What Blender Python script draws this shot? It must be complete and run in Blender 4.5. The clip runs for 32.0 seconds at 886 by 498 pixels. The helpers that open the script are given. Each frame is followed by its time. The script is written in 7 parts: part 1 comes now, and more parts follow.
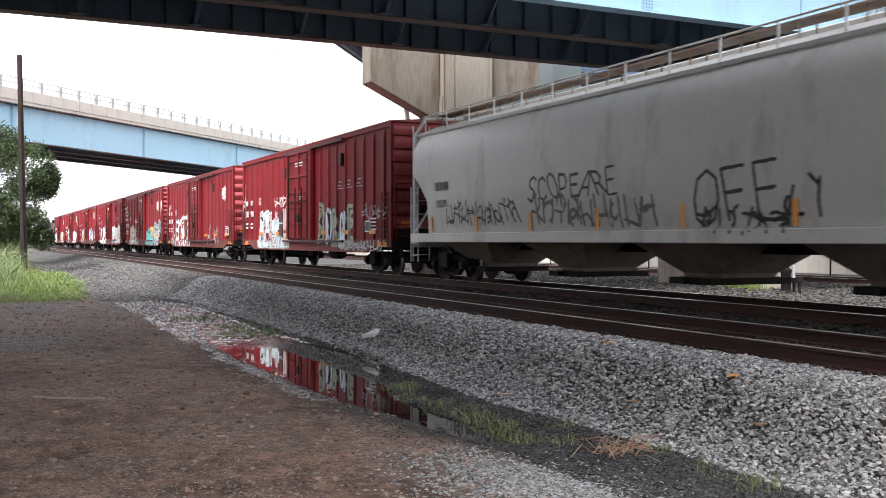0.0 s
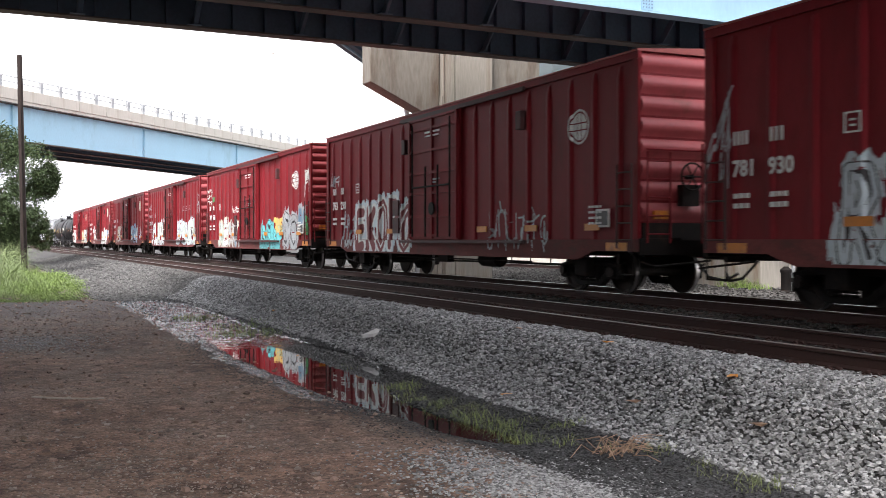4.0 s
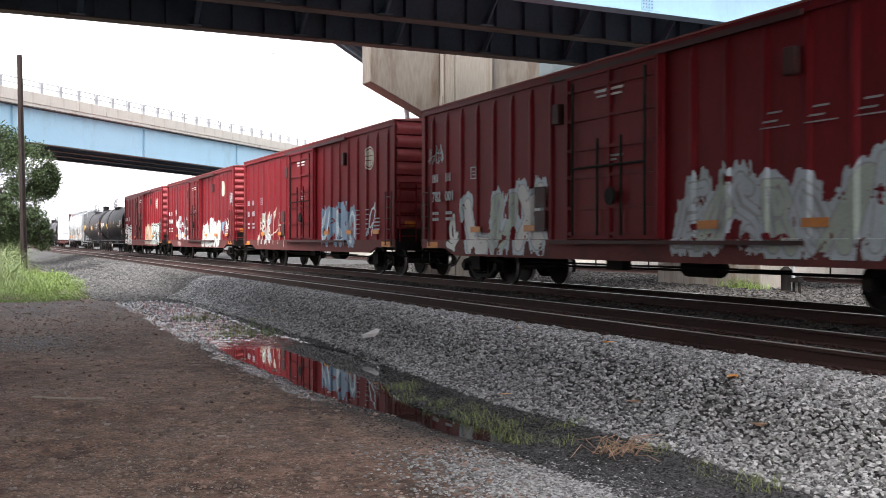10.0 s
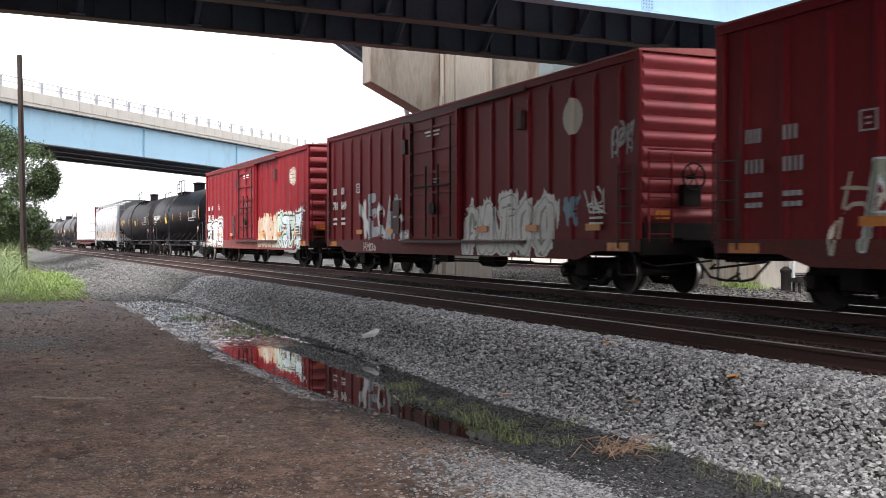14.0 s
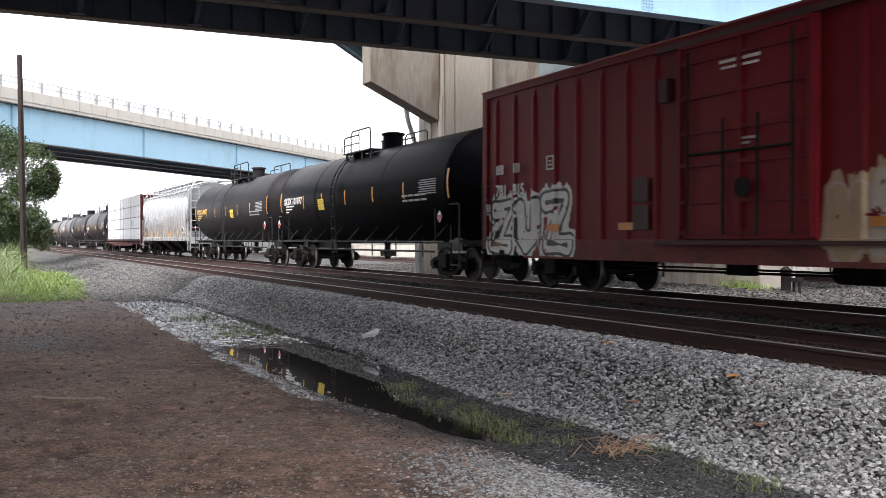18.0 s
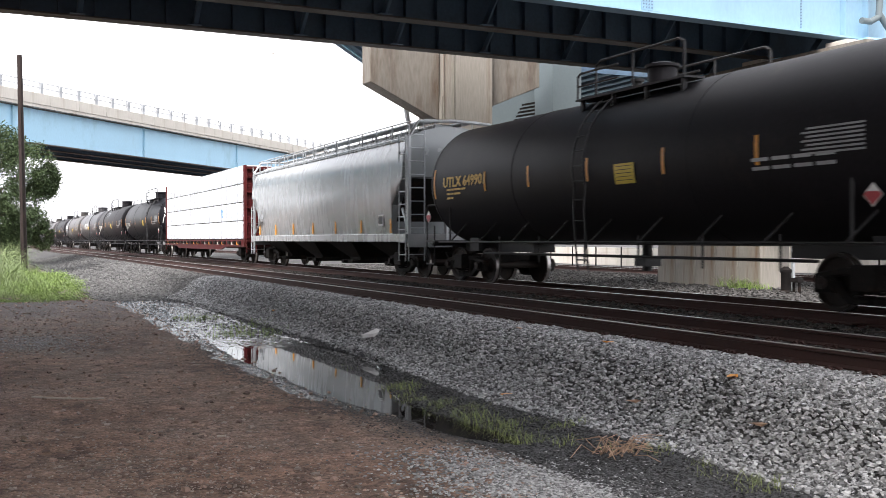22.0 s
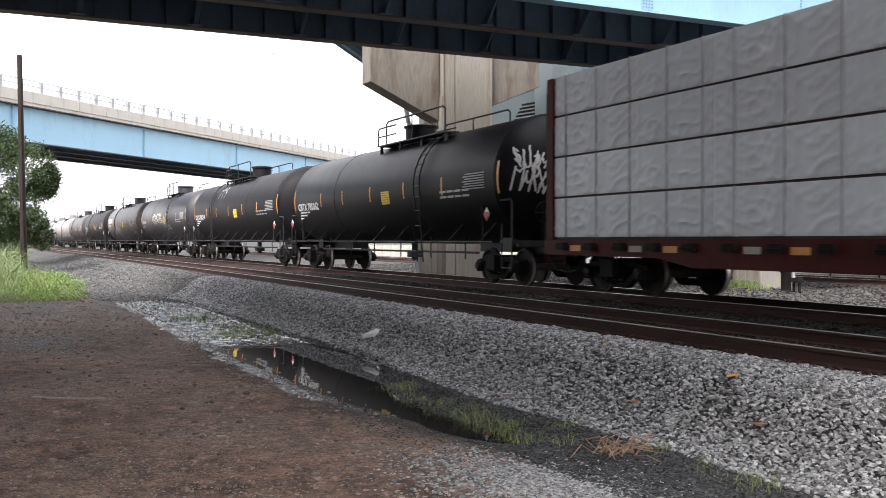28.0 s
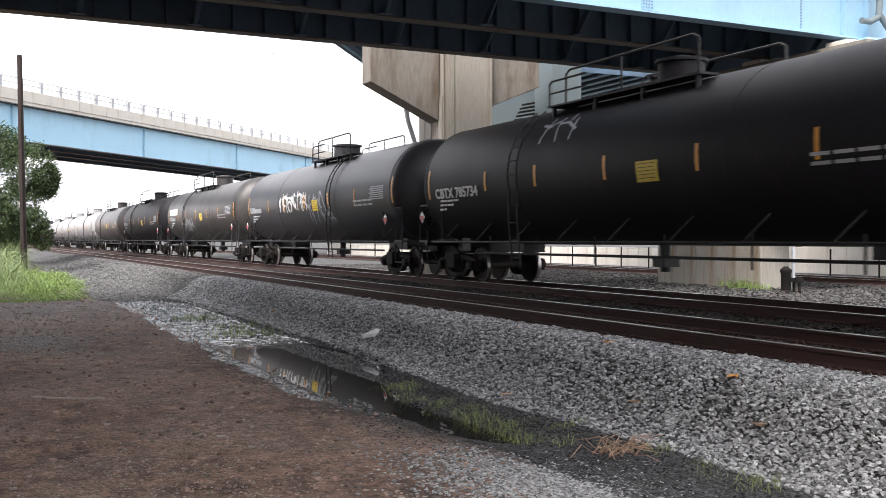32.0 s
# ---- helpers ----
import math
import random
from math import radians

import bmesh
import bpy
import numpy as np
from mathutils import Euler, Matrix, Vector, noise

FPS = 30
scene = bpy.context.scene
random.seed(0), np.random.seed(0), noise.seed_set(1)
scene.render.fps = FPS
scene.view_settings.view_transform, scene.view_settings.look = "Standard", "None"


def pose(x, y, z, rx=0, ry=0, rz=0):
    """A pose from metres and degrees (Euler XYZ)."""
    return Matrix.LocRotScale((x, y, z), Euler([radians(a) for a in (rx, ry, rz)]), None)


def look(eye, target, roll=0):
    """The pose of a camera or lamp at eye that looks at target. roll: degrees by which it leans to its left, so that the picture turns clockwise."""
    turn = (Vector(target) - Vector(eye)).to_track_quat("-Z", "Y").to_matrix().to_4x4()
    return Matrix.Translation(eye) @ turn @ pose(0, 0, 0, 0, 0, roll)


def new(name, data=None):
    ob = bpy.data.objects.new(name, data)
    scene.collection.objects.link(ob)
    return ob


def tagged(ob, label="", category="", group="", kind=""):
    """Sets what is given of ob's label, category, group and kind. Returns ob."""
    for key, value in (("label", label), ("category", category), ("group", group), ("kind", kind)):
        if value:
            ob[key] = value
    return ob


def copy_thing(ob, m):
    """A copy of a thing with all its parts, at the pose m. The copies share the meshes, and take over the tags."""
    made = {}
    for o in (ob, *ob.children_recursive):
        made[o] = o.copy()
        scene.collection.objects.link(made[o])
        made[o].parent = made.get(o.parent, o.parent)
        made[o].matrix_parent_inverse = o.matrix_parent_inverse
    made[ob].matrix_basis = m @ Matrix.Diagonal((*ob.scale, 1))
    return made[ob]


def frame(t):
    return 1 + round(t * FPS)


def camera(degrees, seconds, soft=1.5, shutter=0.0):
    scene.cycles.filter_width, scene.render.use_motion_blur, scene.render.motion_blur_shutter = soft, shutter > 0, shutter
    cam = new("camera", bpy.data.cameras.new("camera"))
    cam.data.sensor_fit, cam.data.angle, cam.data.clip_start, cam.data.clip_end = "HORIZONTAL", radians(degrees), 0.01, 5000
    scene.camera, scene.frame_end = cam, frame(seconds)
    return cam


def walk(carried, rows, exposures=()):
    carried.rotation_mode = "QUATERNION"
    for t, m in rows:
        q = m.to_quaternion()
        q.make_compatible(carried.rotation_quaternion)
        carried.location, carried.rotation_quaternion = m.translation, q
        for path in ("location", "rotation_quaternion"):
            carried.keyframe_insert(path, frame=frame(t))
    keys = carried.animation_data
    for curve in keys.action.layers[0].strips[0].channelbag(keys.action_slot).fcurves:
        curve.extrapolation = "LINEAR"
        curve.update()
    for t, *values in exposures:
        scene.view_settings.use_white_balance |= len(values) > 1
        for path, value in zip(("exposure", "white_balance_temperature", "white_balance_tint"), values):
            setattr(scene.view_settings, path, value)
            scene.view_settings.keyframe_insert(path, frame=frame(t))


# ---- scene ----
# World: x runs along the railway (the train goes to +x), y across it away from the camera, z up from the puddle's water.
RAIL = 0.94            # height of the rail tops
TRACK = 12.8           # centre line of the train's track
TRACK_NEAR = 8.62      # centre line of the empty track
SPEED = 8.15           # metres per second
CLIP = 32.0

cam = camera(47.35, CLIP, soft=0.62, shutter=0.3)
EYE = (0.0, 0.0, 2.05)
AIM = look(EYE, (EYE[0] - 0.90781, EYE[1] + 0.41938, EYE[2] - 0.00895))
walk(cam, [(0.0, AIM), (CLIP, AIM)], exposures=[(0.0, 1.6, 6600, 14), (CLIP, 1.6, 6600, 14)])

# ---- light: bright overcast day ----
world = bpy.data.worlds.new("overcast_sky")
scene.world = world
world.use_nodes = True
wn, wl = world.node_tree.nodes, world.node_tree.links
wn.clear()
w_out = wn.new("ShaderNodeOutputWorld")
w_bg = wn.new("ShaderNodeBackground")
w_sky = wn.new("ShaderNodeTexSky")
w_sky.sky_type = "NISHITA"
w_sky.sun_disc = False
w_sky.sun_elevation = radians(52)
w_sky.sun_rotation = radians(136)
w_sky.dust_density = 4.0
w_hsv = wn.new("ShaderNodeHueSaturation")
w_hsv.inputs["Saturation"].default_value = 0.22
w_hsv.inputs["Value"].default_value = 1.0
wl.new(w_sky.outputs[0], w_hsv.inputs["Color"])
w_mix = wn.new("ShaderNodeMix")
w_mix.data_type = "RGBA"
w_mix.inputs[0].default_value = 0.6
w_mix.inputs[7].default_value = (7.2, 7.5, 7.9, 1)
wl.new(w_hsv.outputs[0], w_mix.inputs[6])
wl.new(w_mix.outputs[2], w_bg.inputs["Color"])
w_bg.inputs["Strength"].default_value = 0.13
wl.new(w_bg.outputs[0], w_out.inputs[0])

sun_data = bpy.data.lights.new("sun", "SUN")
sun_data.energy = 2.0
sun_data.angle = radians(32)
sun_data.color = (1.0, 0.97, 0.92)
sun = new("sun", sun_data)
sun.matrix_basis = look((36, -38, 66), (0, 0, 0))


# ---- materials ----
def mat(name, col, rough=0.7, metal=0.0, var=0.25, scale=1.5, fine=40.0, bump=0.15, stain=None, vary=0.0, island=0.0, spec=0.5,
        stretch=(1, 1, 1), depth=0.01, span=0.2):
    """A painted or natural surface: two scales of tone, fine relief, stains (colour, amount, scale), tone by object or island."""
    m = bpy.data.materials.new(name)
    m.use_nodes = True
    n, l = m.node_tree.nodes, m.node_tree.links
    b = n["Principled BSDF"]
    b.inputs["Metallic"].default_value = metal
    b.inputs["Specular IOR Level"].default_value = spec
    tc = n.new("ShaderNodeTexCoord")
    mp = n.new("ShaderNodeMapping")
    mp.inputs["Scale"].default_value = stretch
    l.new(tc.outputs["Object"], mp.inputs[0])
    big, small = n.new("ShaderNodeTexNoise"), n.new("ShaderNodeTexNoise")
    big.inputs["Scale"].default_value, small.inputs["Scale"].default_value = scale, fine
    big.inputs["Detail"].default_value, small.inputs["Detail"].default_value = 6, 4
    for t in (big, small):
        l.new(mp.outputs[0], t.inputs["Vector"])
    # tone factor
    add = n.new("ShaderNodeMath")
    add.operation = "MULTIPLY_ADD"
    add.inputs[1].default_value = 0.5
    l.new(small.outputs[0], add.inputs[0])
    half = n.new("ShaderNodeMath")
    half.operation = "MULTIPLY"
    half.inputs[1].default_value = 0.5
    l.new(big.outputs[0], half.inputs[0])
    l.new(half.outputs[0], add.inputs[2])
    rng = n.new("ShaderNodeMapRange")
    rng.inputs[1].default_value, rng.inputs[2].default_value = 0.5 - span, 0.5 + span
    rng.inputs[3].default_value, rng.inputs[4].default_value = 1 - var, 1 + var
    l.new(add.outputs[0], rng.inputs[0])
    tone = rng.outputs[0]
    for amount, node, socket in ((vary, "ShaderNodeObjectInfo", "Random"), (island, "ShaderNodeNewGeometry", "Random Per Island")):
        if amount:
            r = n.new(node)
            rr = n.new("ShaderNodeMapRange")
            rr.inputs[3].default_value, rr.inputs[4].default_value = 1 - amount, 1 + amount
            l.new(r.outputs[socket], rr.inputs[0])
            mu = n.new("ShaderNodeMath")
            mu.operation = "MULTIPLY"
            l.new(tone, mu.inputs[0])
            l.new(rr.outputs[0], mu.inputs[1])
            tone = mu.outputs[0]
    sc = n.new("ShaderNodeVectorMath")
    sc.operation = "SCALE"
    sc.inputs[0].default_value = col
    l.new(tone, sc.inputs["Scale"])
    colour = sc.outputs[0]
    if stain:
        scol, amount, sscale = stain
        sn = n.new("ShaderNodeTexNoise")
        sn.inputs["Scale"].default_value, sn.inputs["Detail"].default_value = sscale, 8
        sn.inputs["Roughness"].default_value = 0.65
        l.new(mp.outputs[0], sn.inputs["Vector"])
        sr = n.new("ShaderNodeMapRange")
        sr.inputs[1].default_value, sr.inputs[2].default_value = 0.62 - 0.3 * amount, 0.80 - 0.2 * amount
        l.new(sn.outputs[0], sr.inputs[0])
        mx = n.new("ShaderNodeMix")
        mx.data_type = "RGBA"
        l.new(sr.outputs[0], mx.inputs[0])
        l.new(colour, mx.inputs[6])
        mx.inputs[7].default_value = (*scol, 1)
        colour = mx.outputs[2]
    l.new(colour, b.inputs["Base Color"])
    ro = n.new("ShaderNodeMapRange")
    ro.inputs[3].default_value, ro.inputs[4].default_value = max(rough - 0.12, 0.03), min(rough + 0.12, 1)
    l.new(add.outputs[0], ro.inputs[0])
    l.new(ro.outputs[0], b.inputs["Roughness"])
    if bump:
        bp = n.new("ShaderNodeBump")
        bp.inputs["Strength"].default_value, bp.inputs["Distance"].default_value = bump, depth
        l.new(add.outputs[0], bp.inputs["Height"])
        l.new(bp.outputs[0], b.inputs["Normal"])
    return m


M = {
    "steel_dark": mat("dark_steel", (0.011, 0.0095, 0.009), 0.75, 0.0, 0.4, 4, 60, 0.2, ((0.03, 0.018, 0.012), 0.3, 3), spec=0.15),
    "rail_side": mat("rusty_rail", (0.042, 0.0165, 0.013), 0.85, 0.0, 0.3, 2, 50, 0.3),
    "rail_top": mat("worn_rail_head", (0.42, 0.40, 0.39), 0.32, 0.9, 0.2, 2, 30, 0.05),
    "tie": mat("creosoted_wood", (0.05, 0.036, 0.030), 0.9, 0.0, 0.35, 3, 40, 0.4, vary=0.3, stretch=(6, 1, 6)),
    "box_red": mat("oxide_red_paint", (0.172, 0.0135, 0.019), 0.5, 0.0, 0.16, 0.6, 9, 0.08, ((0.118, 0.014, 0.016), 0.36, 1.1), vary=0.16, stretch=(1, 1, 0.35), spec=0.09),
    "sill_dust": mat("dusty_red_sill_paint", (0.15, 0.045, 0.043), 0.75, 0.0, 0.25, 0.9, 14, 0.08, ((0.075, 0.045, 0.04), 0.4, 1.3), vary=0.2, stretch=(1, 1, 2), spec=0.15),
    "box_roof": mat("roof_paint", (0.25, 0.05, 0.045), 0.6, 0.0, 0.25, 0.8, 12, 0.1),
    # Side red lightened for the light that falls on the car ends.
    "box_end_lit": mat("lit_end_paint", (0.34, 0.06, 0.068), 0.5, 0.0, 0.15, 0.6, 9, 0.06, ((0.15, 0.04, 0.03), 0.2, 1.5), vary=0.1),
    "black_tank": mat("black_tank_paint", (0.0065, 0.0065, 0.0085), 0.36, 0.0, 0.25, 0.7, 14, 0.03, ((0.022, 0.019, 0.018), 0.15, 0.8), stretch=(1, 0.4, 0.4), spec=0.012),
    "gloss_tank": mat("smooth_black_tank_paint", (0.009, 0.009, 0.0115), 0.42, 0.0, 0.25, 0.7, 14, 0.03, ((0.022, 0.019, 0.018), 0.15, 0.8), stretch=(1, 0.4, 0.4), spec=0.12),
    "grey_tank": mat("weathered_tank_paint", (0.0165, 0.0155, 0.018), 0.5, 0.0, 0.25, 0.7, 14, 0.03, ((0.03, 0.026, 0.024), 0.2, 0.8), spec=0.12),
    "grey_hopper": mat("grey_hopper_paint", (0.53, 0.545, 0.54), 0.42, 0.0, 0.08, 0.5, 12, 0.04, ((0.28, 0.28, 0.27), 0.25, 0.8), stretch=(1, 1, 0.4)),
    "silver_hopper": mat("pale_grey_hopper_paint", (0.285, 0.305, 0.315), 0.27, 0.25, 0.07, 1.2, 3.0, 0.75, ((0.32, 0.33, 0.34), 0.2, 0.8), stretch=(1.5, 0.3, 0.25), depth=0.02),
    "white": mat("white_lettering", (0.75, 0.75, 0.74), 0.6, 0.0, 0.1, 4, 60, 0.0),
    "orange_dirty": mat("dirty_orange_reflector", (0.55, 0.19, 0.014), 0.5, 0.0, 0.25, 4, 40, 0.0, ((0.20, 0.08, 0.03), 0.35, 5)),
    "orange": mat("orange_reflector", (0.72, 0.31, 0.03), 0.4, 0.0, 0.15, 5, 60, 0.0),
    "yellow": mat("yellow_sign", (0.75, 0.55, 0.05), 0.5, 0.0, 0.1, 5, 60, 0.0),
    "concrete": mat("weathered_concrete", (0.185, 0.169, 0.146), 0.9, 0.0, 0.3, 0.7, 9, 0.3, ((0.095, 0.062, 0.04), 0.44, 0.9), stretch=(1.2, 1.2, 0.28)),
    "concrete_pale": mat("pale_concrete", (0.52, 0.49, 0.44), 0.9, 0.0, 0.12, 0.5, 12, 0.2, ((0.38, 0.33, 0.27), 0.3, 0.8), stretch=(1.6, 1.6, 0.2)),
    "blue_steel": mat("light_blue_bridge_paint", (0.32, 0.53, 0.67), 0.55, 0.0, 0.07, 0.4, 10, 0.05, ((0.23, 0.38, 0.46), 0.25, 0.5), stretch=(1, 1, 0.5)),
    # Bridge blue in a darkened copy: shade under the decks put into colour.
    "blue_shaded": mat("shaded_blue_girder_paint", (0.085, 0.14, 0.205), 0.65, 0.0, 0.2, 0.5, 10, 0.08, ((0.055, 0.078, 0.105), 0.35, 0.6)),
    "flange": mat("weathered_flange_paint", (0.13, 0.125, 0.12), 0.75, 0.0, 0.2, 0.6, 12, 0.1, ((0.08, 0.055, 0.042), 0.35, 1.0)),
    # Bed painted near black for the shade in the gaps between stones.
    "ballast": mat("shaded_ballast_bed", (0.03, 0.029, 0.028), 0.95, 0.0, 0.5, 1.2, 30, 1.0, depth=0.06),
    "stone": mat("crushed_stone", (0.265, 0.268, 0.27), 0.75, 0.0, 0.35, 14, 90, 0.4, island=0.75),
    # Darker copy of the stone, to offset the stronger light beyond the overpass.
    "far_stone": mat("dimmed_crushed_stone", (0.092, 0.091, 0.090), 0.85, 0.0, 0.3, 10, 60, 0.3, island=0.6),
    # Stone behind the train, with the shade there put into its colour.
    "yard_stone": mat("shaded_yard_stone", (0.062, 0.060, 0.058), 0.9, 0.0, 0.3, 10, 60, 0.3, island=0.6, spec=0.2),
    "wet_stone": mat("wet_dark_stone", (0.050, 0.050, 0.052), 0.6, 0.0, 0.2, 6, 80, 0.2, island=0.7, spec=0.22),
    "track_stone": mat("dark_track_stone", (0.045, 0.042, 0.040), 0.7, 0.0, 0.3, 6, 80, 0.2, island=0.6, spec=0.3),
    "brown_stone": mat("muddy_stone", (0.26, 0.215, 0.185), 0.9, 0.0, 0.2, 6, 80, 0.2, island=0.55),
    "wood_pole": mat("dark_pole_wood", (0.020, 0.012, 0.010), 0.9, 0.0, 0.3, 3, 40, 0.4, stretch=(3, 3, 0.3)),
    "leaf": mat("tree_leaves", (0.058, 0.088, 0.038), 0.7, 0.0, 0.3, 1, 20, 0.0, island=0.5, spec=0.25),
    "wheel_rust": mat("brown_wheel_steel", (0.022, 0.017, 0.015), 0.7, 0.0, 0.3, 3, 30, 0.1, ((0.045, 0.028, 0.02), 0.3, 2.5), spec=0.25),
    "chute_grey": mat("brown_grey_chute_steel", (0.20, 0.165, 0.135), 0.8, 0.0, 0.3, 1.5, 14, 0.1, ((0.07, 0.045, 0.035), 0.4, 1.0)),
    "leaf_pale": mat("dull_weed_leaves", (0.16, 0.21, 0.09), 0.6, 0.0, 0.3, 1, 20, 0.0, island=0.45),
    "dim_tank": mat("dull_grey_tank_paint", (0.033, 0.033, 0.038), 0.42, 0.0, 0.25, 0.7, 14, 0.03, ((0.035, 0.03, 0.028), 0.35, 0.8), stretch=(1, 0.4, 0.4)),
    "rust_walk": mat("rusty_walkway", (0.30, 0.21, 0.16), 0.8, 0.0, 0.3, 2, 20, 0.1, ((0.34, 0.33, 0.32), 0.4, 1.2)),
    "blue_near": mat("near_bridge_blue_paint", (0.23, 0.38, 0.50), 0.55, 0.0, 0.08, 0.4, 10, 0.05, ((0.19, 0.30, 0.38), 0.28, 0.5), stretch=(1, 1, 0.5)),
    "column_grey": mat("pier_column_concrete", (0.29, 0.268, 0.235), 0.9, 0.0, 0.24, 0.6, 14, 0.25, ((0.17, 0.115, 0.075), 0.36, 1.1), stretch=(1.6, 1.6, 0.15)),
    "glint_stone": mat("glossy_wet_stone", (0.05, 0.05, 0.05), 0.2, 0.0, 0.2, 6, 80, 0.1, island=0.6, spec=0.9),
    "band_grey": mat("grey_band", (0.14, 0.145, 0.16), 0.7, 0.0, 0.3, 3, 40, 0.0),
    "weed_pale": mat("pale_weed_blades", (0.265, 0.32, 0.105), 0.6, 0.0, 0.3, 1, 20, 0.0, island=0.45),
    "dark_red_steel": mat("deep_red_steel", (0.055, 0.013, 0.014), 0.7, 0.0, 0.35, 2, 20, 0.1, ((0.025, 0.015, 0.014), 0.4, 1.5)),
    "pale_tank": mat("pale_grey_tank_paint", (0.26, 0.26, 0.265), 0.45, 0.0, 0.25, 0.7, 14, 0.03, ((0.06, 0.05, 0.045), 0.35, 0.8), stretch=(1, 0.4, 0.4)),
    "brown_tank": mat("grimy_brown_tank_paint", (0.048, 0.043, 0.041), 0.42, 0.0, 0.3, 0.7, 14, 0.03, ((0.014, 0.013, 0.014), 0.5, 0.7), stretch=(1, 0.4, 0.4)),
    "dirt_lump": mat("dirt_clod", (0.25, 0.172, 0.138), 0.95, 0.0, 0.3, 6, 80, 0.3, island=0.5),
    "weed": mat("weed_blades", (0.155, 0.235, 0.05), 0.6, 0.0, 0.3, 1, 20, 0.0, island=0.45),
    "bark": mat("bark", (0.08, 0.06, 0.045), 0.9, 0.0, 0.3, 3, 30, 0.5),
    "straw": mat("dry_straw", (0.36, 0.235, 0.16), 0.8, 0.0, 0.2, 3, 30, 0.0, island=0.3),
    "wrap": mat("white_wrap", (0.72, 0.775, 0.82), 0.42, 0.0, 0.06, 1.6, 9, 0.3, vary=0.05, stretch=(3.0, 0.5, 0.5), depth=0.02),
    "green_grey": mat("grey_green_steel", (0.115, 0.145, 0.155), 0.7, 0.0, 0.1, 0.5, 10, 0.05),
    "black": mat("black_paint", (0.012, 0.012, 0.014), 0.6, 0.0, 0.2, 3, 40, 0.05),
    "spray_blue": mat("sprayed_blue_mark", (0.05, 0.24, 0.52), 0.6, 0.0, 0.3, 6, 40, 0.0),
    "strap": mat("grey_strap", (0.36, 0.375, 0.39), 0.7, 0.0, 0.2, 3, 40, 0.0),
    "strap_dark": mat("dark_wood_slats", (0.05, 0.04, 0.035), 0.8, 0.0, 0.3, 3, 40, 0.0),
    "beam_red": mat("dark_red_flatcar_paint", (0.078, 0.011, 0.012), 0.6, 0.0, 0.3, 1, 12, 0.1, ((0.045, 0.016, 0.014), 0.4, 1.5), spec=0.15),
    # Post colour set near white for the sky glare that swallows it.
    "glare_post": mat("glare_pale_post_paint", (0.85, 0.86, 0.87), 0.5, 0.0, 0.05, 2, 30, 0.0),
    "placard": mat("red_placard", (0.42, 0.05, 0.06), 0.5, 0.0, 0.3, 6, 30, 0.0),
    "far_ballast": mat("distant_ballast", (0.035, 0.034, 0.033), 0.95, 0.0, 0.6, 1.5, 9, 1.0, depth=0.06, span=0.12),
    "wet_mud": mat("wet_mud", (0.032, 0.028, 0.025), 0.07, 0.0, 0.5, 2.0, 8, 1.0, depth=0.05, spec=0.9, span=0.12),
    "twig": mat("dry_twig", (0.50, 0.44, 0.36), 0.8, 0.0, 0.2, 3, 30, 0.0),
    # Brace blue, also darkened for shade, a step lighter than the girders.
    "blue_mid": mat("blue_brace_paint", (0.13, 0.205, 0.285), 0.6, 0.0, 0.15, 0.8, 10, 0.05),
    "galv": mat("galvanised_steel", (0.42, 0.44, 0.46), 0.45, 0.5, 0.12, 2, 30, 0.05),
}


def gritty(name, base, pale):
    """Trodden dirt: broad damp and dry patches, grey gravel patches, crumbs and grit of two sizes, rough relief."""
    m = mat(name, base, 0.88, 0.0, 0.6, 0.35, 3.0, 0.0, (pale, 0.5, 0.33), span=0.13)
    n, l = m.node_tree.nodes, m.node_tree.links
    b = n["Principled BSDF"]
    colour = b.inputs["Base Color"].links[0].from_socket
    tc = n.new("ShaderNodeTexCoord")
    height = None
    for scale, lo, hi, gain in ((14.0, 0.78, 1.25, 0.7), (42.0, 0.65, 1.5, 0.45)):
        v = n.new("ShaderNodeTexVoronoi")
        v.inputs["Scale"].default_value = scale
        l.new(tc.outputs["Object"], v.inputs["Vector"])
        sp = n.new("ShaderNodeSeparateColor")
        l.new(v.outputs["Color"], sp.inputs[0])
        mr = n.new("ShaderNodeMapRange")
        mr.inputs[3].default_value, mr.inputs[4].default_value = lo, hi
        l.new(sp.outputs[0], mr.inputs[0])
        sc = n.new("ShaderNodeVectorMath")
        sc.operation = "SCALE"
        l.new(colour, sc.inputs[0])
        l.new(mr.outputs[0], sc.inputs["Scale"])
        colour = sc.outputs[0]
        # crumbs stand proud by their own random height
        sub = n.new("ShaderNodeMath")
        sub.operation = "MULTIPLY_ADD"
        sub.inputs[1].default_value = -gain
        l.new(v.outputs["Distance"], sub.inputs[0])
        if height:
            l.new(height, sub.inputs[2])
        else:
            sub.inputs[2].default_value = 1.0
        height = sub.outputs[0]
    # damp soil is darker and shinier
    at = n.new("ShaderNodeAttribute")
    at.attribute_name = "damp"
    for target, dry, wet in (("dark", 1.0, 0.22), ("Roughness", 0.92, 0.75)):
        mr = n.new("ShaderNodeMapRange")
        mr.inputs[3].default_value, mr.inputs[4].default_value = dry, wet
        l.new(at.outputs["Fac"], mr.inputs[0])
        if target == "dark":
            sc = n.new("ShaderNodeVectorMath")
            sc.operation = "SCALE"
            l.new(colour, sc.inputs[0])
            l.new(mr.outputs[0], sc.inputs["Scale"])
            colour = sc.outputs[0]
        else:
            l.new(mr.outputs[0], b.inputs["Roughness"])
    l.new(colour, b.inputs["Base Color"])
    bp = n.new("ShaderNodeBump")
    bp.inputs["Strength"].default_value, bp.inputs["Distance"].default_value = 0.9, 0.035
    l.new(height, bp.inputs["Height"])
    l.new(bp.outputs[0], b.inputs["Normal"])
    return m


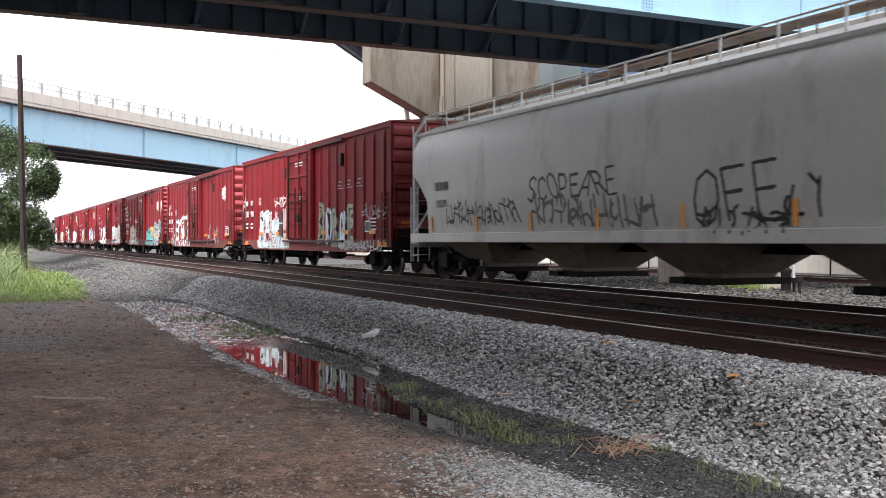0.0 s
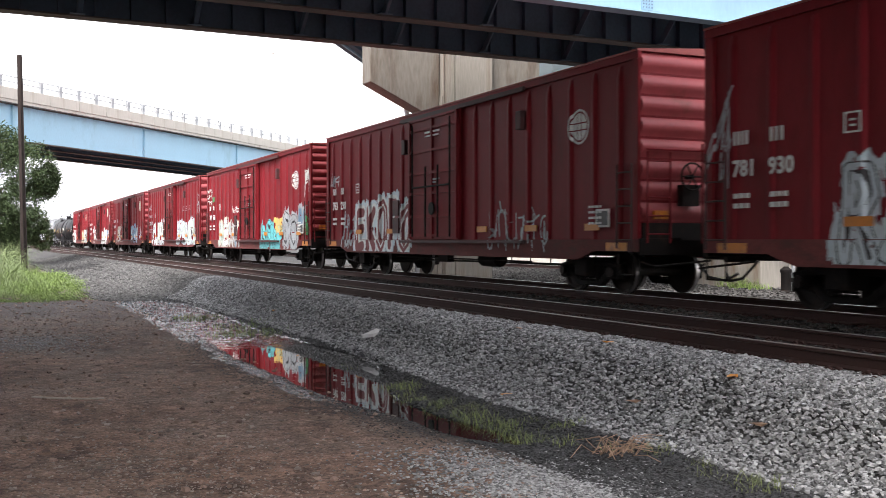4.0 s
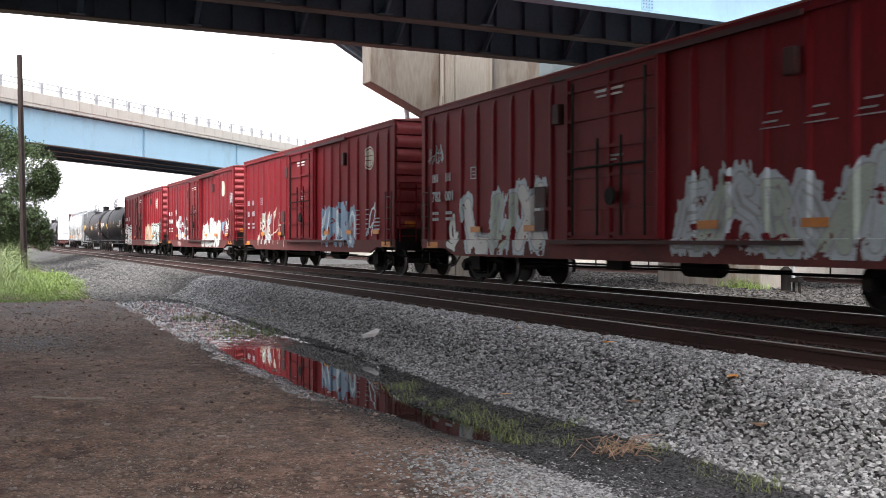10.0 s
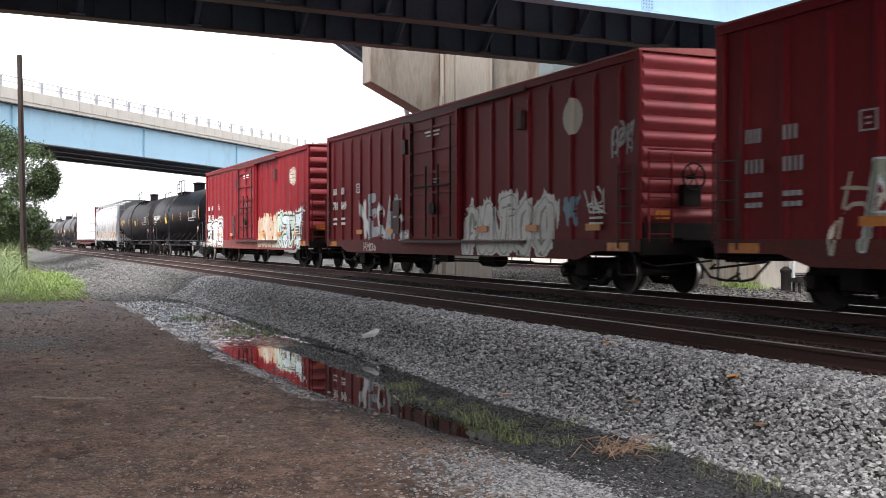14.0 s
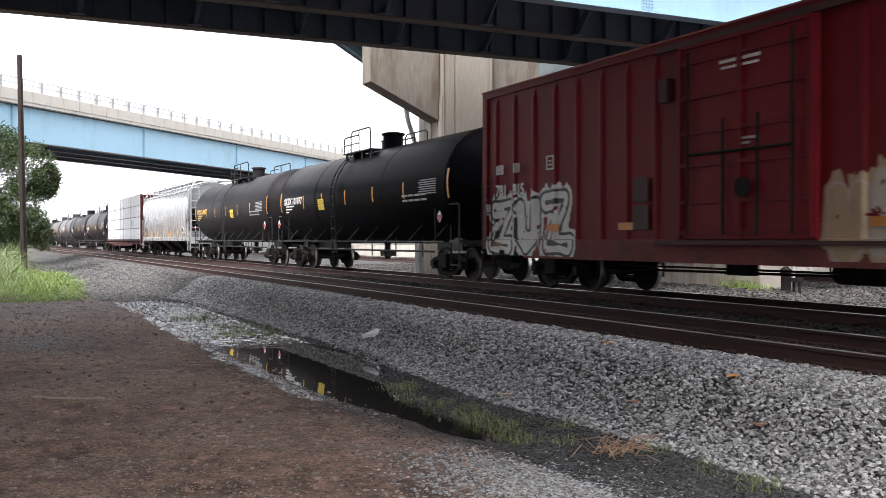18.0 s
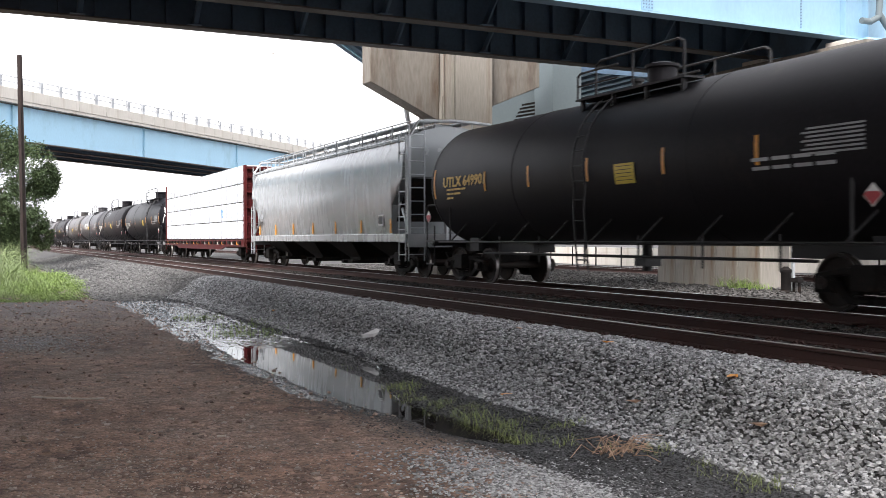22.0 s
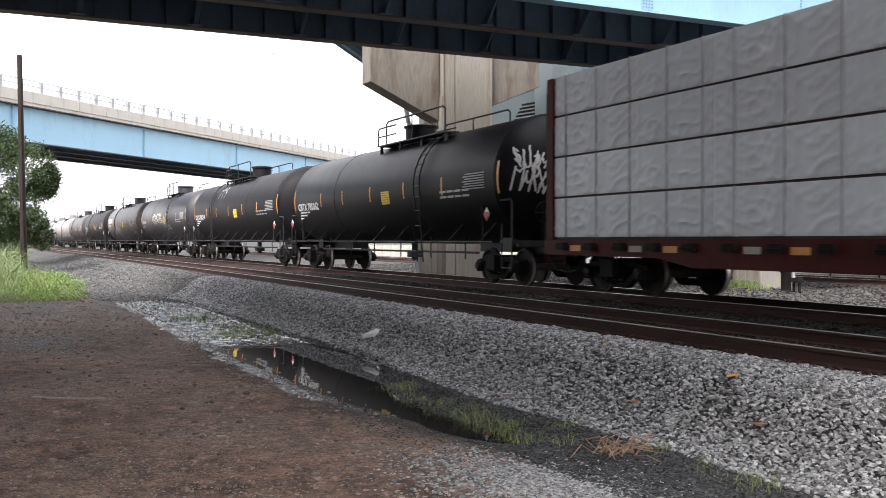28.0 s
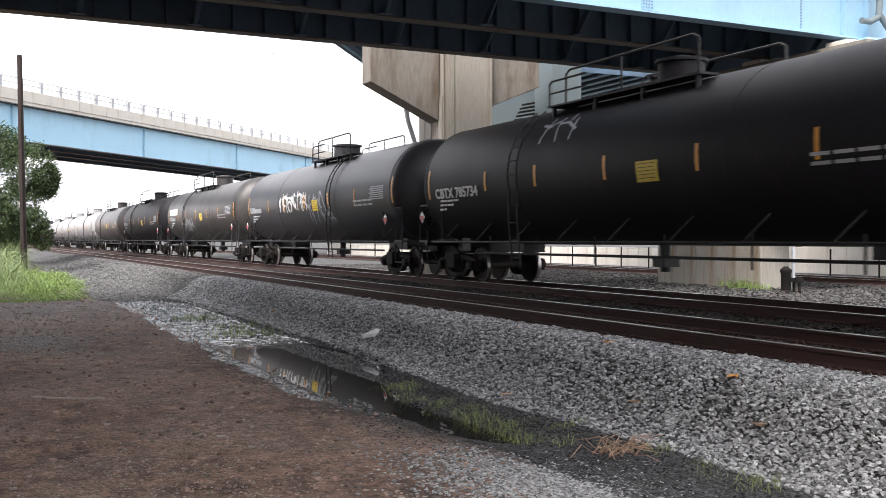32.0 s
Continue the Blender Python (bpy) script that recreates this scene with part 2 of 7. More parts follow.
M["dirt"] = gritty("trodden_brown_dirt", (0.185, 0.114, 0.084), (0.25, 0.19, 0.155))


# ---- mesh helpers ----
def box(bm, x0, x1, y0, y1, z0, z1):
    vs = [bm.verts.new((x, y, z)) for x in (x0, x1) for y in (y0, y1) for z in (z0, z1)]
    for q in ((0, 1, 3, 2), (4, 6, 7, 5), (0, 4, 5, 1), (2, 3, 7, 6), (0, 2, 6, 4), (1, 5, 7, 3)):
        bm.faces.new([vs[i] for i in q])


def tube(bm, a, b, r, seg=8, r2=None, caps=True):
    """A rod from a to b."""
    a, b = Vector(a), Vector(b)
    d = (b - a).normalized()
    u = d.orthogonal().normalized()
    w = d.cross(u)
    rings = []
    for p, rad in ((a, r), (b, r if r2 is None else r2)):
        rings.append([bm.verts.new(p + rad * (math.cos(k * math.tau / seg) * u + math.sin(k * math.tau / seg) * w)) for k in range(seg)])
    for k in range(seg):
        bm.faces.new((rings[0][k], rings[0][(k + 1) % seg], rings[1][(k + 1) % seg], rings[1][k]))
    if caps:
        bm.faces.new(rings[0][::-1])
        bm.faces.new(rings[1])


def path_tube(bm, pts, r, seg=6):
    for a, b in zip(pts, pts[1:]):
        tube(bm, a, b, r, seg)


def hand_wheel(bm, x, y, z, r):
    """A spoked ring facing along x."""
    pts = [(x, y + r * math.cos(k * math.tau / 14), z + r * math.sin(k * math.tau / 14)) for k in range(15)]
    path_tube(bm, pts, 0.02, 6)
    for k in range(3):
        a = k * math.pi / 3
        tube(bm, (x, y - r * math.cos(a), z - r * math.sin(a)), (x, y + r * math.cos(a), z + r * math.sin(a)), 0.014, 6)


def extrude(bm, profile, axis, a, b, close=True):
    """Sweep a closed profile along an axis from a to b. x: (y, z) profile; y: (x, z); z: (x, y)."""
    def put(p, t):
        return {"x": (t, p[0], p[1]), "y": (p[0], t, p[1]), "z": (p[0], p[1], t)}[axis]
    r0 = [bm.verts.new(put(p, a)) for p in profile]
    r1 = [bm.verts.new(put(p, b)) for p in profile]
    n = len(profile)
    for k in range(n):
        bm.faces.new((r0[k], r0[(k + 1) % n], r1[(k + 1) % n], r1[k]))
    if close:
        bm.faces.new(r0[::-1])
        bm.faces.new(r1)


def lathe(bm, profile, axis, centre=(0, 0, 0), seg=24):
    """Turn (t, r) pairs about an axis through centre."""
    rings = []
    for t, r in profile:
        ring = []
        for k in range(seg):
            c, s = math.cos(k * math.tau / seg) * r, math.sin(k * math.tau / seg) * r
            p = {"x": (t, c, s), "y": (c, t, s), "z": (c, s, t)}[axis]
            ring.append(bm.verts.new(Vector(p) + Vector(centre)))
        rings.append(ring)
    for r0, r1 in zip(rings, rings[1:]):
        for k in range(seg):
            bm.faces.new((r0[k], r0[(k + 1) % seg], r1[(k + 1) % seg], r1[k]))
    bm.faces.new(rings[0][::-1])
    bm.faces.new(rings[-1])


def mesh_of(bm, name, material, smooth=False, bevel=0.0):
    bmesh.ops.recalc_face_normals(bm, faces=bm.faces)
    if bevel:
        bmesh.ops.bevel(bm, geom=list(bm.edges), offset=bevel, segments=1, affect="EDGES", clamp_overlap=True)
    me = bpy.data.meshes.new(name)
    bm.to_mesh(me)
    bm.free()
    me.materials.append(M[material] if isinstance(material, str) else material)
    if smooth:
        for p in me.polygons:
            p.use_smooth = True
        me.set_sharp_from_angle(angle=radians(38))
    return me


def part(name, bm, material, parent=None, label="", smooth=False, bevel=0.0, at=None):
    """Links a bmesh (or a shared mesh) as one object under a thing or part."""
    me = mesh_of(bm, name, material, smooth, bevel) if isinstance(bm, bmesh.types.BMesh) else bm
    ob = new(name, me)
    ob.parent = parent
    if at is not None:
        ob.location = at
    return tagged(ob, label)


def thing(name, label, category, group="", kind="", at=(0, 0, 0)):
    ob = new(name)
    ob.location = at
    ob.empty_display_size = 0.2
    return tagged(ob, label, category, group, kind)


def B():
    return bmesh.new()


def words(text, size, depth=0.002):
    """A mesh of lettering, in the x-z plane, facing -y, from its lower left corner."""
    cu = bpy.data.curves.new("lettering", "FONT")
    cu.body, cu.size, cu.extrude, cu.resolution_u = text, size, depth, 2
    cu.offset = size * 0.03
    ob = bpy.data.objects.new("lettering", cu)
    me = bpy.data.meshes.new_from_object(ob)
    bpy.data.objects.remove(ob)
    me.transform(Matrix.Rotation(radians(90), 4, "X"))
    return me


# ---- ground ----
def smooth01(a, b, v):
    t = min(max((v - a) / (b - a), 0.0), 1.0)
    return t * t * (3 - 2 * t)


def along(x, pairs):
    """Straight lines through (x, value) pairs in rising x."""
    return float(np.interp(x, [p[0] for p in pairs], [p[1] for p in pairs]))


SHORE = ((-39.5, 4.3), (-36.5, 4.3), (-30.8, 4.4), (-25, 4.25), (-21, 4.15), (-17.4, 3.92), (-15, 4.02), (-12.5, 4.07), (-11, 4.27), (-10.3, 4.34), (-9.2, 4.5), (-8.5, 4.7))
FAR_SHORE = ((-39.5, 4.5), (-36, 5.2), (-33, 6.0), (-30, 6.15), (-27, 6.05), (-24, 5.88), (-20, 5.97), (-17, 6.1), (-15.6, 6.0), (-14.4, 5.72), (-13.4, 5.35), (-12.9, 5.12), (-12.3, 4.97), (-11.3, 4.87), (-10.7, 4.9), (-10, 5.0), (-9.2, 5.08), (-8.5, 5.1))
BANK_FOOT = ((-40, 5.4), (-33, 6.2), (-17, 6.2), (-14, 5.9), (-11, 5.75), (-8, 5.95), (-4, 5.9))


def shores(x):
    """Near and far edge of the water, and the foot of the ballast bank."""
    wob = 0.07 * noise.noise((x * 0.8, 1.3, 0.4)) + 0.05 * noise.noise((x * 2.6, 2.3, 0.4))
    return along(x, SHORE) + 0.16 * smooth01(-24, -18, x) + wob, along(x, FAR_SHORE) + 0.07 * noise.noise((x * 1.3, 8.0, 0.0)), along(x, BANK_FOOT) + 0.1 * noise.noise((x * 0.6, 5.0, 2.0))


def ground_z(x, y):
    """Height of the ground sheet: dirt yard, ditch with the puddle, ballast bank, yard beyond."""
    lump = noise.noise((x * 0.25, y * 0.25, 3.1))
    near = 0.085 + 0.01 * max(-y, -2) + 0.045 * lump + 0.022 * noise.noise((x * 1.1, y * 1.1, 7.7)) + 0.012 * noise.noise((x * 3.3, y * 3.3, 1.7))
    lo, hi, foot = shores(x)
    fine = 0.5 * noise.noise((x * 1.6, y * 1.6, 5.0)) + 0.3 * noise.noise((x * 4.7, y * 4.7, 9.0))
    # how far the pond reaches along the ditch: open water, then shallow water among stones and mud
    pond = smooth01(-8.5, -9.3, x) * (1 - smooth01(-37.0, -39.5, x))
    shallow = smooth01(-19.2, -21.0, x)
    shelf = 0.022 + 0.05 * smooth01(hi, foot, y) + 0.03 * fine
    flat = 0.012 + 0.012 * fine
    z = near + (flat - near) * smooth01(lo - 1.1, lo - 0.12, y)
    if y > lo:
        z = flat + (shelf - flat) * smooth01(lo, hi + 0.15, y)
    dip = pond * smooth01(lo - 0.14, lo + 0.22, y) * (1 - smooth01(hi - 0.25, hi + 0.12, y))
    z -= dip * (0.075 - 0.048 * shallow) + dip * shallow * 0.035 * fine
    z += smooth01(-38, -50, x) * smooth01(2.5, 4.5, y) * (0.16 + 0.1 * (y - 4.0))
    z = z + (0.74 - z) * smooth01(foot - 0.1, 7.3, y) * (0.5 + 0.5 * smooth01(foot, 6.9, y))
    if y > 14.5:
        z = 0.74 - 0.36 * smooth01(14.6, 16.2, y)
    if 9.8 < y < 11.6:
        z -= 0.05 * math.sin((y - 9.8) / 1.8 * math.pi)
    far_left = smooth01(-36, -55, x) * (1 - smooth01(2.5, 5.0, y))
    return z + 0.45 * far_left


def dampness(x, y):
    """How wet the soil is along the water; also higher towards the weeds, falling off across the yard."""
    lo, hi, foot = shores(x)
    n1, n2 = noise.noise((x * 0.35, y * 0.5, 11.0)), noise.noise((x * 1.7, y * 1.7, 12.0))
    edge = 1 - smooth01(0.1, 0.75 + 0.25 * n2, lo - y) if x < -7.6 else 0.0
    low = 0.75 * smooth01(-24.0, -33.0, x + 3 * n1) * smooth01(-1.0, 1.5, y) + 0.35 * smooth01(-14, -24, x + 4 * n1)
    return min(1.0, max(edge, low + 0.25 * n1 * n2 + 0.2 * max(n1, 0.0)))


def spread(lo, hi, fine_lo, fine_hi, step, grow=1.3):
    v, out = fine_lo, []
    while v < fine_hi:
        out.append(v)
        v += step
    d = step
    while v < hi:
        out.append(v)
        d *= grow
        v += d
    out.append(hi)
    v, d = fine_lo, step
    while v > lo:
        d *= grow
        v -= d
        out.insert(0, max(v, lo))
    return out


def build_ground():
    xs = spread(-1500, 600, -46, 2, 0.13, 1.07)
    ys = spread(-500, 1500, -4, 8.4, 0.09)
    verts = [(x, y, ground_z(x, y)) for x in xs for y in ys]
    n = len(ys)
    faces = [(i * n + j, (i + 1) * n + j, (i + 1) * n + j + 1, i * n + j + 1) for i in range(len(xs) - 1) for j in range(n - 1)]
    me = bpy.data.meshes.new("ground")
    me.from_pydata(verts, [], faces)
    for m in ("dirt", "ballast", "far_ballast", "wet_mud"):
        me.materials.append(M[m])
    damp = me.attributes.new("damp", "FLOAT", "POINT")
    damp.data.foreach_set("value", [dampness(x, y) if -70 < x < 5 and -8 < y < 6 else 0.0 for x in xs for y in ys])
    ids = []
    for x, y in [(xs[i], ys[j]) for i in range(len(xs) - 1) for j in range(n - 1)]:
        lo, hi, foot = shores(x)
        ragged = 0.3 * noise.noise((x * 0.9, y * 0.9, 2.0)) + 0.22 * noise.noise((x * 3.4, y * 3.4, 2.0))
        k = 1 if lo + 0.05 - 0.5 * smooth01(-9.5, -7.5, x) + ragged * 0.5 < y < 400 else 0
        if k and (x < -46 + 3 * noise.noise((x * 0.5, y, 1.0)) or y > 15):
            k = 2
        if -38.5 < x < -11 and lo - 0.42 + 0.6 * ragged < y < hi + 0.12 + 0.6 * ragged:
            k = 3
        ids.append(k)
    me.polygons.foreach_set("material_index", ids)
    me.polygons.foreach_set("use_smooth", [True] * len(ids))
    return tagged(new("ground", me), "brown dirt yard and grey crushed-stone railway bed", "ground", kind="structure")


build_ground()

# puddle water
wm = bpy.data.materials.new("puddle_water")
wm.use_nodes = True
wb = wm.node_tree.nodes["Principled BSDF"]
wb.inputs["Base Color"].default_value = (0.022, 0.020, 0.018, 1)
wb.inputs["Roughness"].default_value = 0.015
wb.inputs["IOR"].default_value = 1.45
wnz = wm.node_tree.nodes.new("ShaderNodeTexNoise")
wnz.inputs["Scale"].default_value = 4.0
wbp = wm.node_tree.nodes.new("ShaderNodeBump")
wbp.inputs["Strength"].default_value, wbp.inputs["Distance"].default_value = 0.02, 0.045
# calm in the open puddle, rippled among the stones of the shallow ditch
wtc = wm.node_tree.nodes.new("ShaderNodeTexCoord")
wsx = wm.node_tree.nodes.new("ShaderNodeSeparateXYZ")
wrg = wm.node_tree.nodes.new("ShaderNodeMapRange")
wrg.inputs[1].default_value, wrg.inputs[2].default_value = -18.6, -20.6
wrg.inputs[3].default_value, wrg.inputs[4].default_value = 0.012, 1.0
wm.node_tree.links.new(wtc.outputs["Object"], wsx.inputs[0])
wmp = wm.node_tree.nodes.new("ShaderNodeMapping")
wmp.inputs["Scale"].default_value = (0.8, 1.2, 1.0)
wm.node_tree.links.new(wtc.outputs["Object"], wmp.inputs[0])
wm.node_tree.links.new(wmp.outputs[0], wnz.inputs["Vector"])
wm.node_tree.links.new(wsx.outputs[0], wrg.inputs[0])
wm.node_tree.links.new(wrg.outputs[0], wbp.inputs["Strength"])
wnz.inputs["Detail"].default_value = 2.0
wm.node_tree.links.new(wnz.outputs[0], wbp.inputs["Height"])
wm.node_tree.links.new(wbp.outputs[0], wb.inputs["Normal"])
M["water"] = wm
bm = B()
box(bm, -44, -7.4, 3.2, 6.3, -0.16, 0.0)
tagged(part("puddle_water", bm, "water"), "still dark puddle reflecting the passing train", "water", kind="structure")


# ---- railway tracks ----
def rail_profile(y, z):
    """Head, web and foot of a rail whose top is at z."""
    p = [(-0.07, -0.172), (0.07, -0.172), (0.07, -0.158), (0.012, -0.135), (0.009, -0.045), (0.036, -0.035), (0.036, -0.008),
         (0.026, -0.001), (-0.026, -0.001), (-0.036, -0.008), (-0.036, -0.035), (-0.009, -0.045), (-0.012, -0.135), (-0.07, -0.158)]
    return [(y + a, z + b) for a, b in p]


def build_track(label, centre, tie_lo, tie_hi, far_lo, far_hi, rail_z):
    track = thing("railway_track", label, "railway track", kind="structure", at=(0, centre, 0))
    for sy in (-0.755, 0.755):
        bm = B()
        extrude(bm, rail_profile(sy, rail_z), "x", -600, 120)
        rail = part("rail", bm, "rail_side", track, "rusty steel rail", smooth=True)
        bm = B()
        box(bm, -600, 120, sy - 0.030, sy + 0.030, rail_z - 0.003, rail_z + 0.002)
        part("rail_head", bm, "rail_top", rail, "rolled shiny running surface")
    bm = B()
    box(bm, -0.115, 0.115, -1.3, 1.3, -0.18, 0.0)
    tie = mesh_of(bm, "tie", "tie", bevel=0.012)
    bm = B()
    box(bm, -0.09, 0.09, -0.17, 0.17, 0.0, 0.018)
    for dx in (-0.06, 0.06):
        for dy in (-0.1, 0.1):
            box(bm, dx - 0.014, dx + 0.014, dy - 0.025, dy + 0.025, 0.018, 0.055)
            tube(bm, (dx - 0.045, dy * 1.3, 0.02), (dx, dy * 1.25, 0.045), 0.012, 6)
            tube(bm, (dx, dy * 1.25, 0.045), (dx + 0.045, dy * 1.3, 0.02), 0.012, 6)
    plate = mesh_of(bm, "tie_plate", "rail_side")
    top = rail_z - 0.19
    rnd = random.Random(int(centre * 10))
    x = tie_hi
    while x > tie_lo:
        t = part("tie", tie, None, track, at=(x + rnd.uniform(-0.03, 0.03), rnd.uniform(-0.05, 0.05), top + rnd.uniform(-0.012, 0.004)))
        t.rotation_euler = (0, 0, rnd.uniform(-0.015, 0.015))
        if x > -22:
            for sy in (-0.755, 0.755):
                part("tie_plate", plate, None, t, at=(0, sy, 0.002))
        x -= 0.5
    bm = B()
    x = tie_lo
    while x > far_lo:
        box(bm, x - 0.115, x + 0.115, -1.3, 1.3, top - 0.18, top)
        x -= 0.5
    tagged(part("far_ties", bm, "tie", track, "weathered wooden ties"), kind="stuff")
    return track


build_track("empty main track with rusty rails on wooden ties", TRACK_NEAR, -55, 4, -330, 4, RAIL)
build_track("main track under the passing freight train", TRACK, -55, 4, -330, 4, RAIL)
build_track("rusty siding track beyond the main line", 30.0, -60, -24, -140, 4, 0.62)


# ---- near overpass ----
def girder(bm_web, bm_fl, x, y0, y1, z0, depth, flange=0.5):
    box(bm_web, x - 0.012, x + 0.012, y0, y1, z0 + 0.05, z0 + depth - 0.05)
    box(bm_fl, x - flange / 2, x + flange / 2, y0, y1, z0, z0 + 0.05)
    box(bm_fl, x - flange / 2, x + flange / 2, y0, y1, z0 + depth - 0.05, z0 + depth)


GX = (-23.4, -27.2, -31.1)
near_bridge = thing("steel_overpass", "blue steel girder road overpass crossing above the tracks", "bridge")
BX, BY = 0.0, 15.0
near_bridge.matrix_basis = Matrix.Translation((BX, BY, 0)) @ pose(0, 0, 0, 0, 0, 2.0) @ Matrix.Translation((-BX, -BY, 0))
SOFFIT, DEPTH = 8.4, 2.3
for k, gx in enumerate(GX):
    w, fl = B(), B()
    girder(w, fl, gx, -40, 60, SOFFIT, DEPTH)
    # Outer face keeps the light blue; inner ones take the shade-darkened copy.
    face = "blue_near" if k == 0 else "blue_shaded"
    g = part("girder", w, face, near_bridge, "light blue outer girder" if k == 0 else "inner girder in blue darkened for shade")
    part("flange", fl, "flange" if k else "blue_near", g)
    st = B()
    box(st, 0.012, 0.2, -0.008, 0.008, 0.05, DEPTH - 0.05)
    st = mesh_of(st, "stiffener", face)
    for i in range(40):
        yy = -12.8 + 1.0 * i
        if k:
            part("stiffener", st, None, g, at=(gx, yy, SOFFIT))
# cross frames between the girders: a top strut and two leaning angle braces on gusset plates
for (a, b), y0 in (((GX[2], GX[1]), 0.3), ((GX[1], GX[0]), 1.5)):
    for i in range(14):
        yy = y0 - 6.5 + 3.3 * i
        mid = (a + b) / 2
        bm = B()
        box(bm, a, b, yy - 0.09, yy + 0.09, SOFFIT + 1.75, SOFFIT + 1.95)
        frame_ = part("cross_frame", bm, "blue_mid", near_bridge, "steel cross bracing in blue darkened for shade")
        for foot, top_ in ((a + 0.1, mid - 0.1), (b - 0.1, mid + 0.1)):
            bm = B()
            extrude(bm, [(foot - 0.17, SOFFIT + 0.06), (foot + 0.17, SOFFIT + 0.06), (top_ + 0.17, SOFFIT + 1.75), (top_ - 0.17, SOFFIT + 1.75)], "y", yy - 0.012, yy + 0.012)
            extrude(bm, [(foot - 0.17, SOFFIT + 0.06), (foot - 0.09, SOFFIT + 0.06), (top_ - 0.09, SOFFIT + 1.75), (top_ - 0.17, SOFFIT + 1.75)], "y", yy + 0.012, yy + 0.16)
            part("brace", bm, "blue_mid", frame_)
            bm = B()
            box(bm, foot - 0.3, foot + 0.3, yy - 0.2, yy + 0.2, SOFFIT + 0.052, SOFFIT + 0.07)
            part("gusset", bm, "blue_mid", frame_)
bm = B()
box(bm, -32.2, -22.9, -40, 60, SOFFIT + DEPTH + 0.004, SOFFIT + DEPTH + 0.28)
deck = part("deck", bm, "concrete", near_bridge, "grey concrete road deck")
for xx in (-32.2, -23.2):
    bm = B()
    box(bm, xx, xx + 0.3, -40, 60, SOFFIT + DEPTH + 0.284, SOFFIT + DEPTH + 1.2)
    part("parapet", bm, "concrete_pale", deck)


# bolted splice on the outer girder
sy_ = 18.0
bm = B()
box(bm, GX[0] + 0.012, GX[0] + 0.034, sy_ - 0.2, sy_ + 0.2, SOFFIT + 0.12, SOFFIT + DEPTH - 0.12)
splice = part("splice_plate", bm, "blue_near", near_bridge, "light blue bolted splice plate", bevel=0.004)
bm = B()
tube(bm, (0, 0, 0), (0.022, 0, 0), 0.024, 6)
bolt = mesh_of(bm, "bolt", "blue_mid")
for i in range(4):
    for j in range(22):
        part("bolt", bolt, None, splice, at=(GX[0] + 0.034, sy_ - 0.15 + 0.1 * i, SOFFIT + 0.2 + 0.09 * j))


for sy_, wide in ((23.9, 0.0), (25.6, 0.22), (26.6, 0.22)):
    if wide:
        bm = B()
        box(bm, GX[0] + 0.012, GX[0] + 0.012 + wide, sy_ - 0.012, sy_ + 0.012, SOFFIT + 0.05, SOFFIT + DEPTH - 0.05)
        part("bearing_stiffener", bm, "blue_near", near_bridge, "light blue bearing stiffener plate")
    else:
        for j in range(22):
            part("bolt", bolt, None, splice, at=(GX[0] + 0.012, sy_, SOFFIT + 0.2 + 0.09 * j))
bm = B()
path_tube(bm, [(-23.0, 26.1, 8.95), (-23.0, 26.5, 8.95), (-22.9, 26.75, 9.1), (-22.9, 26.8, 9.6), (-22.9, 26.5, 10.6)], 0.1, 10)
path_tube(bm, [(-22.9, 26.78, 9.2), (-22.85, 27.2, 8.7), (-22.85, 27.3, 0.4)], 0.1, 10)
part("down_pipe", bm, "green_grey", near_bridge, "grey bent drain pipe", smooth=True)


# unseen overpass along the yard, added above the camera to shade ground and train
shade_deck = thing("steel_overpass", "unseen steel girder overpass added to shade the dirt yard", "bridge")
bm = B()
box(bm, -22.0, 1.0, -16.0, 10.0, SOFFIT + DEPTH, SOFFIT + DEPTH + 0.3)
part("deck", bm, "concrete", shade_deck, "grey concrete road deck")
for gy in (-15.0, -10.5, -6.0, -1.5, 3.2, 9.0):
    w, fl = B(), B()
    box(w, -22.0, 1.0, gy - 0.012, gy + 0.012, SOFFIT + 0.05, SOFFIT + DEPTH - 0.054)
    for z0 in (SOFFIT, SOFFIT + DEPTH - 0.054):
        box(fl, -22.0, 1.0, gy - 0.25, gy + 0.25, z0, z0 + 0.05)
    g = part("girder", w, "blue_shaded", shade_deck, "girder in darkened blue")
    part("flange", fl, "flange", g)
for px_, py_ in ((-5.0, -6.0), (-19.0, -6.0)):
    bm = B()
    box(bm, px_ - 0.7, px_ + 0.7, py_ - 0.7, py_ + 0.7, 0.0, SOFFIT)
    part("pier", bm, "concrete", shade_deck, "square concrete pier")


# unseen plain wall behind the camera, added to block low light on the train
bm = B()
box(bm, -26, 26, -8.4, -8.0, -0.2, 9.0)
tagged(part("wall_south", bm, "concrete"), "unseen weathered concrete wall added to keep light off the train", "wall", kind="structure")


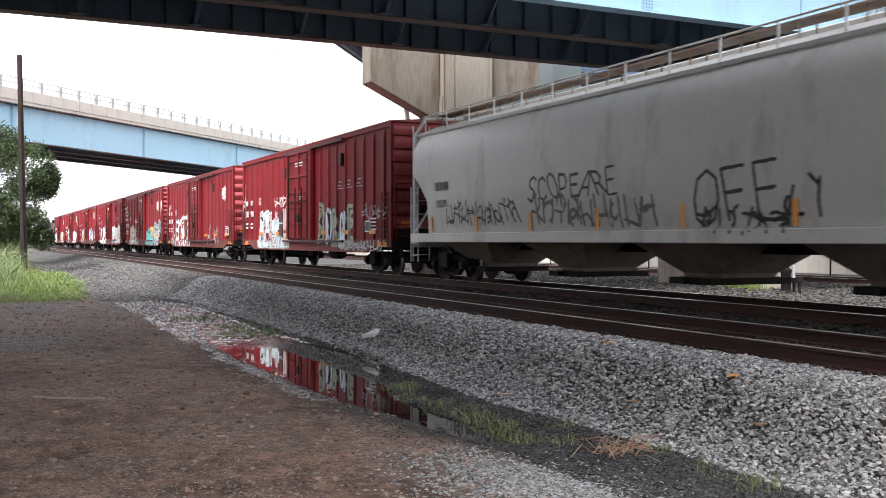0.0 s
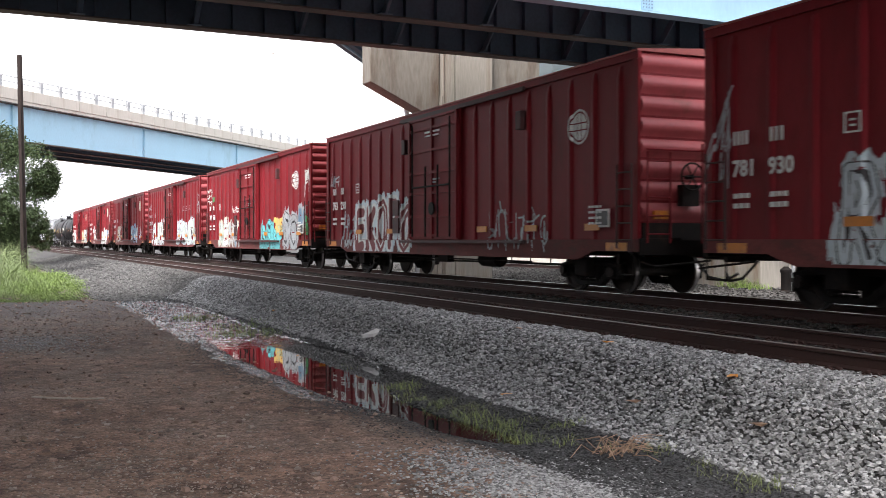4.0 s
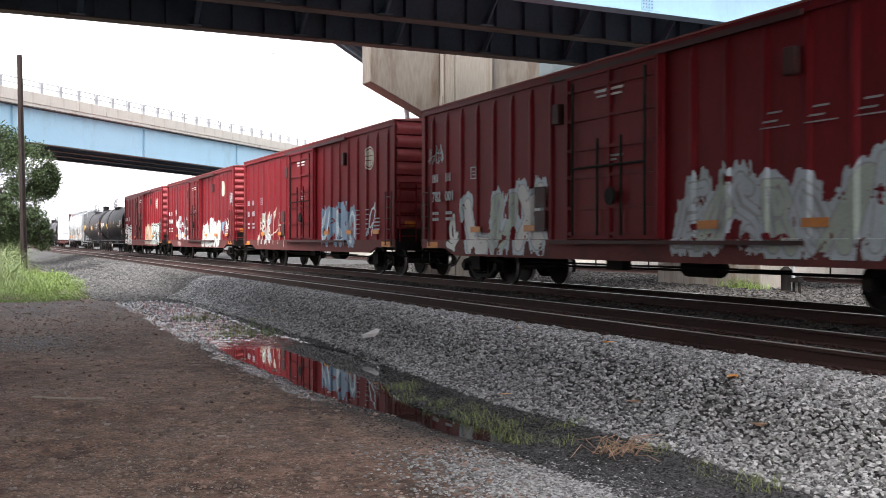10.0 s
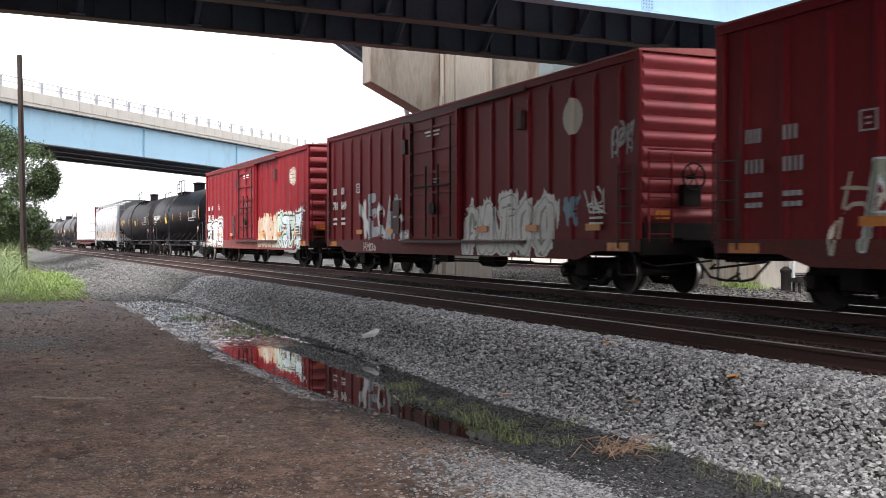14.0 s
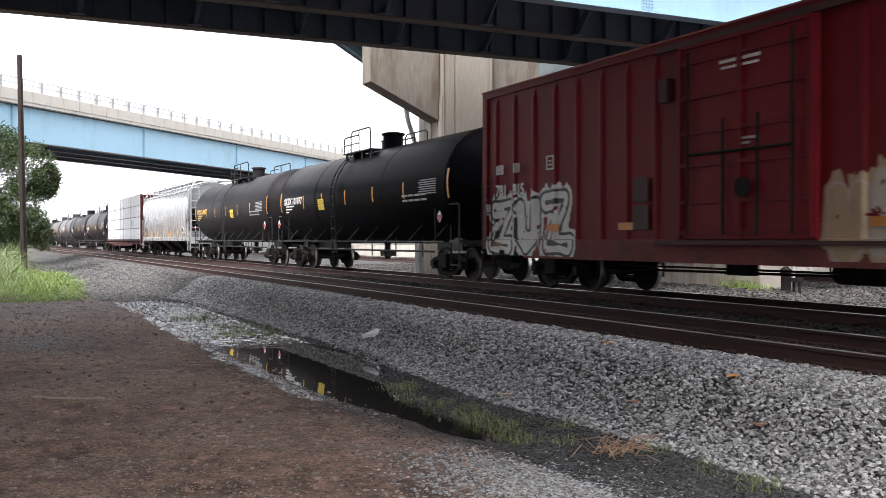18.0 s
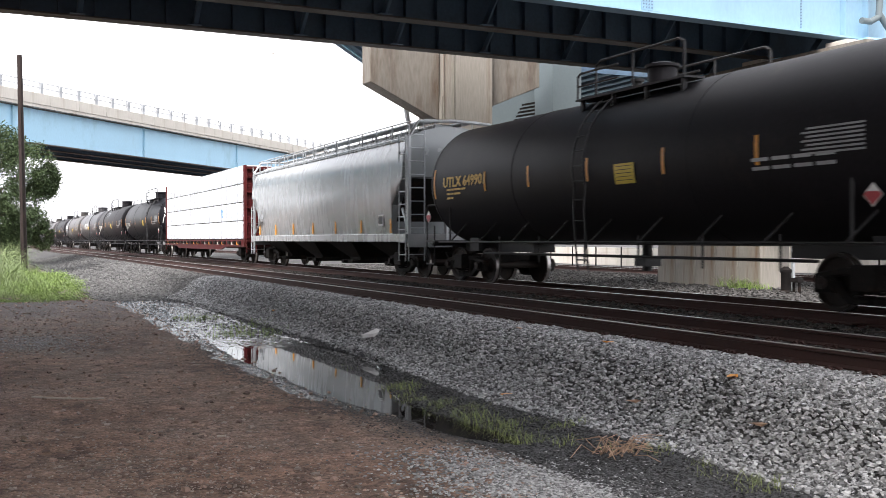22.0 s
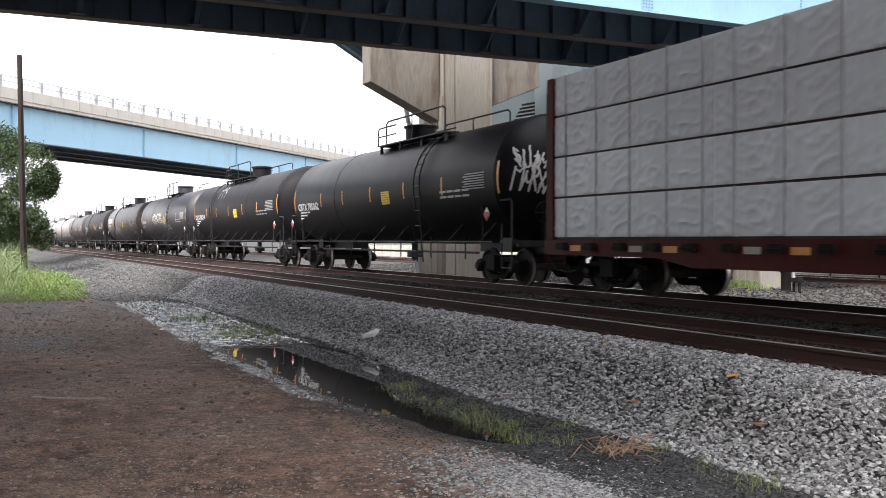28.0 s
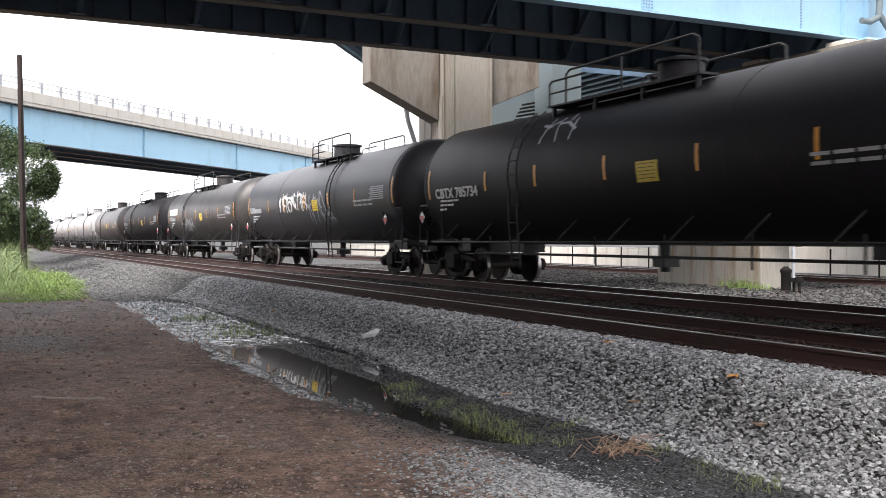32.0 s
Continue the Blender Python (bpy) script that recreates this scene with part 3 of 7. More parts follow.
# wall pier of the near overpass
def build_wall_pier():
    pier = thing("bridge_pier", "grey concrete wall pier with vertical joints carrying the overpass", "bridge pier")
    x = -32.1
    bm = B()
    box(bm, 0, 1.10, 0, 1.3, 0.1, 2.6)
    slab = mesh_of(bm, "pier_panel", "column_grey", bevel=0.02)
    for i in range(5):
        part("pier_panel", slab, None, pier, at=(x + 1.14 * i, 24.0, 0))
    bm = B()
    box(bm, -32.05, -26.45, 24.06, 25.24, 0.1, 2.58)
    part("pier_core", bm, "concrete", pier)
    bm = B()
    box(bm, -29.2, -23.6, 24.1, 25.2, 2.6, 7.2)
    part("pier_column", bm, "concrete", pier)
    bm = B()
    extrude(bm, [(-31.3, 8.0), (-21.9, 8.0), (-21.9, 7.4), (-23.6, 6.8), (-29.2, 6.8), (-31.3, 7.4)], "y", 23.9, 26.8)
    part("pier_cap", bm, "concrete", pier)
    for gx in GX:
        bm = B()
        box(bm, gx - 0.45, gx + 0.45, 24.25, 26.5, 8.0, 8.22)
        bear = part("bearing_pedestal", bm, "concrete_pale", pier, "pale concrete bearing block", bevel=0.02)
        bm = B()
        box(bm, gx - 0.3, gx + 0.3, 25.2, 26.2, 8.22, 8.3)
        box(bm, gx - 0.22, gx + 0.22, 25.35, 26.05, 8.3, 8.4)
        part("bearing", bm, "blue_steel", bear, "light blue steel bearing shoe", bevel=0.008)
    return pier


wall_pier = build_wall_pier()
for dx, dy in ((36.0, 0.0), (36.0, -37.0), (0.0, -37.0)):
    copy_thing(wall_pier, Matrix.Translation((dx, dy, 0)))


# ---- hammerhead pier and the viaduct along the tracks ----
def build_hammerhead(x, yc, top):
    pier = thing("hammerhead_pier", "weathered concrete hammerhead pier with rust-brown streaks", "bridge pier", at=(x, yc, 0))
    bm = B()
    box(bm, -2.3, -0.06, -1.0, 1.12, 0.2, top - 0.02)
    col = part("column", bm, "column_grey", pier, "pale grooved concrete column", bevel=0.03)
    for y0, y1 in ((-1.02, -0.98), (-0.94, -0.56), (-0.50, 1.10)):
        bm = B()
        box(bm, -0.07, 0.0, y0, y1, 0.2, top - 0.03)
        part("column_rib", bm, "column_grey", col, bevel=0.01)
    for x0, x1 in ((-2.28, -1.72), (-1.66, -1.1), (-1.04, -0.5), (-0.44, -0.08)):
        bm = B()
        box(bm, x0, x1, -1.06, -0.99, 0.2, 7.6)
        part("column_rib", bm, "column_grey", col, bevel=0.01)
    bm = B()
    extrude(bm, [(-3.9, top), (-3.9, 8.0), (-1.07, 6.64), (-1.07, top)], "x", -1.2, -0.3)
    part("cap_arm", bm, "concrete", pier, "rust-stained cantilever arm", bevel=0.02)
    bm = B()
    extrude(bm, [(1.13, top), (1.13, 7.3), (3.41, 8.25), (3.41, top)], "x", -1.2, -0.3)
    part("cap_arm", bm, "concrete", pier, "rust-stained cantilever arm", bevel=0.02)
    bm = B()
    path_tube(bm, [(-1.9, -1.85, 7.6), (-1.9, -1.7, 6.8), (-1.9, -1.42, 6.0), (-1.9, -1.3, 4.9), (-1.9, -1.3, 0.4)], 0.1, 8)
    part("drain_pipe", bm, "galv", pier, "grey drain pipe", smooth=True)
    return pier


build_hammerhead(-35.3, 17.35, 10.2)
viaduct = thing("viaduct", "steel girder viaduct running beside the tracks behind the piers", "bridge")
bm = B()
box(bm, -50, -38.2, 23.0, 33.0, 11.2, 11.5)
part("deck", bm, "concrete", viaduct, "grey concrete deck")
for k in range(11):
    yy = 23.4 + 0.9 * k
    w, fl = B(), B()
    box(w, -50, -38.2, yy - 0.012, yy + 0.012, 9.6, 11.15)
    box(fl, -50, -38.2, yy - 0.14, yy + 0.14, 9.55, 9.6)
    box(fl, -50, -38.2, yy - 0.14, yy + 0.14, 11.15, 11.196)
    # Webs in shade-darkened blue, lower flanges left in the light blue.
    g = part("girder", w, "blue_shaded", viaduct, "steel girder in blue darkened for shade")
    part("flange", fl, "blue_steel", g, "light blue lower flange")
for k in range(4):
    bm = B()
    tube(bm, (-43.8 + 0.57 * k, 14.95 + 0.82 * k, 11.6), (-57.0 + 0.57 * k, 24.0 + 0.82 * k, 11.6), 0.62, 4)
    g = part("skew_girder", bm, "blue_shaded", viaduct, "skewed end girder in blue darkened for shade")
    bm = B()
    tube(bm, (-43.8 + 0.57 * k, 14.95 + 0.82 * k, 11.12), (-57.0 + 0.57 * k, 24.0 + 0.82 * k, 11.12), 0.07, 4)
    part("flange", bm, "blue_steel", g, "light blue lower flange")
bm = B()
box(bm, -38.15, -36.6, 21.98, 23.4, 6.2, 11.5)
part("end_box", bm, "green_grey", viaduct, "flat grey-green end diaphragm", bevel=0.02)
bm = B()
box(bm, -40.4, -39.9, 19.2, 23.3, 4.6, 10.4)
part("side_box", bm, "green_grey", viaduct, "flat grey-green side wall in shade", bevel=0.02)
bm = B()
for k in range(7):
    extrude(bm, [(21.5 - 0.1 * k, 7.85 - 0.17 * k), (22.45 - 0.06 * k, 8.05 - 0.17 * k), (22.45 - 0.06 * k, 8.13 - 0.17 * k), (21.5 - 0.1 * k, 7.93 - 0.17 * k)], "x", -38.4, -38.1)
part("louvre", bm, "steel_dark", viaduct, "dark slanted louvre slats")
bm = B()
box(bm, -49.5, -48.5, 23.0, 23.8, 0.3, 9.55)
part("support_column", bm, "concrete", viaduct, "concrete support column", bevel=0.03)
bm = B()
box(bm, -38.19, -38.15, 23.1, 33.0, 9.5, 11.2)
part("end_plate", bm, "blue_shaded", viaduct, "end diaphragm in blue darkened for shade")


# ---- far overpass ----
def build_far_bridge():
    a, b = Vector((-69.6, 1.36, 0)), Vector((-89.4, 19.6, 0))
    d = (b - a).normalized()
    ang = math.degrees(math.atan2(d.y, d.x))
    br = thing("road_overpass", "light blue girder overpass with pale concrete parapet and railing", "bridge")
    br.matrix_basis = pose(a.x, a.y, 0, 0, 0, ang)
    lo, hi = -60, 130
    zs, depth = 8.4, 2.35
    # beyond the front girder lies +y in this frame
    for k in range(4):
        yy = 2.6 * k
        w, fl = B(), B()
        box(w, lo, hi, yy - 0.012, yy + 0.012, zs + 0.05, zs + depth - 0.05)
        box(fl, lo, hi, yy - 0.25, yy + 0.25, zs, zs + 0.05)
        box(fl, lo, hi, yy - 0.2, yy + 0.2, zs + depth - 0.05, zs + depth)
        # Rear girders get the darkened blue, their shade painted in.
        g = part("girder", w, "blue_steel" if k == 0 else "blue_shaded", br)
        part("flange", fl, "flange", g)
        if k == 0:
            st = B()
            box(st, -0.01, 0.01, -0.16, -0.012, zs + 0.05, zs + depth - 0.05)
            st = mesh_of(st, "stiffener", "blue_steel")
            for i in range(8):
                part("stiffener", st, None, g, at=(1.0 + 14.35 * (i - 1), 0, 0))
    bm = B()
    box(bm, lo, hi, -0.55, 9.2, zs + depth + 0.004, zs + depth + 0.2)
    deck = part("deck", bm, "concrete_pale", br)
    bm = B()
    box(bm, 0.012, 2.988, -0.6, -0.25, zs + depth + 0.204, zs + depth + 0.93)
    pan = mesh_of(bm, "parapet_panel", "concrete_pale", bevel=0.01)
    post = B()
    box(post, -0.15, 0.15, -0.52, -0.36, zs + depth + 0.93, zs + depth + 1.64)
    post = mesh_of(post, "rail_post", "strap", bevel=0.01)
    for i in range(40):
        part("parapet_panel", pan, None, br, at=(lo + 3 * i + 40, 0, 0))
    for i in range(62):
        part("rail_post", post, None, br, at=(-17.6 + 1.9 * i, 0, 0))
    for zz in (1.32, 1.66):
        bm = B()
        tube(bm, (lo + 40, -0.44, zs + depth + zz), (hi, -0.44, zs + depth + zz), 0.035, 6)
        part("hand_rail", bm, "galv", br)
    return br


build_far_bridge()


# ---- freight cars ----
def truck_mesh_set():
    """Meshes of a freight truck, about its own centre at rail-top height."""
    s = {}
    bm = B()
    for m in (-1, 1):
        for prof in ([(0.0, 0.58), (0.0, 0.70), (0.55, 0.70), (1.12, 0.60), (1.12, 0.50), (0.55, 0.58)],
                     [(0.72, 0.52), (0.86, 0.46), (0.46, 0.16), (0.30, 0.16), (0.30, 0.22)],
                     [(0.26, 0.20), (0.38, 0.22), (0.38, 0.60), (0.26, 0.60)],
                     [(0.0, 0.15), (0.0, 0.26), (0.36, 0.26), (0.40, 0.15)],
                     [(1.02, 0.30), (1.12, 0.30), (1.12, 0.52), (1.02, 0.52)], [(0.68, 0.32), (0.76, 0.30), (0.76, 0.56), (0.68, 0.56)]):
            extrude(bm, [(m * p, z) for p, z in prof], "y", -0.075, 0.075)
    s["side_frame"] = mesh_of(bm, "side_frame", "steel_dark", bevel=0.02)
    bm = B()
    box(bm, -0.13, 0.13, -0.10, 0.10, 0.32, 0.58)
    s["bearing_box"] = mesh_of(bm, "bearing_box", "steel_dark", bevel=0.03)
    bm = B()
    box(bm, -0.24, 0.24, -1.25, 1.25, 0.36, 0.74)
    s["bolster"] = mesh_of(bm, "truck", "steel_dark", bevel=0.02)
    bm = B()
    for k in range(5):
        lathe(bm, [(0.26 + 0.055 * k, 0.062), (0.285 + 0.055 * k, 0.078), (0.30 + 0.055 * k, 0.062)], "z", (0, 0, 0), 8)
    s["spring"] = mesh_of(bm, "spring", "steel_dark", smooth=True)
    bm = B()
    tube(bm, (0, -0.72, 0), (0, 0.72, 0), 0.085, 10)
    for sg in (-1, 1):
        lathe(bm, [(sg * 0.66, 0.457), (sg * 0.70, 0.47), (sg * 0.72, 0.455), (sg * 0.80, 0.452), (sg * 0.80, 0.40), (sg * 0.755, 0.37), (sg * 0.74, 0.20), (sg * 0.80, 0.16), (sg * 0.80, 0.10)], "y", (0, 0, 0), 24)
        tube(bm, (0, sg * 0.8, 0), (0, sg * 1.13, 0), 0.075, 10)
        tube(bm, (0, sg * 1.13, 0), (0, sg * 1.16, 0), 0.10, 10)
        for k in range(3):
            a = k * math.tau / 3
            tube(bm, (0.06 * math.cos(a), sg * 1.16, 0.06 * math.sin(a)), (0.06 * math.cos(a), sg * 1.18, 0.06 * math.sin(a)), 0.018, 6)
    me = mesh_of(bm, "wheelset", "wheel_rust", smooth=True)
    me.materials.append(M["rail_top"])
    # worn tread and rim shine
    for p in me.polygons:
        c = p.center
        r = math.hypot(c.x, c.z)
        if 0.445 < r < 0.462 and 0.71 < abs(c.y) < 0.80:
            p.material_index = 1
    s["wheelset"] = me
    return s


TRUCK = truck_mesh_set()


def add_truck(car, x):
    truck = part("truck", TRUCK["bolster"], None, car, "dark grimy cast-steel truck", at=(x, 0, 0))
    for sy in (-0.98, 0.98):
        part("side_frame", TRUCK["side_frame"], None, truck, at=(0, sy, 0))
        for dx in (-0.89, 0.89):
            part("bearing_box", TRUCK["bearing_box"], None, truck, at=(dx, sy, 0))
        for dx in (-0.18, 0.0, 0.18):
            part("spring", TRUCK["spring"], None, truck, at=(dx, sy * 1.09, 0))
    for dx in (-0.89, 0.89):
        part("wheelset", TRUCK["wheelset"], None, truck, at=(dx, 0, 0.457))


def add_coupler(car, x, sg, material="steel_dark"):
    bm = B()
    box(bm, x, x + sg * 0.75, -0.12, 0.12, 0.74, 0.98)
    box(bm, x + sg * 0.70, x + sg * 1.02, -0.2, 0.16, 0.70, 1.0)
    box(bm, x + sg * 0.98, x + sg * 1.12, -0.02, 0.2, 0.70, 1.0)
    part("coupler", bm, material, car, "dark steel coupler", bevel=0.02)
    bm = B()
    path_tube(bm, [(x + sg * 0.1, -0.35, 0.75), (x + sg * 0.5, -0.36, 0.42), (x + sg * 0.9, -0.3, 0.36), (x + sg * 1.12, -0.2, 0.5)], 0.025, 6)
    part("air_hose", bm, "black", car, "black rubber air hose")


def ladder(bm, x0, x1, y, z0, z1, n, r=0.016, out=0.0):
    for xx in (x0, x1):
        tube(bm, (xx, y, z0), (xx, y, z1), r * 1.3, 6)
    for k in range(n):
        zz = z0 + (z1 - z0) * (k + 0.5) / n
        tube(bm, (x0, y + out, zz), (x1, y + out, zz), r, 6)


def end_ladder(bm, x, y0, y1, z0, z1, n, r=0.016):
    for yy in (y0, y1):
        tube(bm, (x, yy, z0), (x, yy, z1), r * 1.3, 6)
    for k in range(n):
        zz = z0 + (z1 - z0) * (k + 0.5) / n
        tube(bm, (x, y0, zz), (x, y1, zz), r, 6)


BOX_L, BOX_W, BOX_SILL, BOX_TOP = 18.4, 3.24, 0.80, 4.64
RIB = ((-0.10, 0.004), (-0.05, -0.052), (0.0, -0.060), (0.05, -0.052), (0.10, 0.004))     # section of a side post
RIB_STEP = 0.885


def build_boxcar(rows):
    """rows: corrugations of its ends."""
    car = thing("boxcar", "dark oxide-red steel boxcar with ribbed sides and sliding plug door", "freight car", "train cars")
    hl, hw = BOX_L / 2, BOX_W / 2
    bm = B()
    box(bm, -hl + 0.06, hl - 0.06, -hw + 0.06, hw - 0.06, 1.02, BOX_TOP - 0.02)
    body = part("body", bm, "box_red", car, "oxide red sheet steel body")
    # side sills, deeper in the middle
    for sg in (-1, 1):
        bm = B()
        y0, y1 = sorted((sg * hw, sg * (hw - 0.07)))
        extrude(bm, [(-hl, 1.12), (-hl, 0.89), (1.5 - hl, 0.89), (2.1 - hl, 0.71), (hl - 2.1, 0.71), (hl - 1.5, 0.89), (hl, 0.89), (hl, 1.12)], "y", y0, y1)
        part("side_sill", bm, "sill_dust", car, "dusty red side sill cut away towards the ends")
        bm = B()
        box(bm, -hl, hl, y0, y1, BOX_TOP - 0.14, BOX_TOP)
        part("top_chord", bm, "box_red", car)
    # outer side posts
    bm = B()
    foot = [bm.verts.new((x, y, 1.12)) for x, y in RIB]
    neck = [bm.verts.new((x, y, BOX_TOP - 0.42)) for x, y in RIB]
    tip = [bm.verts.new((x * 0.8, max(y, -0.008), BOX_TOP - 0.2)) for x, y in RIB]
    for r0, r1 in ((foot, neck), (neck, tip)):
        for k in range(len(RIB) - 1):
            bm.faces.new((r0[k], r0[k + 1], r1[k + 1], r1[k]))
    rib = mesh_of(bm, "side_post", "box_red", smooth=True)
    for sg in (-1, 1):
        for i in range(8):
            for half in (-1, 1):
                ob = part("side_post", rib, None, body, at=(half * (2.35 + RIB_STEP * i), sg * (hw - 0.062), 0))
                if sg > 0:
                    ob.rotation_euler = (0, 0, math.pi)
    for half in (-1, 1):
        for sg in (-1, 1):
            bm = B()
            y0, y1 = sorted((sg * (hw - 0.07), sg * (hw + 0.002)))
            x0, x1 = sorted((half * hl, half * (hl - 0.22)))
            box(bm, x0, x1, y0, y1, 1.12, BOX_TOP - 0.14)
            part("corner_post", bm, "box_red", car, bevel=0.015)
    # roof: shallow gable with seams
    bm = B()
    extrude(bm, [(-hw - 0.02, BOX_TOP), (-hw - 0.02, BOX_TOP + 0.035), (0, BOX_TOP + 0.15), (hw + 0.02, BOX_TOP + 0.035), (hw + 0.02, BOX_TOP)], "x", -hl, hl)
    for i in range(15):
        xx = -hl + 0.6 + 1.22 * i
        extrude(bm, [(-hw + 0.25, BOX_TOP + 0.05), (-hw + 0.25, BOX_TOP + 0.075), (0, BOX_TOP + 0.18), (hw - 0.25, BOX_TOP + 0.075), (hw - 0.25, BOX_TOP + 0.05), (0, BOX_TOP + 0.148)], "x", xx, xx + 0.08)
    part("roof", bm, "box_roof", car, "lighter red steel roof panels")
    # corrugated ends
    for sg in (-1, 1):
        bm = B()
        z0, z1 = 1.42, BOX_TOP - 0.03
        dz = (z1 - z0) / rows
        pts = []
        for k in range(rows):
            z = z0 + k * dz
            pts += [(0.0, z), (0.0, z + dz * 0.10), (0.05, z + dz * 0.3), (0.08, z + dz * 0.42), (0.09, z + dz * 0.55), (0.085, z + dz * 0.7), (0.03, z + dz * 0.9), (0.0, z + dz * 0.985)]
        pts += [(0.0, z1), (-0.05, z1), (-0.05, 1.05), (0.0, 1.05)]
        extrude(bm, [(sg * (hl - 0.06 + a), z) for a, z in pts], "y", -hw + 0.08, hw - 0.08)
        end = part("end_panel", bm, "box_end_lit", car, "corrugated red steel end", smooth=True)
        bm = B()
        x = sg * (hl + 0.16)
        end_ladder(bm, x, -hw + 0.1, -hw + 0.62, 1.05, 2.75, 5)
        part("end_ladder", bm, "box_red", end)
        bm = B()
        hand_wheel(bm, sg * (hl + 0.24), -0.55, 2.3, 0.26)
        tube(bm, (sg * (hl + 0.05), -0.55, 2.3), (sg * (hl + 0.25), -0.55, 2.3), 0.04, 8)
        box(bm, *sorted((sg * (hl + 0.04), sg * (hl + 0.2))), -0.75, -0.35, 1.75, 2.15)
        part("brake_wheel", bm, "steel_dark", end, "dark brake wheel and gear box")
        bm = B()
        box(bm, *sorted((sg * (hl - 0.02), sg * (hl + 0.34))), -0.9, 0.9, 1.10, 1.14)
        part("crossover_step", bm, "steel_dark", end)
        bm = B()
        box(bm, *sorted((sg * (hl - 0.05), sg * (hl + 0.05))), -hw + 0.02, hw - 0.02, 0.82, 1.14)
        part("end_sill", bm, "steel_dark", car, "black end sill", bevel=0.01)
        bm = B()
        box(bm, *sorted((sg * (hl - 0.03), sg * (hl + 0.012))), -hw + 0.1, hw - 0.1, 1.14, 1.43)
        part("end_apron", bm, "steel_dark", end, "black plate under the corrugated end")
        # side ladder near the end
        bm = B()
        xa, xb = sorted((sg * (hl - 0.12), sg * (hl - 0.6)))
        ladder(bm, xa, xb, -hw - 0.06, 0.95, 2.55, 5)
        part("side_ladder", bm, "dark_red_steel", car)
        bm = B()
        path_tube(bm, [(xa, -hw - 0.03, 0.85), (xa, -hw - 0.03, 0.45), (xb, -hw - 0.03, 0.45), (xb, -hw - 0.03, 0.85)], 0.018, 6)
        part("sill_step", bm, "steel_dark", car)
        bm = B()
        box(bm, *sorted((sg * (hl - 0.35), sg * (hl - 1.05))), -hw - 0.006, -hw + 0.02, 0.90, 1.06)
        part("reflector", bm, "orange_dirty", car, "orange reflective stripe")
        bm = B()
        box(bm, *sorted((sg * (hl + 0.05), sg * (hl + 0.1))), -hw + 0.3, -hw + 0.62, 1.5, 1.66)
        part("reflector", bm, "orange_dirty", end, "orange reflective square")
        for k in range(3):
            bm = B()
            box(bm, *sorted((sg * (hl + 0.03), sg * (hl + 0.06))), 0.35, 1.2 - 0.12 * (k % 2), 2.98 - 0.1 * k, 3.03 - 0.1 * k)
            tagged(part("stencil", bm, "strap", end, "small pale stencil bar"), kind="stuff")
        bm = B()
        path_tube(bm, [(sg * (hl + 0.14), -hw + 0.1, 2.8), (sg * (hl + 0.14), hw - 0.2, 2.8)], 0.02, 6)
        part("grab_bar", bm, "box_red", end)
        bm = B()
        path_tube(bm, [(sg * (hl + 0.05), -hw + 0.05, 0.7), (sg * (hl + 0.3), -hw + 0.15, 0.62), (sg * (hl + 0.35), -0.2, 0.72)], 0.02, 6)
        part("uncoupling_rod", bm, "steel_dark", car)
        add_coupler(car, sg * (hl - 0.02), sg)
        add_truck(car, sg * (hl - 2.55))
    # plug door with rails, rods and handle
    for sg in (-1,):
        y = -hw - 0.02
        bm = B()
        box(bm, -1.6, 1.6, y - 0.03, y + 0.06, 1.12, BOX_TOP - 0.18)
        door = part("door", bm, "box_red", car, "red steel plug door with locking rods", bevel=0.01)
        bm = B()
        for zz in (1.2, 1.72, 2.35, 2.9, 3.5, 4.1, 4.38):
            box(bm, -1.55, 1.55, y - 0.08, y - 0.03, zz, zz + 0.07)
        for xx in (-1.57, 1.47, -0.05):
            box(bm, xx, xx + 0.10, y - 0.09, y - 0.03, 1.15, BOX_TOP - 0.22)
        part("door_frame", bm, "box_red", door, "raised door framing")
        for xx in (-1.25, -0.35, 0.45, 1.2):
            bm = B()
            tube(bm, (xx, y - 0.10, 1.2), (xx, y - 0.10, 4.3 if abs(xx) > 1 else 3.1), 0.026, 6)
            part("lock_rod", bm, "steel_dark", door, "dark steel locking rod")
        bm = B()
        tube(bm, (-1.2, y - 0.12, 2.55), (1.2, y - 0.12, 2.55), 0.024, 6)
        part("lock_bar", bm, "steel_dark", door)
        bm = B()
        lathe(bm, [(y - 0.16, 0.17), (y - 0.12, 0.17), (y - 0.12, 0.13)], "y", (0.15, 0, 1.95), 14)
        part("hand_wheel", bm, "steel_dark", door)
        bm = B()
        box(bm, -2.2, 5.0, y - 0.08, y - 0.02, BOX_TOP - 0.20, BOX_TOP - 0.10)
        part("door_track", bm, "dark_red_steel", car, "dark red upper door rail")
        bm = B()
        box(bm, -2.2, 5.0, y - 0.10, y + 0.0, 1.03, 1.10)
        part("door_track", bm, "dark_red_steel", car, "dark red lower door rail")
        bm = B()
        box(bm, -0.5, 0.45, y - 0.060, y - 0.031, 4.00, 4.05)
        box(bm, -0.45, 0.4, y - 0.060, y - 0.031, 3.90, 3.94)
        part("door_notice", bm, "white", door, "white notice bars")
        bm = B()
        box(bm, 0.05, 0.42, y - 0.060, y - 0.031, 2.72, 2.76)
        box(bm, 0.05, 0.22, y - 0.060, y - 0.031, 2.64, 2.68)
        part("door_notice", bm, "strap", door, "small pale notice bars")
    # under frame
    bm = B()
    box(bm, -hl + 0.3, hl - 0.3, -0.22, 0.22, 0.78, 1.02)
    box(bm, -hl + 0.1, hl - 0.1, -hw + 0.1, hw - 0.1, 0.98, 1.03)
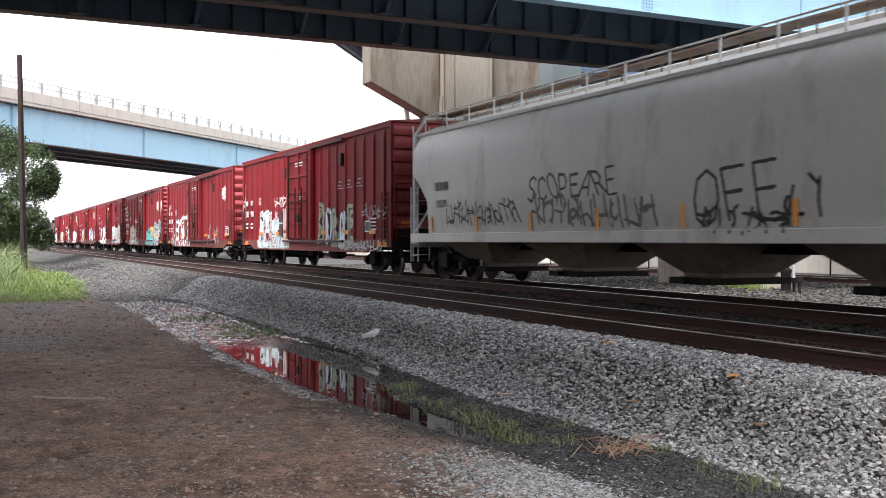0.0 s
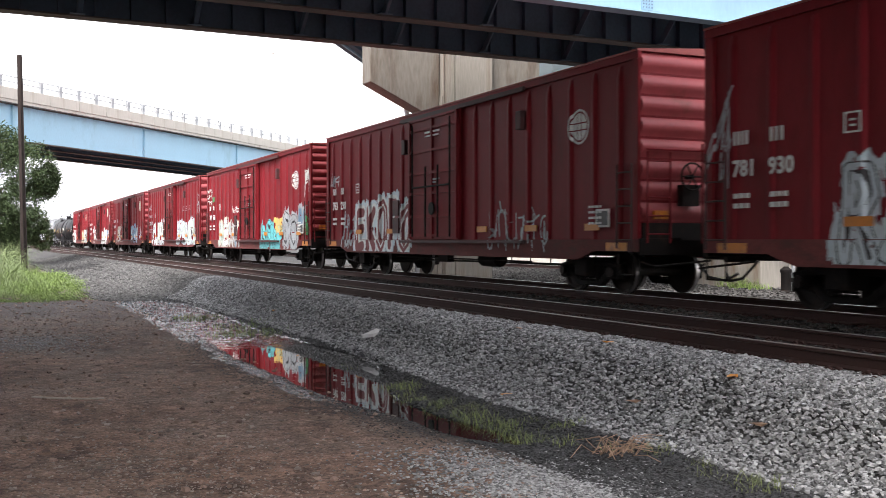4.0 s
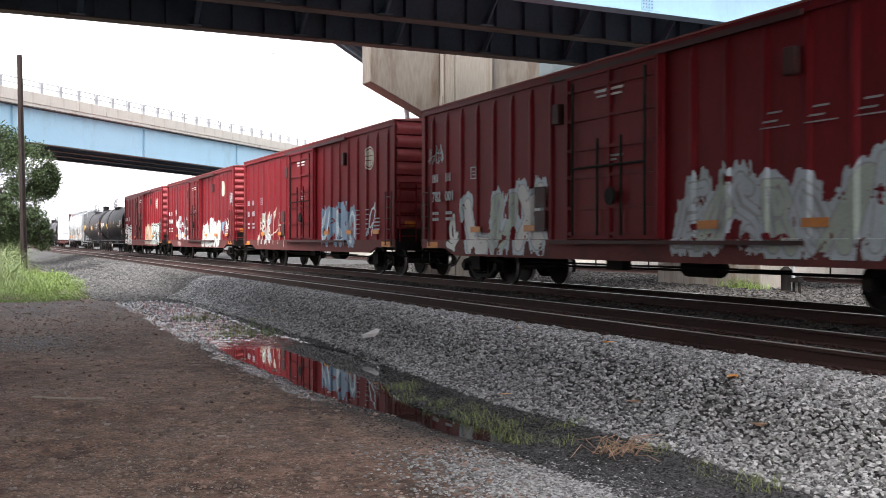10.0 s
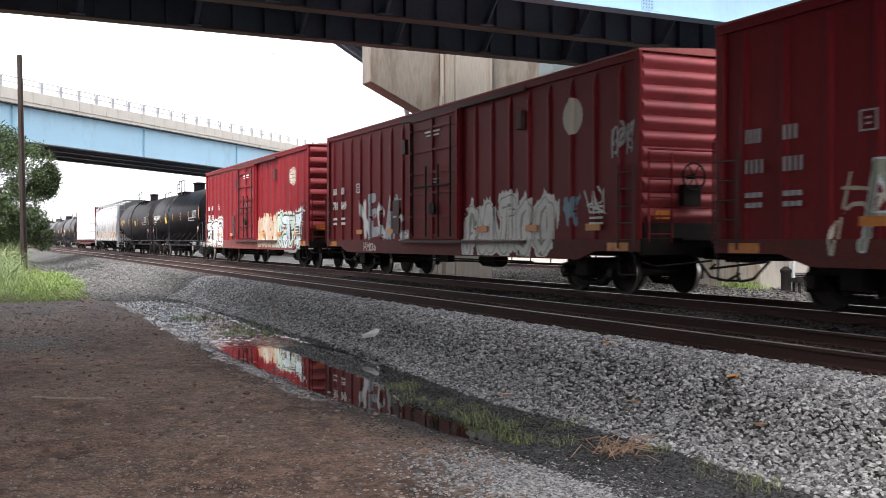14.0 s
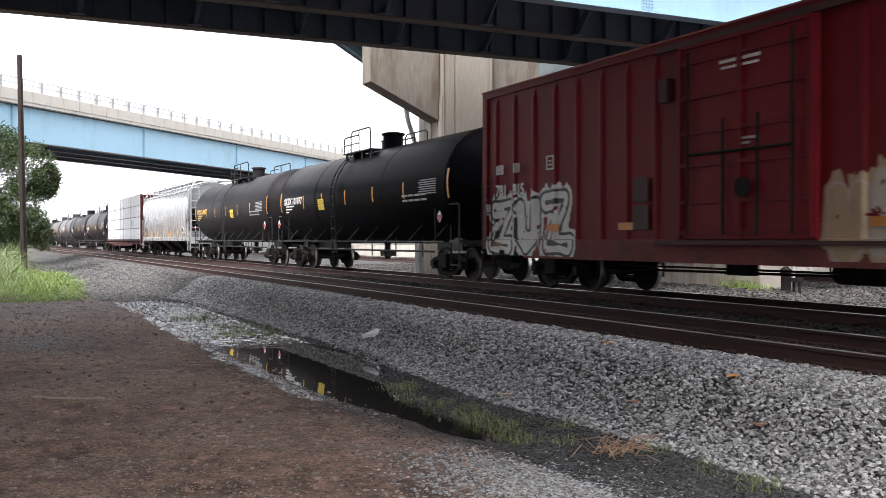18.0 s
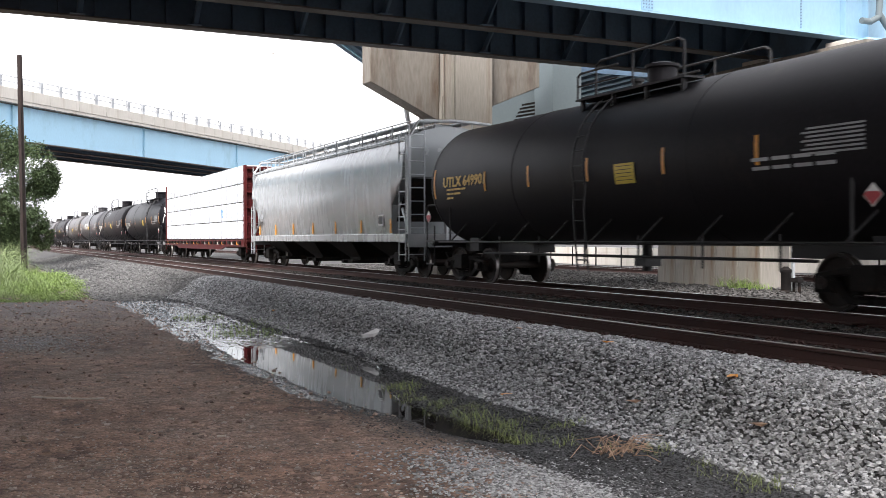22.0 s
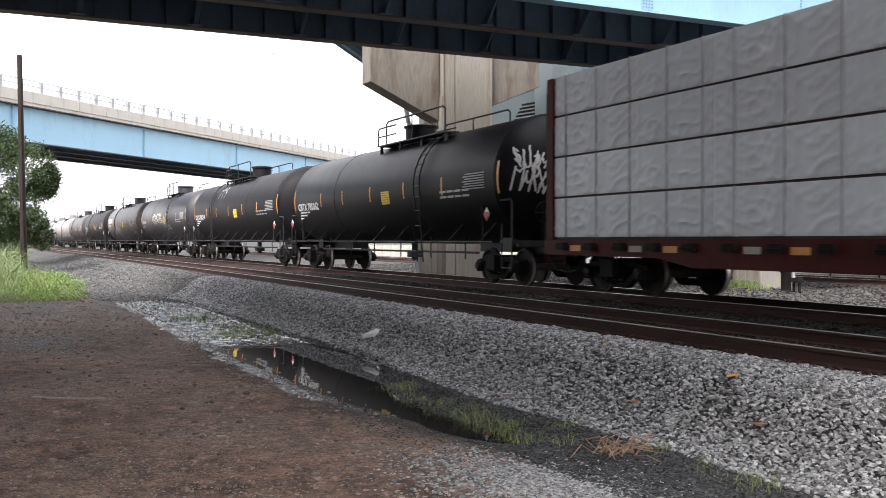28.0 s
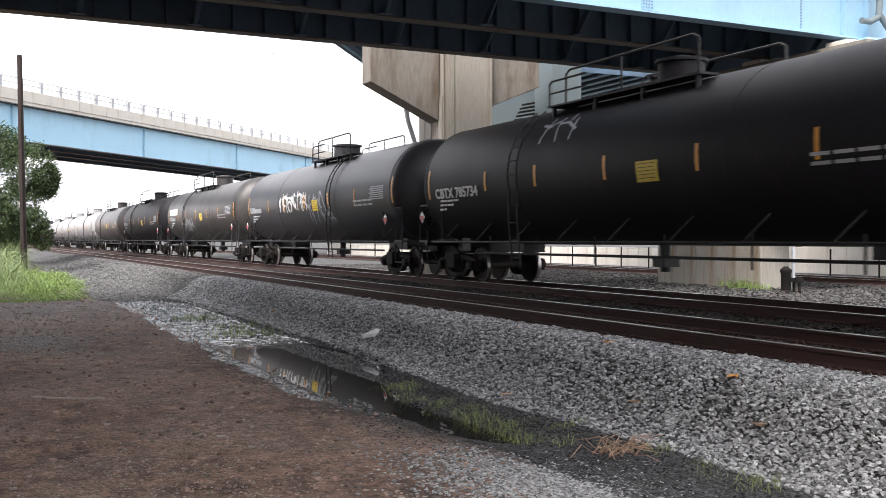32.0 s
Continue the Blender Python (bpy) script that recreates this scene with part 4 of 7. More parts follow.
    for xx in (-5, -2.5, 0, 2.5, 5):
        box(bm, xx - 0.06, xx + 0.06, -hw + 0.1, hw - 0.1, 0.82, 0.98)
    part("under_frame", bm, "steel_dark", car)
    bm = B()
    lathe(bm, [(-0.5, 0.1), (-0.45, 0.2), (0.45, 0.2), (0.5, 0.1)], "x", (1.6, -0.7, 0.62), 12)
    part("brake_reservoir", bm, "steel_dark", car, smooth=True)
    bm = B()
    tube(bm, (-4.5, -0.9, 0.6), (4.0, -0.9, 0.6), 0.02, 6)
    tube(bm, (-6.0, -0.4, 0.5), (6.0, -0.4, 0.55), 0.025, 6)
    box(bm, -1.2, -0.6, -0.95, -0.75, 0.5, 0.75)
    part("brake_rigging", bm, "steel_dark", car)
    bm = B()
    box(bm, -0.26, 0.26, -0.008, 0.01, 0, 0.14)
    refl = mesh_of(bm, "reflector", "orange_dirty")
    for xx in (-5.9, -3.2, 2.8, 5.2, 7.65):
        part("reflector", refl, None, car, "orange reflective stripe", at=(xx, -hw - 0.004, 1.30))
    for zz in (1.30, 1.82):
        bm = B()
        box(bm, -2.98, -2.52, -hw - 0.02, -hw + 0.02, zz, zz + 0.45)
        part("route_board", bm, "dark_red_steel", car, "dark blank board beside the door", bevel=0.006)
    for xx, zz in ((-2.0, 3.55), (4.75, 3.6)):
        bm = B()
        box(bm, xx - 0.12, xx + 0.12, -hw - 0.09, -hw + 0.06, zz, zz + 0.42)
        part("door_stop", bm, "dark_red_steel", car, bevel=0.01)
    return car


TANK_R = 1.60
TANK_Z = 2.60          # height of the tank's axis over the rails


def build_tankcar(length=18.1, colour="black_tank", ladder_x=-2.95, rail=(-3.15, 2.15), man=0.46, panel_x=1.1, radius=TANK_R):
    """length: over the couplers."""
    car = thing("tank_car", "black cylindrical steel tank car with top platform and railings", "freight car", "train cars")
    hl = length / 2 - 0.52
    zc = TANK_Z
    tl = hl + 0.06
    prof = [(-tl - 0.0, 0.05)]
    n = 9
    hd = 0.75
    for k in range(n + 1):
        a = k / n * math.pi / 2
        prof.append((-tl + hd - hd * math.cos(a), max(radius * math.sin(a), 0.05)))
    right = [(-t, r) for t, r in reversed(prof)]
    bm = B()
    lathe(bm, prof[1:] + right[:-1], "x", (0, 0, zc), 40)
    tank = part("tank", bm, colour, car, smooth=True)
    for xx in (-tl + hd, -tl * 0.38, tl * 0.38, tl - hd):
        bm = B()
        lathe(bm, [(xx - 0.03, radius), (xx - 0.02, radius + 0.008), (xx + 0.02, radius + 0.008), (xx + 0.03, radius)], "x", (0, 0, zc), 40)
        part("weld_band", bm, colour, tank, smooth=True)
    # manway, platform, railings
    zt = zc + radius
    bm = B()
    lathe(bm, [(zt - 0.1, man), (zt + 0.42, man), (zt + 0.44, man + 0.06), (zt + 0.50, man + 0.06), (zt + 0.54, man * 0.7)], "z", (0.4, 0, 0), 20)
    part("manway", bm, colour, car, "round black manway dome", smooth=True)
    bm = B()
    for y0, y1 in ((-1.05, -0.6), (0.6, 1.05)):
        box(bm, rail[0] - 0.05, rail[1] + 0.05, y0, y1, zt - 0.11, zt - 0.07)
    box(bm, rail[0], rail[0] + 0.5, -0.6, 0.6, zt - 0.11, zt - 0.07)
    for xx in [rail[0] + 0.1 + (rail[1] - rail[0] - 0.2) * q / 3 for q in range(4)]:
        for yy in (-0.95, 0.95):
            box(bm, xx - 0.04, xx + 0.04, yy - 0.04, yy + 0.04, zt - 0.42, zt - 0.11)
    part("platform", bm, "black", car, "black grating platform")
    r0, r1 = rail
    for yy in (-1.02, 1.02):
        bm = B()
        path_tube(bm, [(r0, yy, zt - 0.1), (r0, yy, zt + 0.41), (r0 + 0.1, yy, zt + 0.47), (r0 + 1.5, yy, zt + 0.47)], 0.024, 6)
        tube(bm, (r0, yy, zt + 0.2), (r0 + 1.5, yy, zt + 0.2), 0.02, 6)
        part("railing", bm, "black", car, "thin black tube railing")
        bm = B()
        path_tube(bm, [(r0 + 0.7, yy, zt - 0.1), (r0 + 0.7, yy, zt + 0.54), (r0 + 0.85, yy, zt + 0.63), (r1 - 0.15, yy, zt + 0.63), (r1, yy, zt + 0.55), (r1, yy, zt - 0.1)], 0.026, 6)
        tube(bm, ((r0 + r1) / 2 + 0.2, yy, zt - 0.1), ((r0 + r1) / 2 + 0.2, yy, zt + 0.63), 0.022, 6)
        part("railing", bm, "black", car, "tall black tube railing round the manway")
    bm = B()
    tube(bm, (-0.6, 0.1, zt - 0.1), (-0.6, 0.1, zt + 0.3), 0.11, 10)
    tube(bm, (-0.6, 0.1, zt + 0.3), (-0.6, 0.1, zt + 0.36), 0.15, 10)
    part("valve", bm, "black", car, "small black top valve", smooth=True)
    # ladder up the side
    bm = B()
    pts = [(-1.60, 0.5), (-1.70, 1.7)]
    for k in range(8):
        a = radians(-15 + 72 * k / 7)
        pts.append((-(radius + 0.13) * math.cos(a), zc + (radius + 0.13) * math.sin(a)))
    for xx in (ladder_x - 0.2, ladder_x + 0.2):
        path_tube(bm, [(xx, y, z) for y, z in pts], 0.022, 6)
    for (y0, z0), (y1, z1) in zip(pts, pts[1:]):
        for f in ((0.17, 0.5, 0.83) if z1 - z0 > 0.6 else (0.5,)):
            tube(bm, (ladder_x - 0.2, y0 + (y1 - y0) * f, z0 + (z1 - z0) * f), (ladder_x + 0.2, y0 + (y1 - y0) * f, z0 + (z1 - z0) * f), 0.016, 6)
    part("ladder", bm, "black", car, "black steel side ladder")
    # grab rail along the tank and its brackets
    bm = B()
    for yy in (-1.50, 1.50):
        tube(bm, (-hl + 0.9, yy, 1.06), (hl - 0.9, yy, 1.06), 0.026, 6)
        for k in range(9):
            xx = -hl + 1.6 + k * (2 * hl - 3.2) / 8
            tube(bm, (xx, yy, 1.06), (xx + 0.32, yy * 0.78, 1.55), 0.02, 6)
    part("grab_rail", bm, "black", car)
    bm = B()
    tube(bm, (-hl + 2.6, -1.0, 0.78), (hl - 2.6, -1.0, 0.78), 0.03, 6)
    for k in range(6):
        xx = -hl + 3.4 + k * (2 * hl - 6.8) / 5
        tube(bm, (xx, -1.0, 0.6), (xx, -1.0, 1.2), 0.022, 6)
    box(bm, -0.28, 0.1, -0.2, 0.2, 0.56, 0.74)
    tube(bm, (-0.1, 0, 0.46), (-0.1, 0, 1.1), 0.11, 10)
    part("piping", bm, "black", car, "black underside pipe and outlet valve")
    for sg in (-1, 1):
        bm = B()
        box(bm, *sorted((sg * (hl - 3.9), sg * (hl - 0.05))), -0.3, 0.3, 0.80, 1.14)
        part("stub_sill", bm, "black", car)
        # cradle above the truck
        bm = B()
        arc = [(math.cos(radians(a)) * (radius + 0.02), zc + math.sin(radians(a)) * (radius + 0.02)) for a in range(-118, -61, 14)]
        prof = arc + [(0.75, 0.82), (-0.75, 0.82)]
        extrude(bm, prof, "x", sg * (length / 2 - 2.04) - 0.25, sg * (length / 2 - 2.04) + 0.25)
        part("saddle", bm, "black", car)
        bm = B()
        box(bm, *sorted((sg * (hl - 0.55), sg * (hl + 0.02))), -1.48, 1.48, 1.04, 1.10)
        box(bm, *sorted((sg * (hl - 0.06), sg * (hl + 0.03))), -1.3, 1.3, 0.95, 1.04)
        part("end_platform", bm, "black", car)
        for yy in (-1.46, 1.46):
            bm = B()
            path_tube(bm, [(sg * (hl - 1.5), yy, 1.06), (sg * (hl - 1.5), yy, 2.0), (sg * (hl - 1.42), yy, 2.06), (sg * (hl - 0.08), yy, 2.06), (sg * hl, yy, 2.0), (sg * hl, yy, 1.06)], 0.024, 6)
            part("end_railing", bm, "black", car, "bent black tube handrail")
            bm = B()
            path_tube(bm, [(sg * (hl - 0.5), yy, 1.06), (sg * (hl - 0.5), yy, 0.45), (sg * hl, yy, 0.45), (sg * hl, yy, 1.06)], 0.02, 6)
            part("sill_step", bm, "black", car)
            bm = B()
            tube(bm, (sg * (hl - 0.5), yy, 1.5), (sg * (hl - 0.5), yy, 1.06), 0.02, 6)
            part("grab_iron", bm, "black", car)
        if sg > 0:
            bm = B()
            hand_wheel(bm, hl + 0.05, -0.6, 1.75, 0.26)
            tube(bm, (hl, -0.6, 1.1), (hl, -0.6, 1.75), 0.05, 6)
            part("brake_wheel", bm, "steel_dark", car)
        add_coupler(car, sg * (hl - 0.35), sg)
        add_truck(car, sg * (length / 2 - 2.04))
    # decals follow the shell
    def decal(name, x0, x1, a0, a1, material, label=""):
        bm = B()
        seg = max(2, int(abs(a1 - a0) / 6) + 1)
        prev = None
        for k in range(seg + 1):
            a = radians(a0 + (a1 - a0) * k / seg)
            y, z = -(radius + 0.012) * math.cos(a), zc + (radius + 0.012) * math.sin(a)
            row = [bm.verts.new((x, y, z)) for x in (x0, x1)]
            if prev:
                bm.faces.new((prev[0], prev[1], row[1], row[0]))
            prev = row
        return part(name, bm, material, tank, label)
    for f in (-0.90, -0.545, -0.29, 0.0, 0.30, 0.59, 0.94):
        decal("reflector", f * tl, f * tl + 0.09, *((-11, 6) if abs(f) < 0.8 else (-14, 14)), "orange", "orange reflective stripe")
    panel = decal("hazard_panel", panel_x, panel_x + 0.66, -15, -1, "yellow", "faded yellow warning panel")
    for q in range(5):
        decal("panel_line", panel_x + 0.06, panel_x + 0.6 - 0.05 * (q % 2), -12.6 + 2.4 * q, -12.2 + 2.4 * q, "strap_dark").parent = panel
    for k in range(7):
        tagged(decal("stencil", tl - 2.3 - 0.1 * (k % 2), tl - 1.2, -8 + 2.2 * k, -6.9 + 2.2 * k, "strap", "small pale data stencil"), kind="stuff")
    for k in range(2):
        for i in range(4):
            decal("stencil", 0.58 * tl + 0.45 * i, 0.58 * tl + 0.38 + 0.45 * i, -9 - 5 * k, -7 - 5 * k, "galv")
    for sx in (-0.97, 0.86):
        bm = B()
        extrude(bm, [(sx * tl, 1.57), (sx * tl + 0.17, 1.74), (sx * tl, 1.91), (sx * tl - 0.17, 1.74)], "y", -1.50, -1.49)
        sign = part("placard", bm, "white", car, "white and red diamond placard")
        bm = B()
        extrude(bm, [(sx * tl - 0.16, 1.745), (sx * tl, 1.59), (sx * tl + 0.16, 1.745), (sx * tl + 0.1, 1.79), (sx * tl - 0.1, 1.79)], "y", -1.506, -1.501)
        part("placard_field", bm, "placard", sign, "red lower half of the placard")
    return car


def build_hopper(length, colour, trim, chutes="steel_dark"):
    """Curved-side covered hopper."""
    car = thing("covered_hopper", "grey curved-side covered hopper car with roof walkway", "freight car", "train cars")
    hl = length / 2 - 0.75
    top, sill = 4.45, 1.05
    # curved side section
    half = [(-1.50, sill + 0.18), (-1.56, 1.7), (-1.60, 2.3), (-1.615, 2.9), (-1.60, 3.3), (-1.575, 3.62), (-1.38, 4.04), (-1.30, 4.12), (-0.9, 4.32), (-0.4, 4.43), (0, top)]
    prof = half + [(-y, z) for y, z in reversed(half[:-1])]
    bl = hl - 0.2
    bm = B()
    rings = []
    # the lower body slopes inward at both ends
    for x, cut in ((-bl, 2.95), (-bl + 0.9, 2.15), (-bl + 0.94, 1.23), (bl - 0.94, 1.23), (bl - 0.9, 2.15), (bl, 2.95)):
        rings.append([bm.verts.new((x, y, max(z, cut) if z < cut else z)) for y, z in prof])
    for r0, r1 in zip(rings, rings[1:]):
        for k in range(len(prof) - 1):
            bm.faces.new((r0[k], r0[k + 1], r1[k + 1], r1[k]))
        bm.faces.new((r0[-1], r0[0], r1[0], r1[-1]))
    bm.faces.new(rings[0][::-1])
    bm.faces.new(rings[-1])
    bmesh.ops.remove_doubles(bm, verts=bm.verts, dist=0.0005)
    part("body", bm, colour, car, "smooth curved grey steel body", smooth=True)
    for sg in (-1, 1):
        bm = B()
        y0, y1 = sorted((sg * 1.42, sg * 1.60))
        box(bm, -hl, hl, y0, y1, sill, sill + 0.24)
        part("side_sill", bm, colour, car, bevel=0.015)
        bm = B()
        box(bm, -bl, bl, *sorted((sg * 1.32, sg * 1.415)), 4.02, 4.12)
        part("eave_rail", bm, colour, car, bevel=0.015)
    # roof walkway with hatch covers
    bm = B()
    for yy in (-0.62, 0.62):
        box(bm, -hl + 0.2, hl - 0.2, yy - 0.22, yy + 0.22, top + 0.16, top + 0.20)
        for k in range(14):
            xx = -hl + 0.5 + k * (2 * hl - 1.0) / 13
            for dy in (-0.19, 0.19):
                tube(bm, (xx, yy + dy, top - 0.2), (xx, yy + dy, top + 0.16), 0.02, 6)
    part("walkway", bm, "rust_walk" if chutes == "chute_grey" else trim, car, "grey grating roof walkway")
    bm = B()
    box(bm, -bl + 0.6, bl - 0.6, -0.3, 0.3, top - 0.02, top + 0.14)
    part("hatch", bm, colour, car, "long roof hatch", bevel=0.03)
    bm = B()
    for yy in (-1.30,):
        tube(bm, (-bl, yy, top + 0.12), (bl, yy, top + 0.12), 0.02, 6)
        for k in range(14):
            xx = -bl + 0.2 + k * (2 * bl - 0.4) / 13
            tube(bm, (xx, yy, 4.1), (xx, yy, top + 0.12), 0.025, 6)
    part("running_rail", bm, trim, car)
    for k in range(4):
        xx = -bl * 0.72 + k * bl * 0.48
        bm = B()
        rings = [[bm.verts.new((xx + sx * a, sy * b, z)) for sx, sy in ((-1, -1), (1, -1), (1, 1), (-1, 1))] for a, b, z in ((1.5, 1.42, sill + 0.15), (0.55, 0.65, 0.5), (0.5, 0.6, 0.34))]
        for r0, r1 in zip(rings, rings[1:]):
            for i in range(4):
                bm.faces.new((r0[i], r0[(i + 1) % 4], r1[(i + 1) % 4], r1[i]))
        bm.faces.new(rings[0][::-1])
        bm.faces.new(rings[-1])
        chute = part("hopper_chute", bm, chutes, car, "sloped discharge chute")
        bm = B()
        box(bm, xx - 0.6, xx + 0.6, -0.95, 0.95, 0.30, 0.42)
        tube(bm, (xx, -1.1, 0.36), (xx, 1.1, 0.36), 0.06, 8)
        part("outlet_gate", bm, "steel_dark", chute)
    bm = B()
    box(bm, -hl, hl, -0.2, 0.2, 0.86, 1.1)
    part("centre_sill", bm, "steel_dark", car)
    for sg in (-1, 1):
        # end posts, slope sheet brace, ladders, end platform
        bm = B()
        for yy in (-1.46, 1.46):
            box(bm, *sorted((sg * (hl - 0.1), sg * hl)), yy - 0.05, yy + 0.05, sill + 0.24, top - 0.35)
            path_tube(bm, [(sg * (hl - 0.05), yy, top - 0.36), (sg * (hl - 0.05), yy * 0.8, top + 0.1), (sg * (hl - 0.05), 0, top + 0.16)], 0.05, 6)
            tube(bm, (sg * (hl - 0.05), yy, top - 0.4), (sg * bl, yy * 0.95, top - 0.4), 0.04, 6)
            tube(bm, (sg * (hl - 0.08), yy, sill + 0.3), (sg * (bl - 0.8), yy * 0.9, 2.2), 0.04, 6)
        part("end_post", bm, trim, car)
        bm = B()
        end_ladder(bm, sg * (hl + 0.03), -1.5, -1.0, 0.5, top - 0.1, 10)
        part("end_ladder", bm, trim, car)
        bm = B()
        xa, xb = sorted((sg * hl, sg * (hl - 0.5)))
        ladder(bm, xa, xb, -1.58, 0.5, 2.6 if sg < 0 else top - 0.3, 6 if sg < 0 else 10)
        part("side_ladder", bm, trim, car)
        bm = B()
        box(bm, *sorted((sg * (hl - 0.9), sg * hl)), -1.5, 1.5, sill + 0.02, sill + 0.07)
        box(bm, *sorted((sg * (hl - 0.06), sg * (hl + 0.05))), -1.5, 1.5, 0.9, sill + 0.24)
        part("end_platform", bm, trim, car)
        bm = B()
        extrude(bm, [(sg * (bl + 0.01), 2.9), (sg * (bl - 1.3), 1.24), (sg * (bl - 1.26), 1.22), (sg * (bl + 0.03), 2.9)], "y", -1.4, 1.4)
        part("slope_sheet", bm, chutes, car)
        if sg > 0:
            bm = B()
            hand_wheel(bm, hl + 0.05, -0.3, 2.3, 0.26)
            tube(bm, (hl, -0.3, 1.1), (hl, -0.3, 2.3), 0.07, 6)
            box(bm, hl - 0.25, hl, -0.5, -0.1, 2.0, 2.6)
            part("brake_wheel", bm, trim, car)
        add_coupler(car, sg * hl, sg)
        add_truck(car, sg * (hl - 1.45))
    bm = B()
    box(bm, -0.05, 0.05, -0.015, 0.015, 0.0, 0.42)
    refl = mesh_of(bm, "reflector", "orange")
    for k in range(7):
        xx = -bl + 1.2 + k * (2 * bl - 2.2) / 6
        part("reflector", refl, None, car, "orange reflective stripe", at=(xx, -1.565, 1.32))
    bm = B()
    box(bm, bl - 1.95, bl - 1.55, -1.60, -1.57, 1.55, 1.87)
    part("data_panel", bm, "white", car, "small white bordered data panel")
    bm = B()
    box(bm, bl - 1.91, bl - 1.59, -1.605, -1.595, 1.59, 1.83)
    part("data_panel", bm, "black", car, "black data panel centre")
    return car


def build_centerbeam(length):
    car = thing("centerbeam_flatcar", "dark red centre-beam flatcar carrying wrapped lumber", "freight car", "train cars")
    hl = length / 2 - 0.95
    bm = B()
    box(bm, -hl, hl, -1.42, 1.42, 1.0, 1.12)
    part("deck", bm, "beam_red", car)
    bm = B()
    for sg in (-1, 1):
        extrude(bm, [(-hl, 1.1), (-hl, 0.8), (-hl + 4, 0.78), (-hl + 5, 0.62), (hl - 5, 0.62), (hl - 4, 0.78), (hl, 0.8), (hl, 1.1)], "y", *sorted((sg * 1.42, sg * 1.50)))
    part("side_sill", bm, "beam_red", car)
    bm = B()
    box(bm, -hl + 0.3, hl - 0.3, -0.12, 0.12, 4.3, 4.5)
    box(bm, -hl + 0.3, hl - 0.3, -0.05, 0.05, 1.12, 4.3)
    part("center_beam", bm, "beam_red", car, "dark red central beam wall")
    for sg in (-1, 1):
        x0, x1 = sorted((sg * (hl - 0.05), sg * (hl - 0.3)))
        bm = B()
        box(bm, (x0 + x1) / 2 - 0.03, (x0 + x1) / 2 + 0.03, -1.42, 1.42, 1.12, 4.55)
        bulk = part("bulkhead", bm, "beam_red", car, "dark red ribbed end bulkhead")
        for yy in (-1.42, 1.42):
            bm = B()
            box(bm, x0, x1, yy - 0.06, yy + 0.06, 1.12, 4.6)
            part("bulkhead_post", bm, "beam_red", bulk, bevel=0.01)
        for z in (1.2, 1.9, 2.6, 3.3, 4.0, 4.42):
            bm = B()
            box(bm, x0 - 0.06, x1 + 0.06, -1.35, 1.35, z, z + 0.1)
            part("bulkhead_rib", bm, "beam_red", bulk)
        bm = B()
        end_ladder(bm, sg * (hl + 0.06), -1.4, -0.95, 0.5, 4.3, 10)
        part("end_ladder", bm, "beam_red", car)
        add_coupler(car, sg * hl, sg)
        add_truck(car, sg * (hl - 2.0))
    bm = B()
    box(bm, -0.13, 0.13, -0.12, 0.0, 0.0, 0.15)
    tube(bm, (-0.16, -0.07, 0.07), (0.16, -0.07, 0.07), 0.055, 8)
    winch = mesh_of(bm, "winch", "steel_dark")
    bm = B()
    box(bm, -0.2, 0.2, -0.006, 0.006, 0, 0.12)
    marks = [mesh_of(bm.copy(), "side_marking", m) for m in ("orange", "concrete_pale", "concrete_pale")]
    for k in range(20):
        xx = -hl + 0.8 + k * (2 * hl - 1.6) / 19
        part("winch", winch, None, car, "dark strap winch", at=(xx, -1.5, 0.9))
        if k % 3 != 1:
            part("side_marking", marks[k % 3 if k % 4 else 0], None, car, at=(xx + 0.45, -1.508, 0.88))
    return car


def build_bundle(name, w):
    """A wrapped pack of lumber, w long, 1.28 deep, 0.82 high, with creased film."""
    rnd = random.Random(name)
    nx, nz = 110, 22
    bm = B()
    grid = []
    for j in range(nz + 1):
        row = []
        for i in range(nx + 1):
            x, z = w * (i / nx - 0.5), 0.825 * j / nz
            inner = min(i, nx - i, j, nz - j) > 0
            d = (0.045 - 0.014 * z) * (0.22 * noise.noise((x * 1.9, z * 2.0, w)) + 0.2 * abs(noise.noise((x * 5 + z * 2, z * 2, w + 3))) + 0.12 * abs(noise.noise((x * 9 - z * 4, z * 3, w + 5))) + 4.0 * max(0.0, 0.12 - abs(noise.noise((x * 1.6 + z * 1.9, z * 2.2 - x * 0.7, w + 9)))) + 3.6 * max(0.0, 0.11 - abs(noise.noise((x * 2.3 - z * 2.6, z * 1.5 + x * 0.9, w + 13))))) if inner else 0.0
            row.append(bm.verts.new((x, -0.64 - max(d, -0.02), z)))
        grid.append(row)
    for j in range(nz):
        for i in range(nx):
            bm.faces.new((grid[j][i], grid[j][i + 1], grid[j + 1][i + 1], grid[j + 1][i]))
    box(bm, -w / 2, w / 2, -0.632, 0.64, 0, 0.825)
    me = mesh_of(bm, "lumber_pack", "wrap", smooth=True)
    bm = B()
    box(bm, -0.010, 0.010, -0.68, 0.65, -0.004, 0.833)
    strap = mesh_of(bm, "strap", "strap")
    bm = B()
    box(bm, -w / 2, w / 2, -0.60, 0.62, -0.045, 0.0)
    return me, strap, mesh_of(bm, "dunnage", "strap_dark")


# ---- the train, front to back: each car lies between two couplings (positions at the start of the clip) ----
BOX = build_boxcar(8)
BOX_FINE = build_boxcar(11)
TANK_A = build_tankcar(18.2, "black_tank", -0.9, (-1.65, 0.95), 0.34, -2.9)
TANK_B = build_tankcar(17.5, "grey_tank", -0.1, (-1.2, 2.4), 0.3, 1.0)
TANK_C = build_tankcar(19.1, "gloss_tank", 4.0, (-0.7, 4.4), 0.5, 1.0)
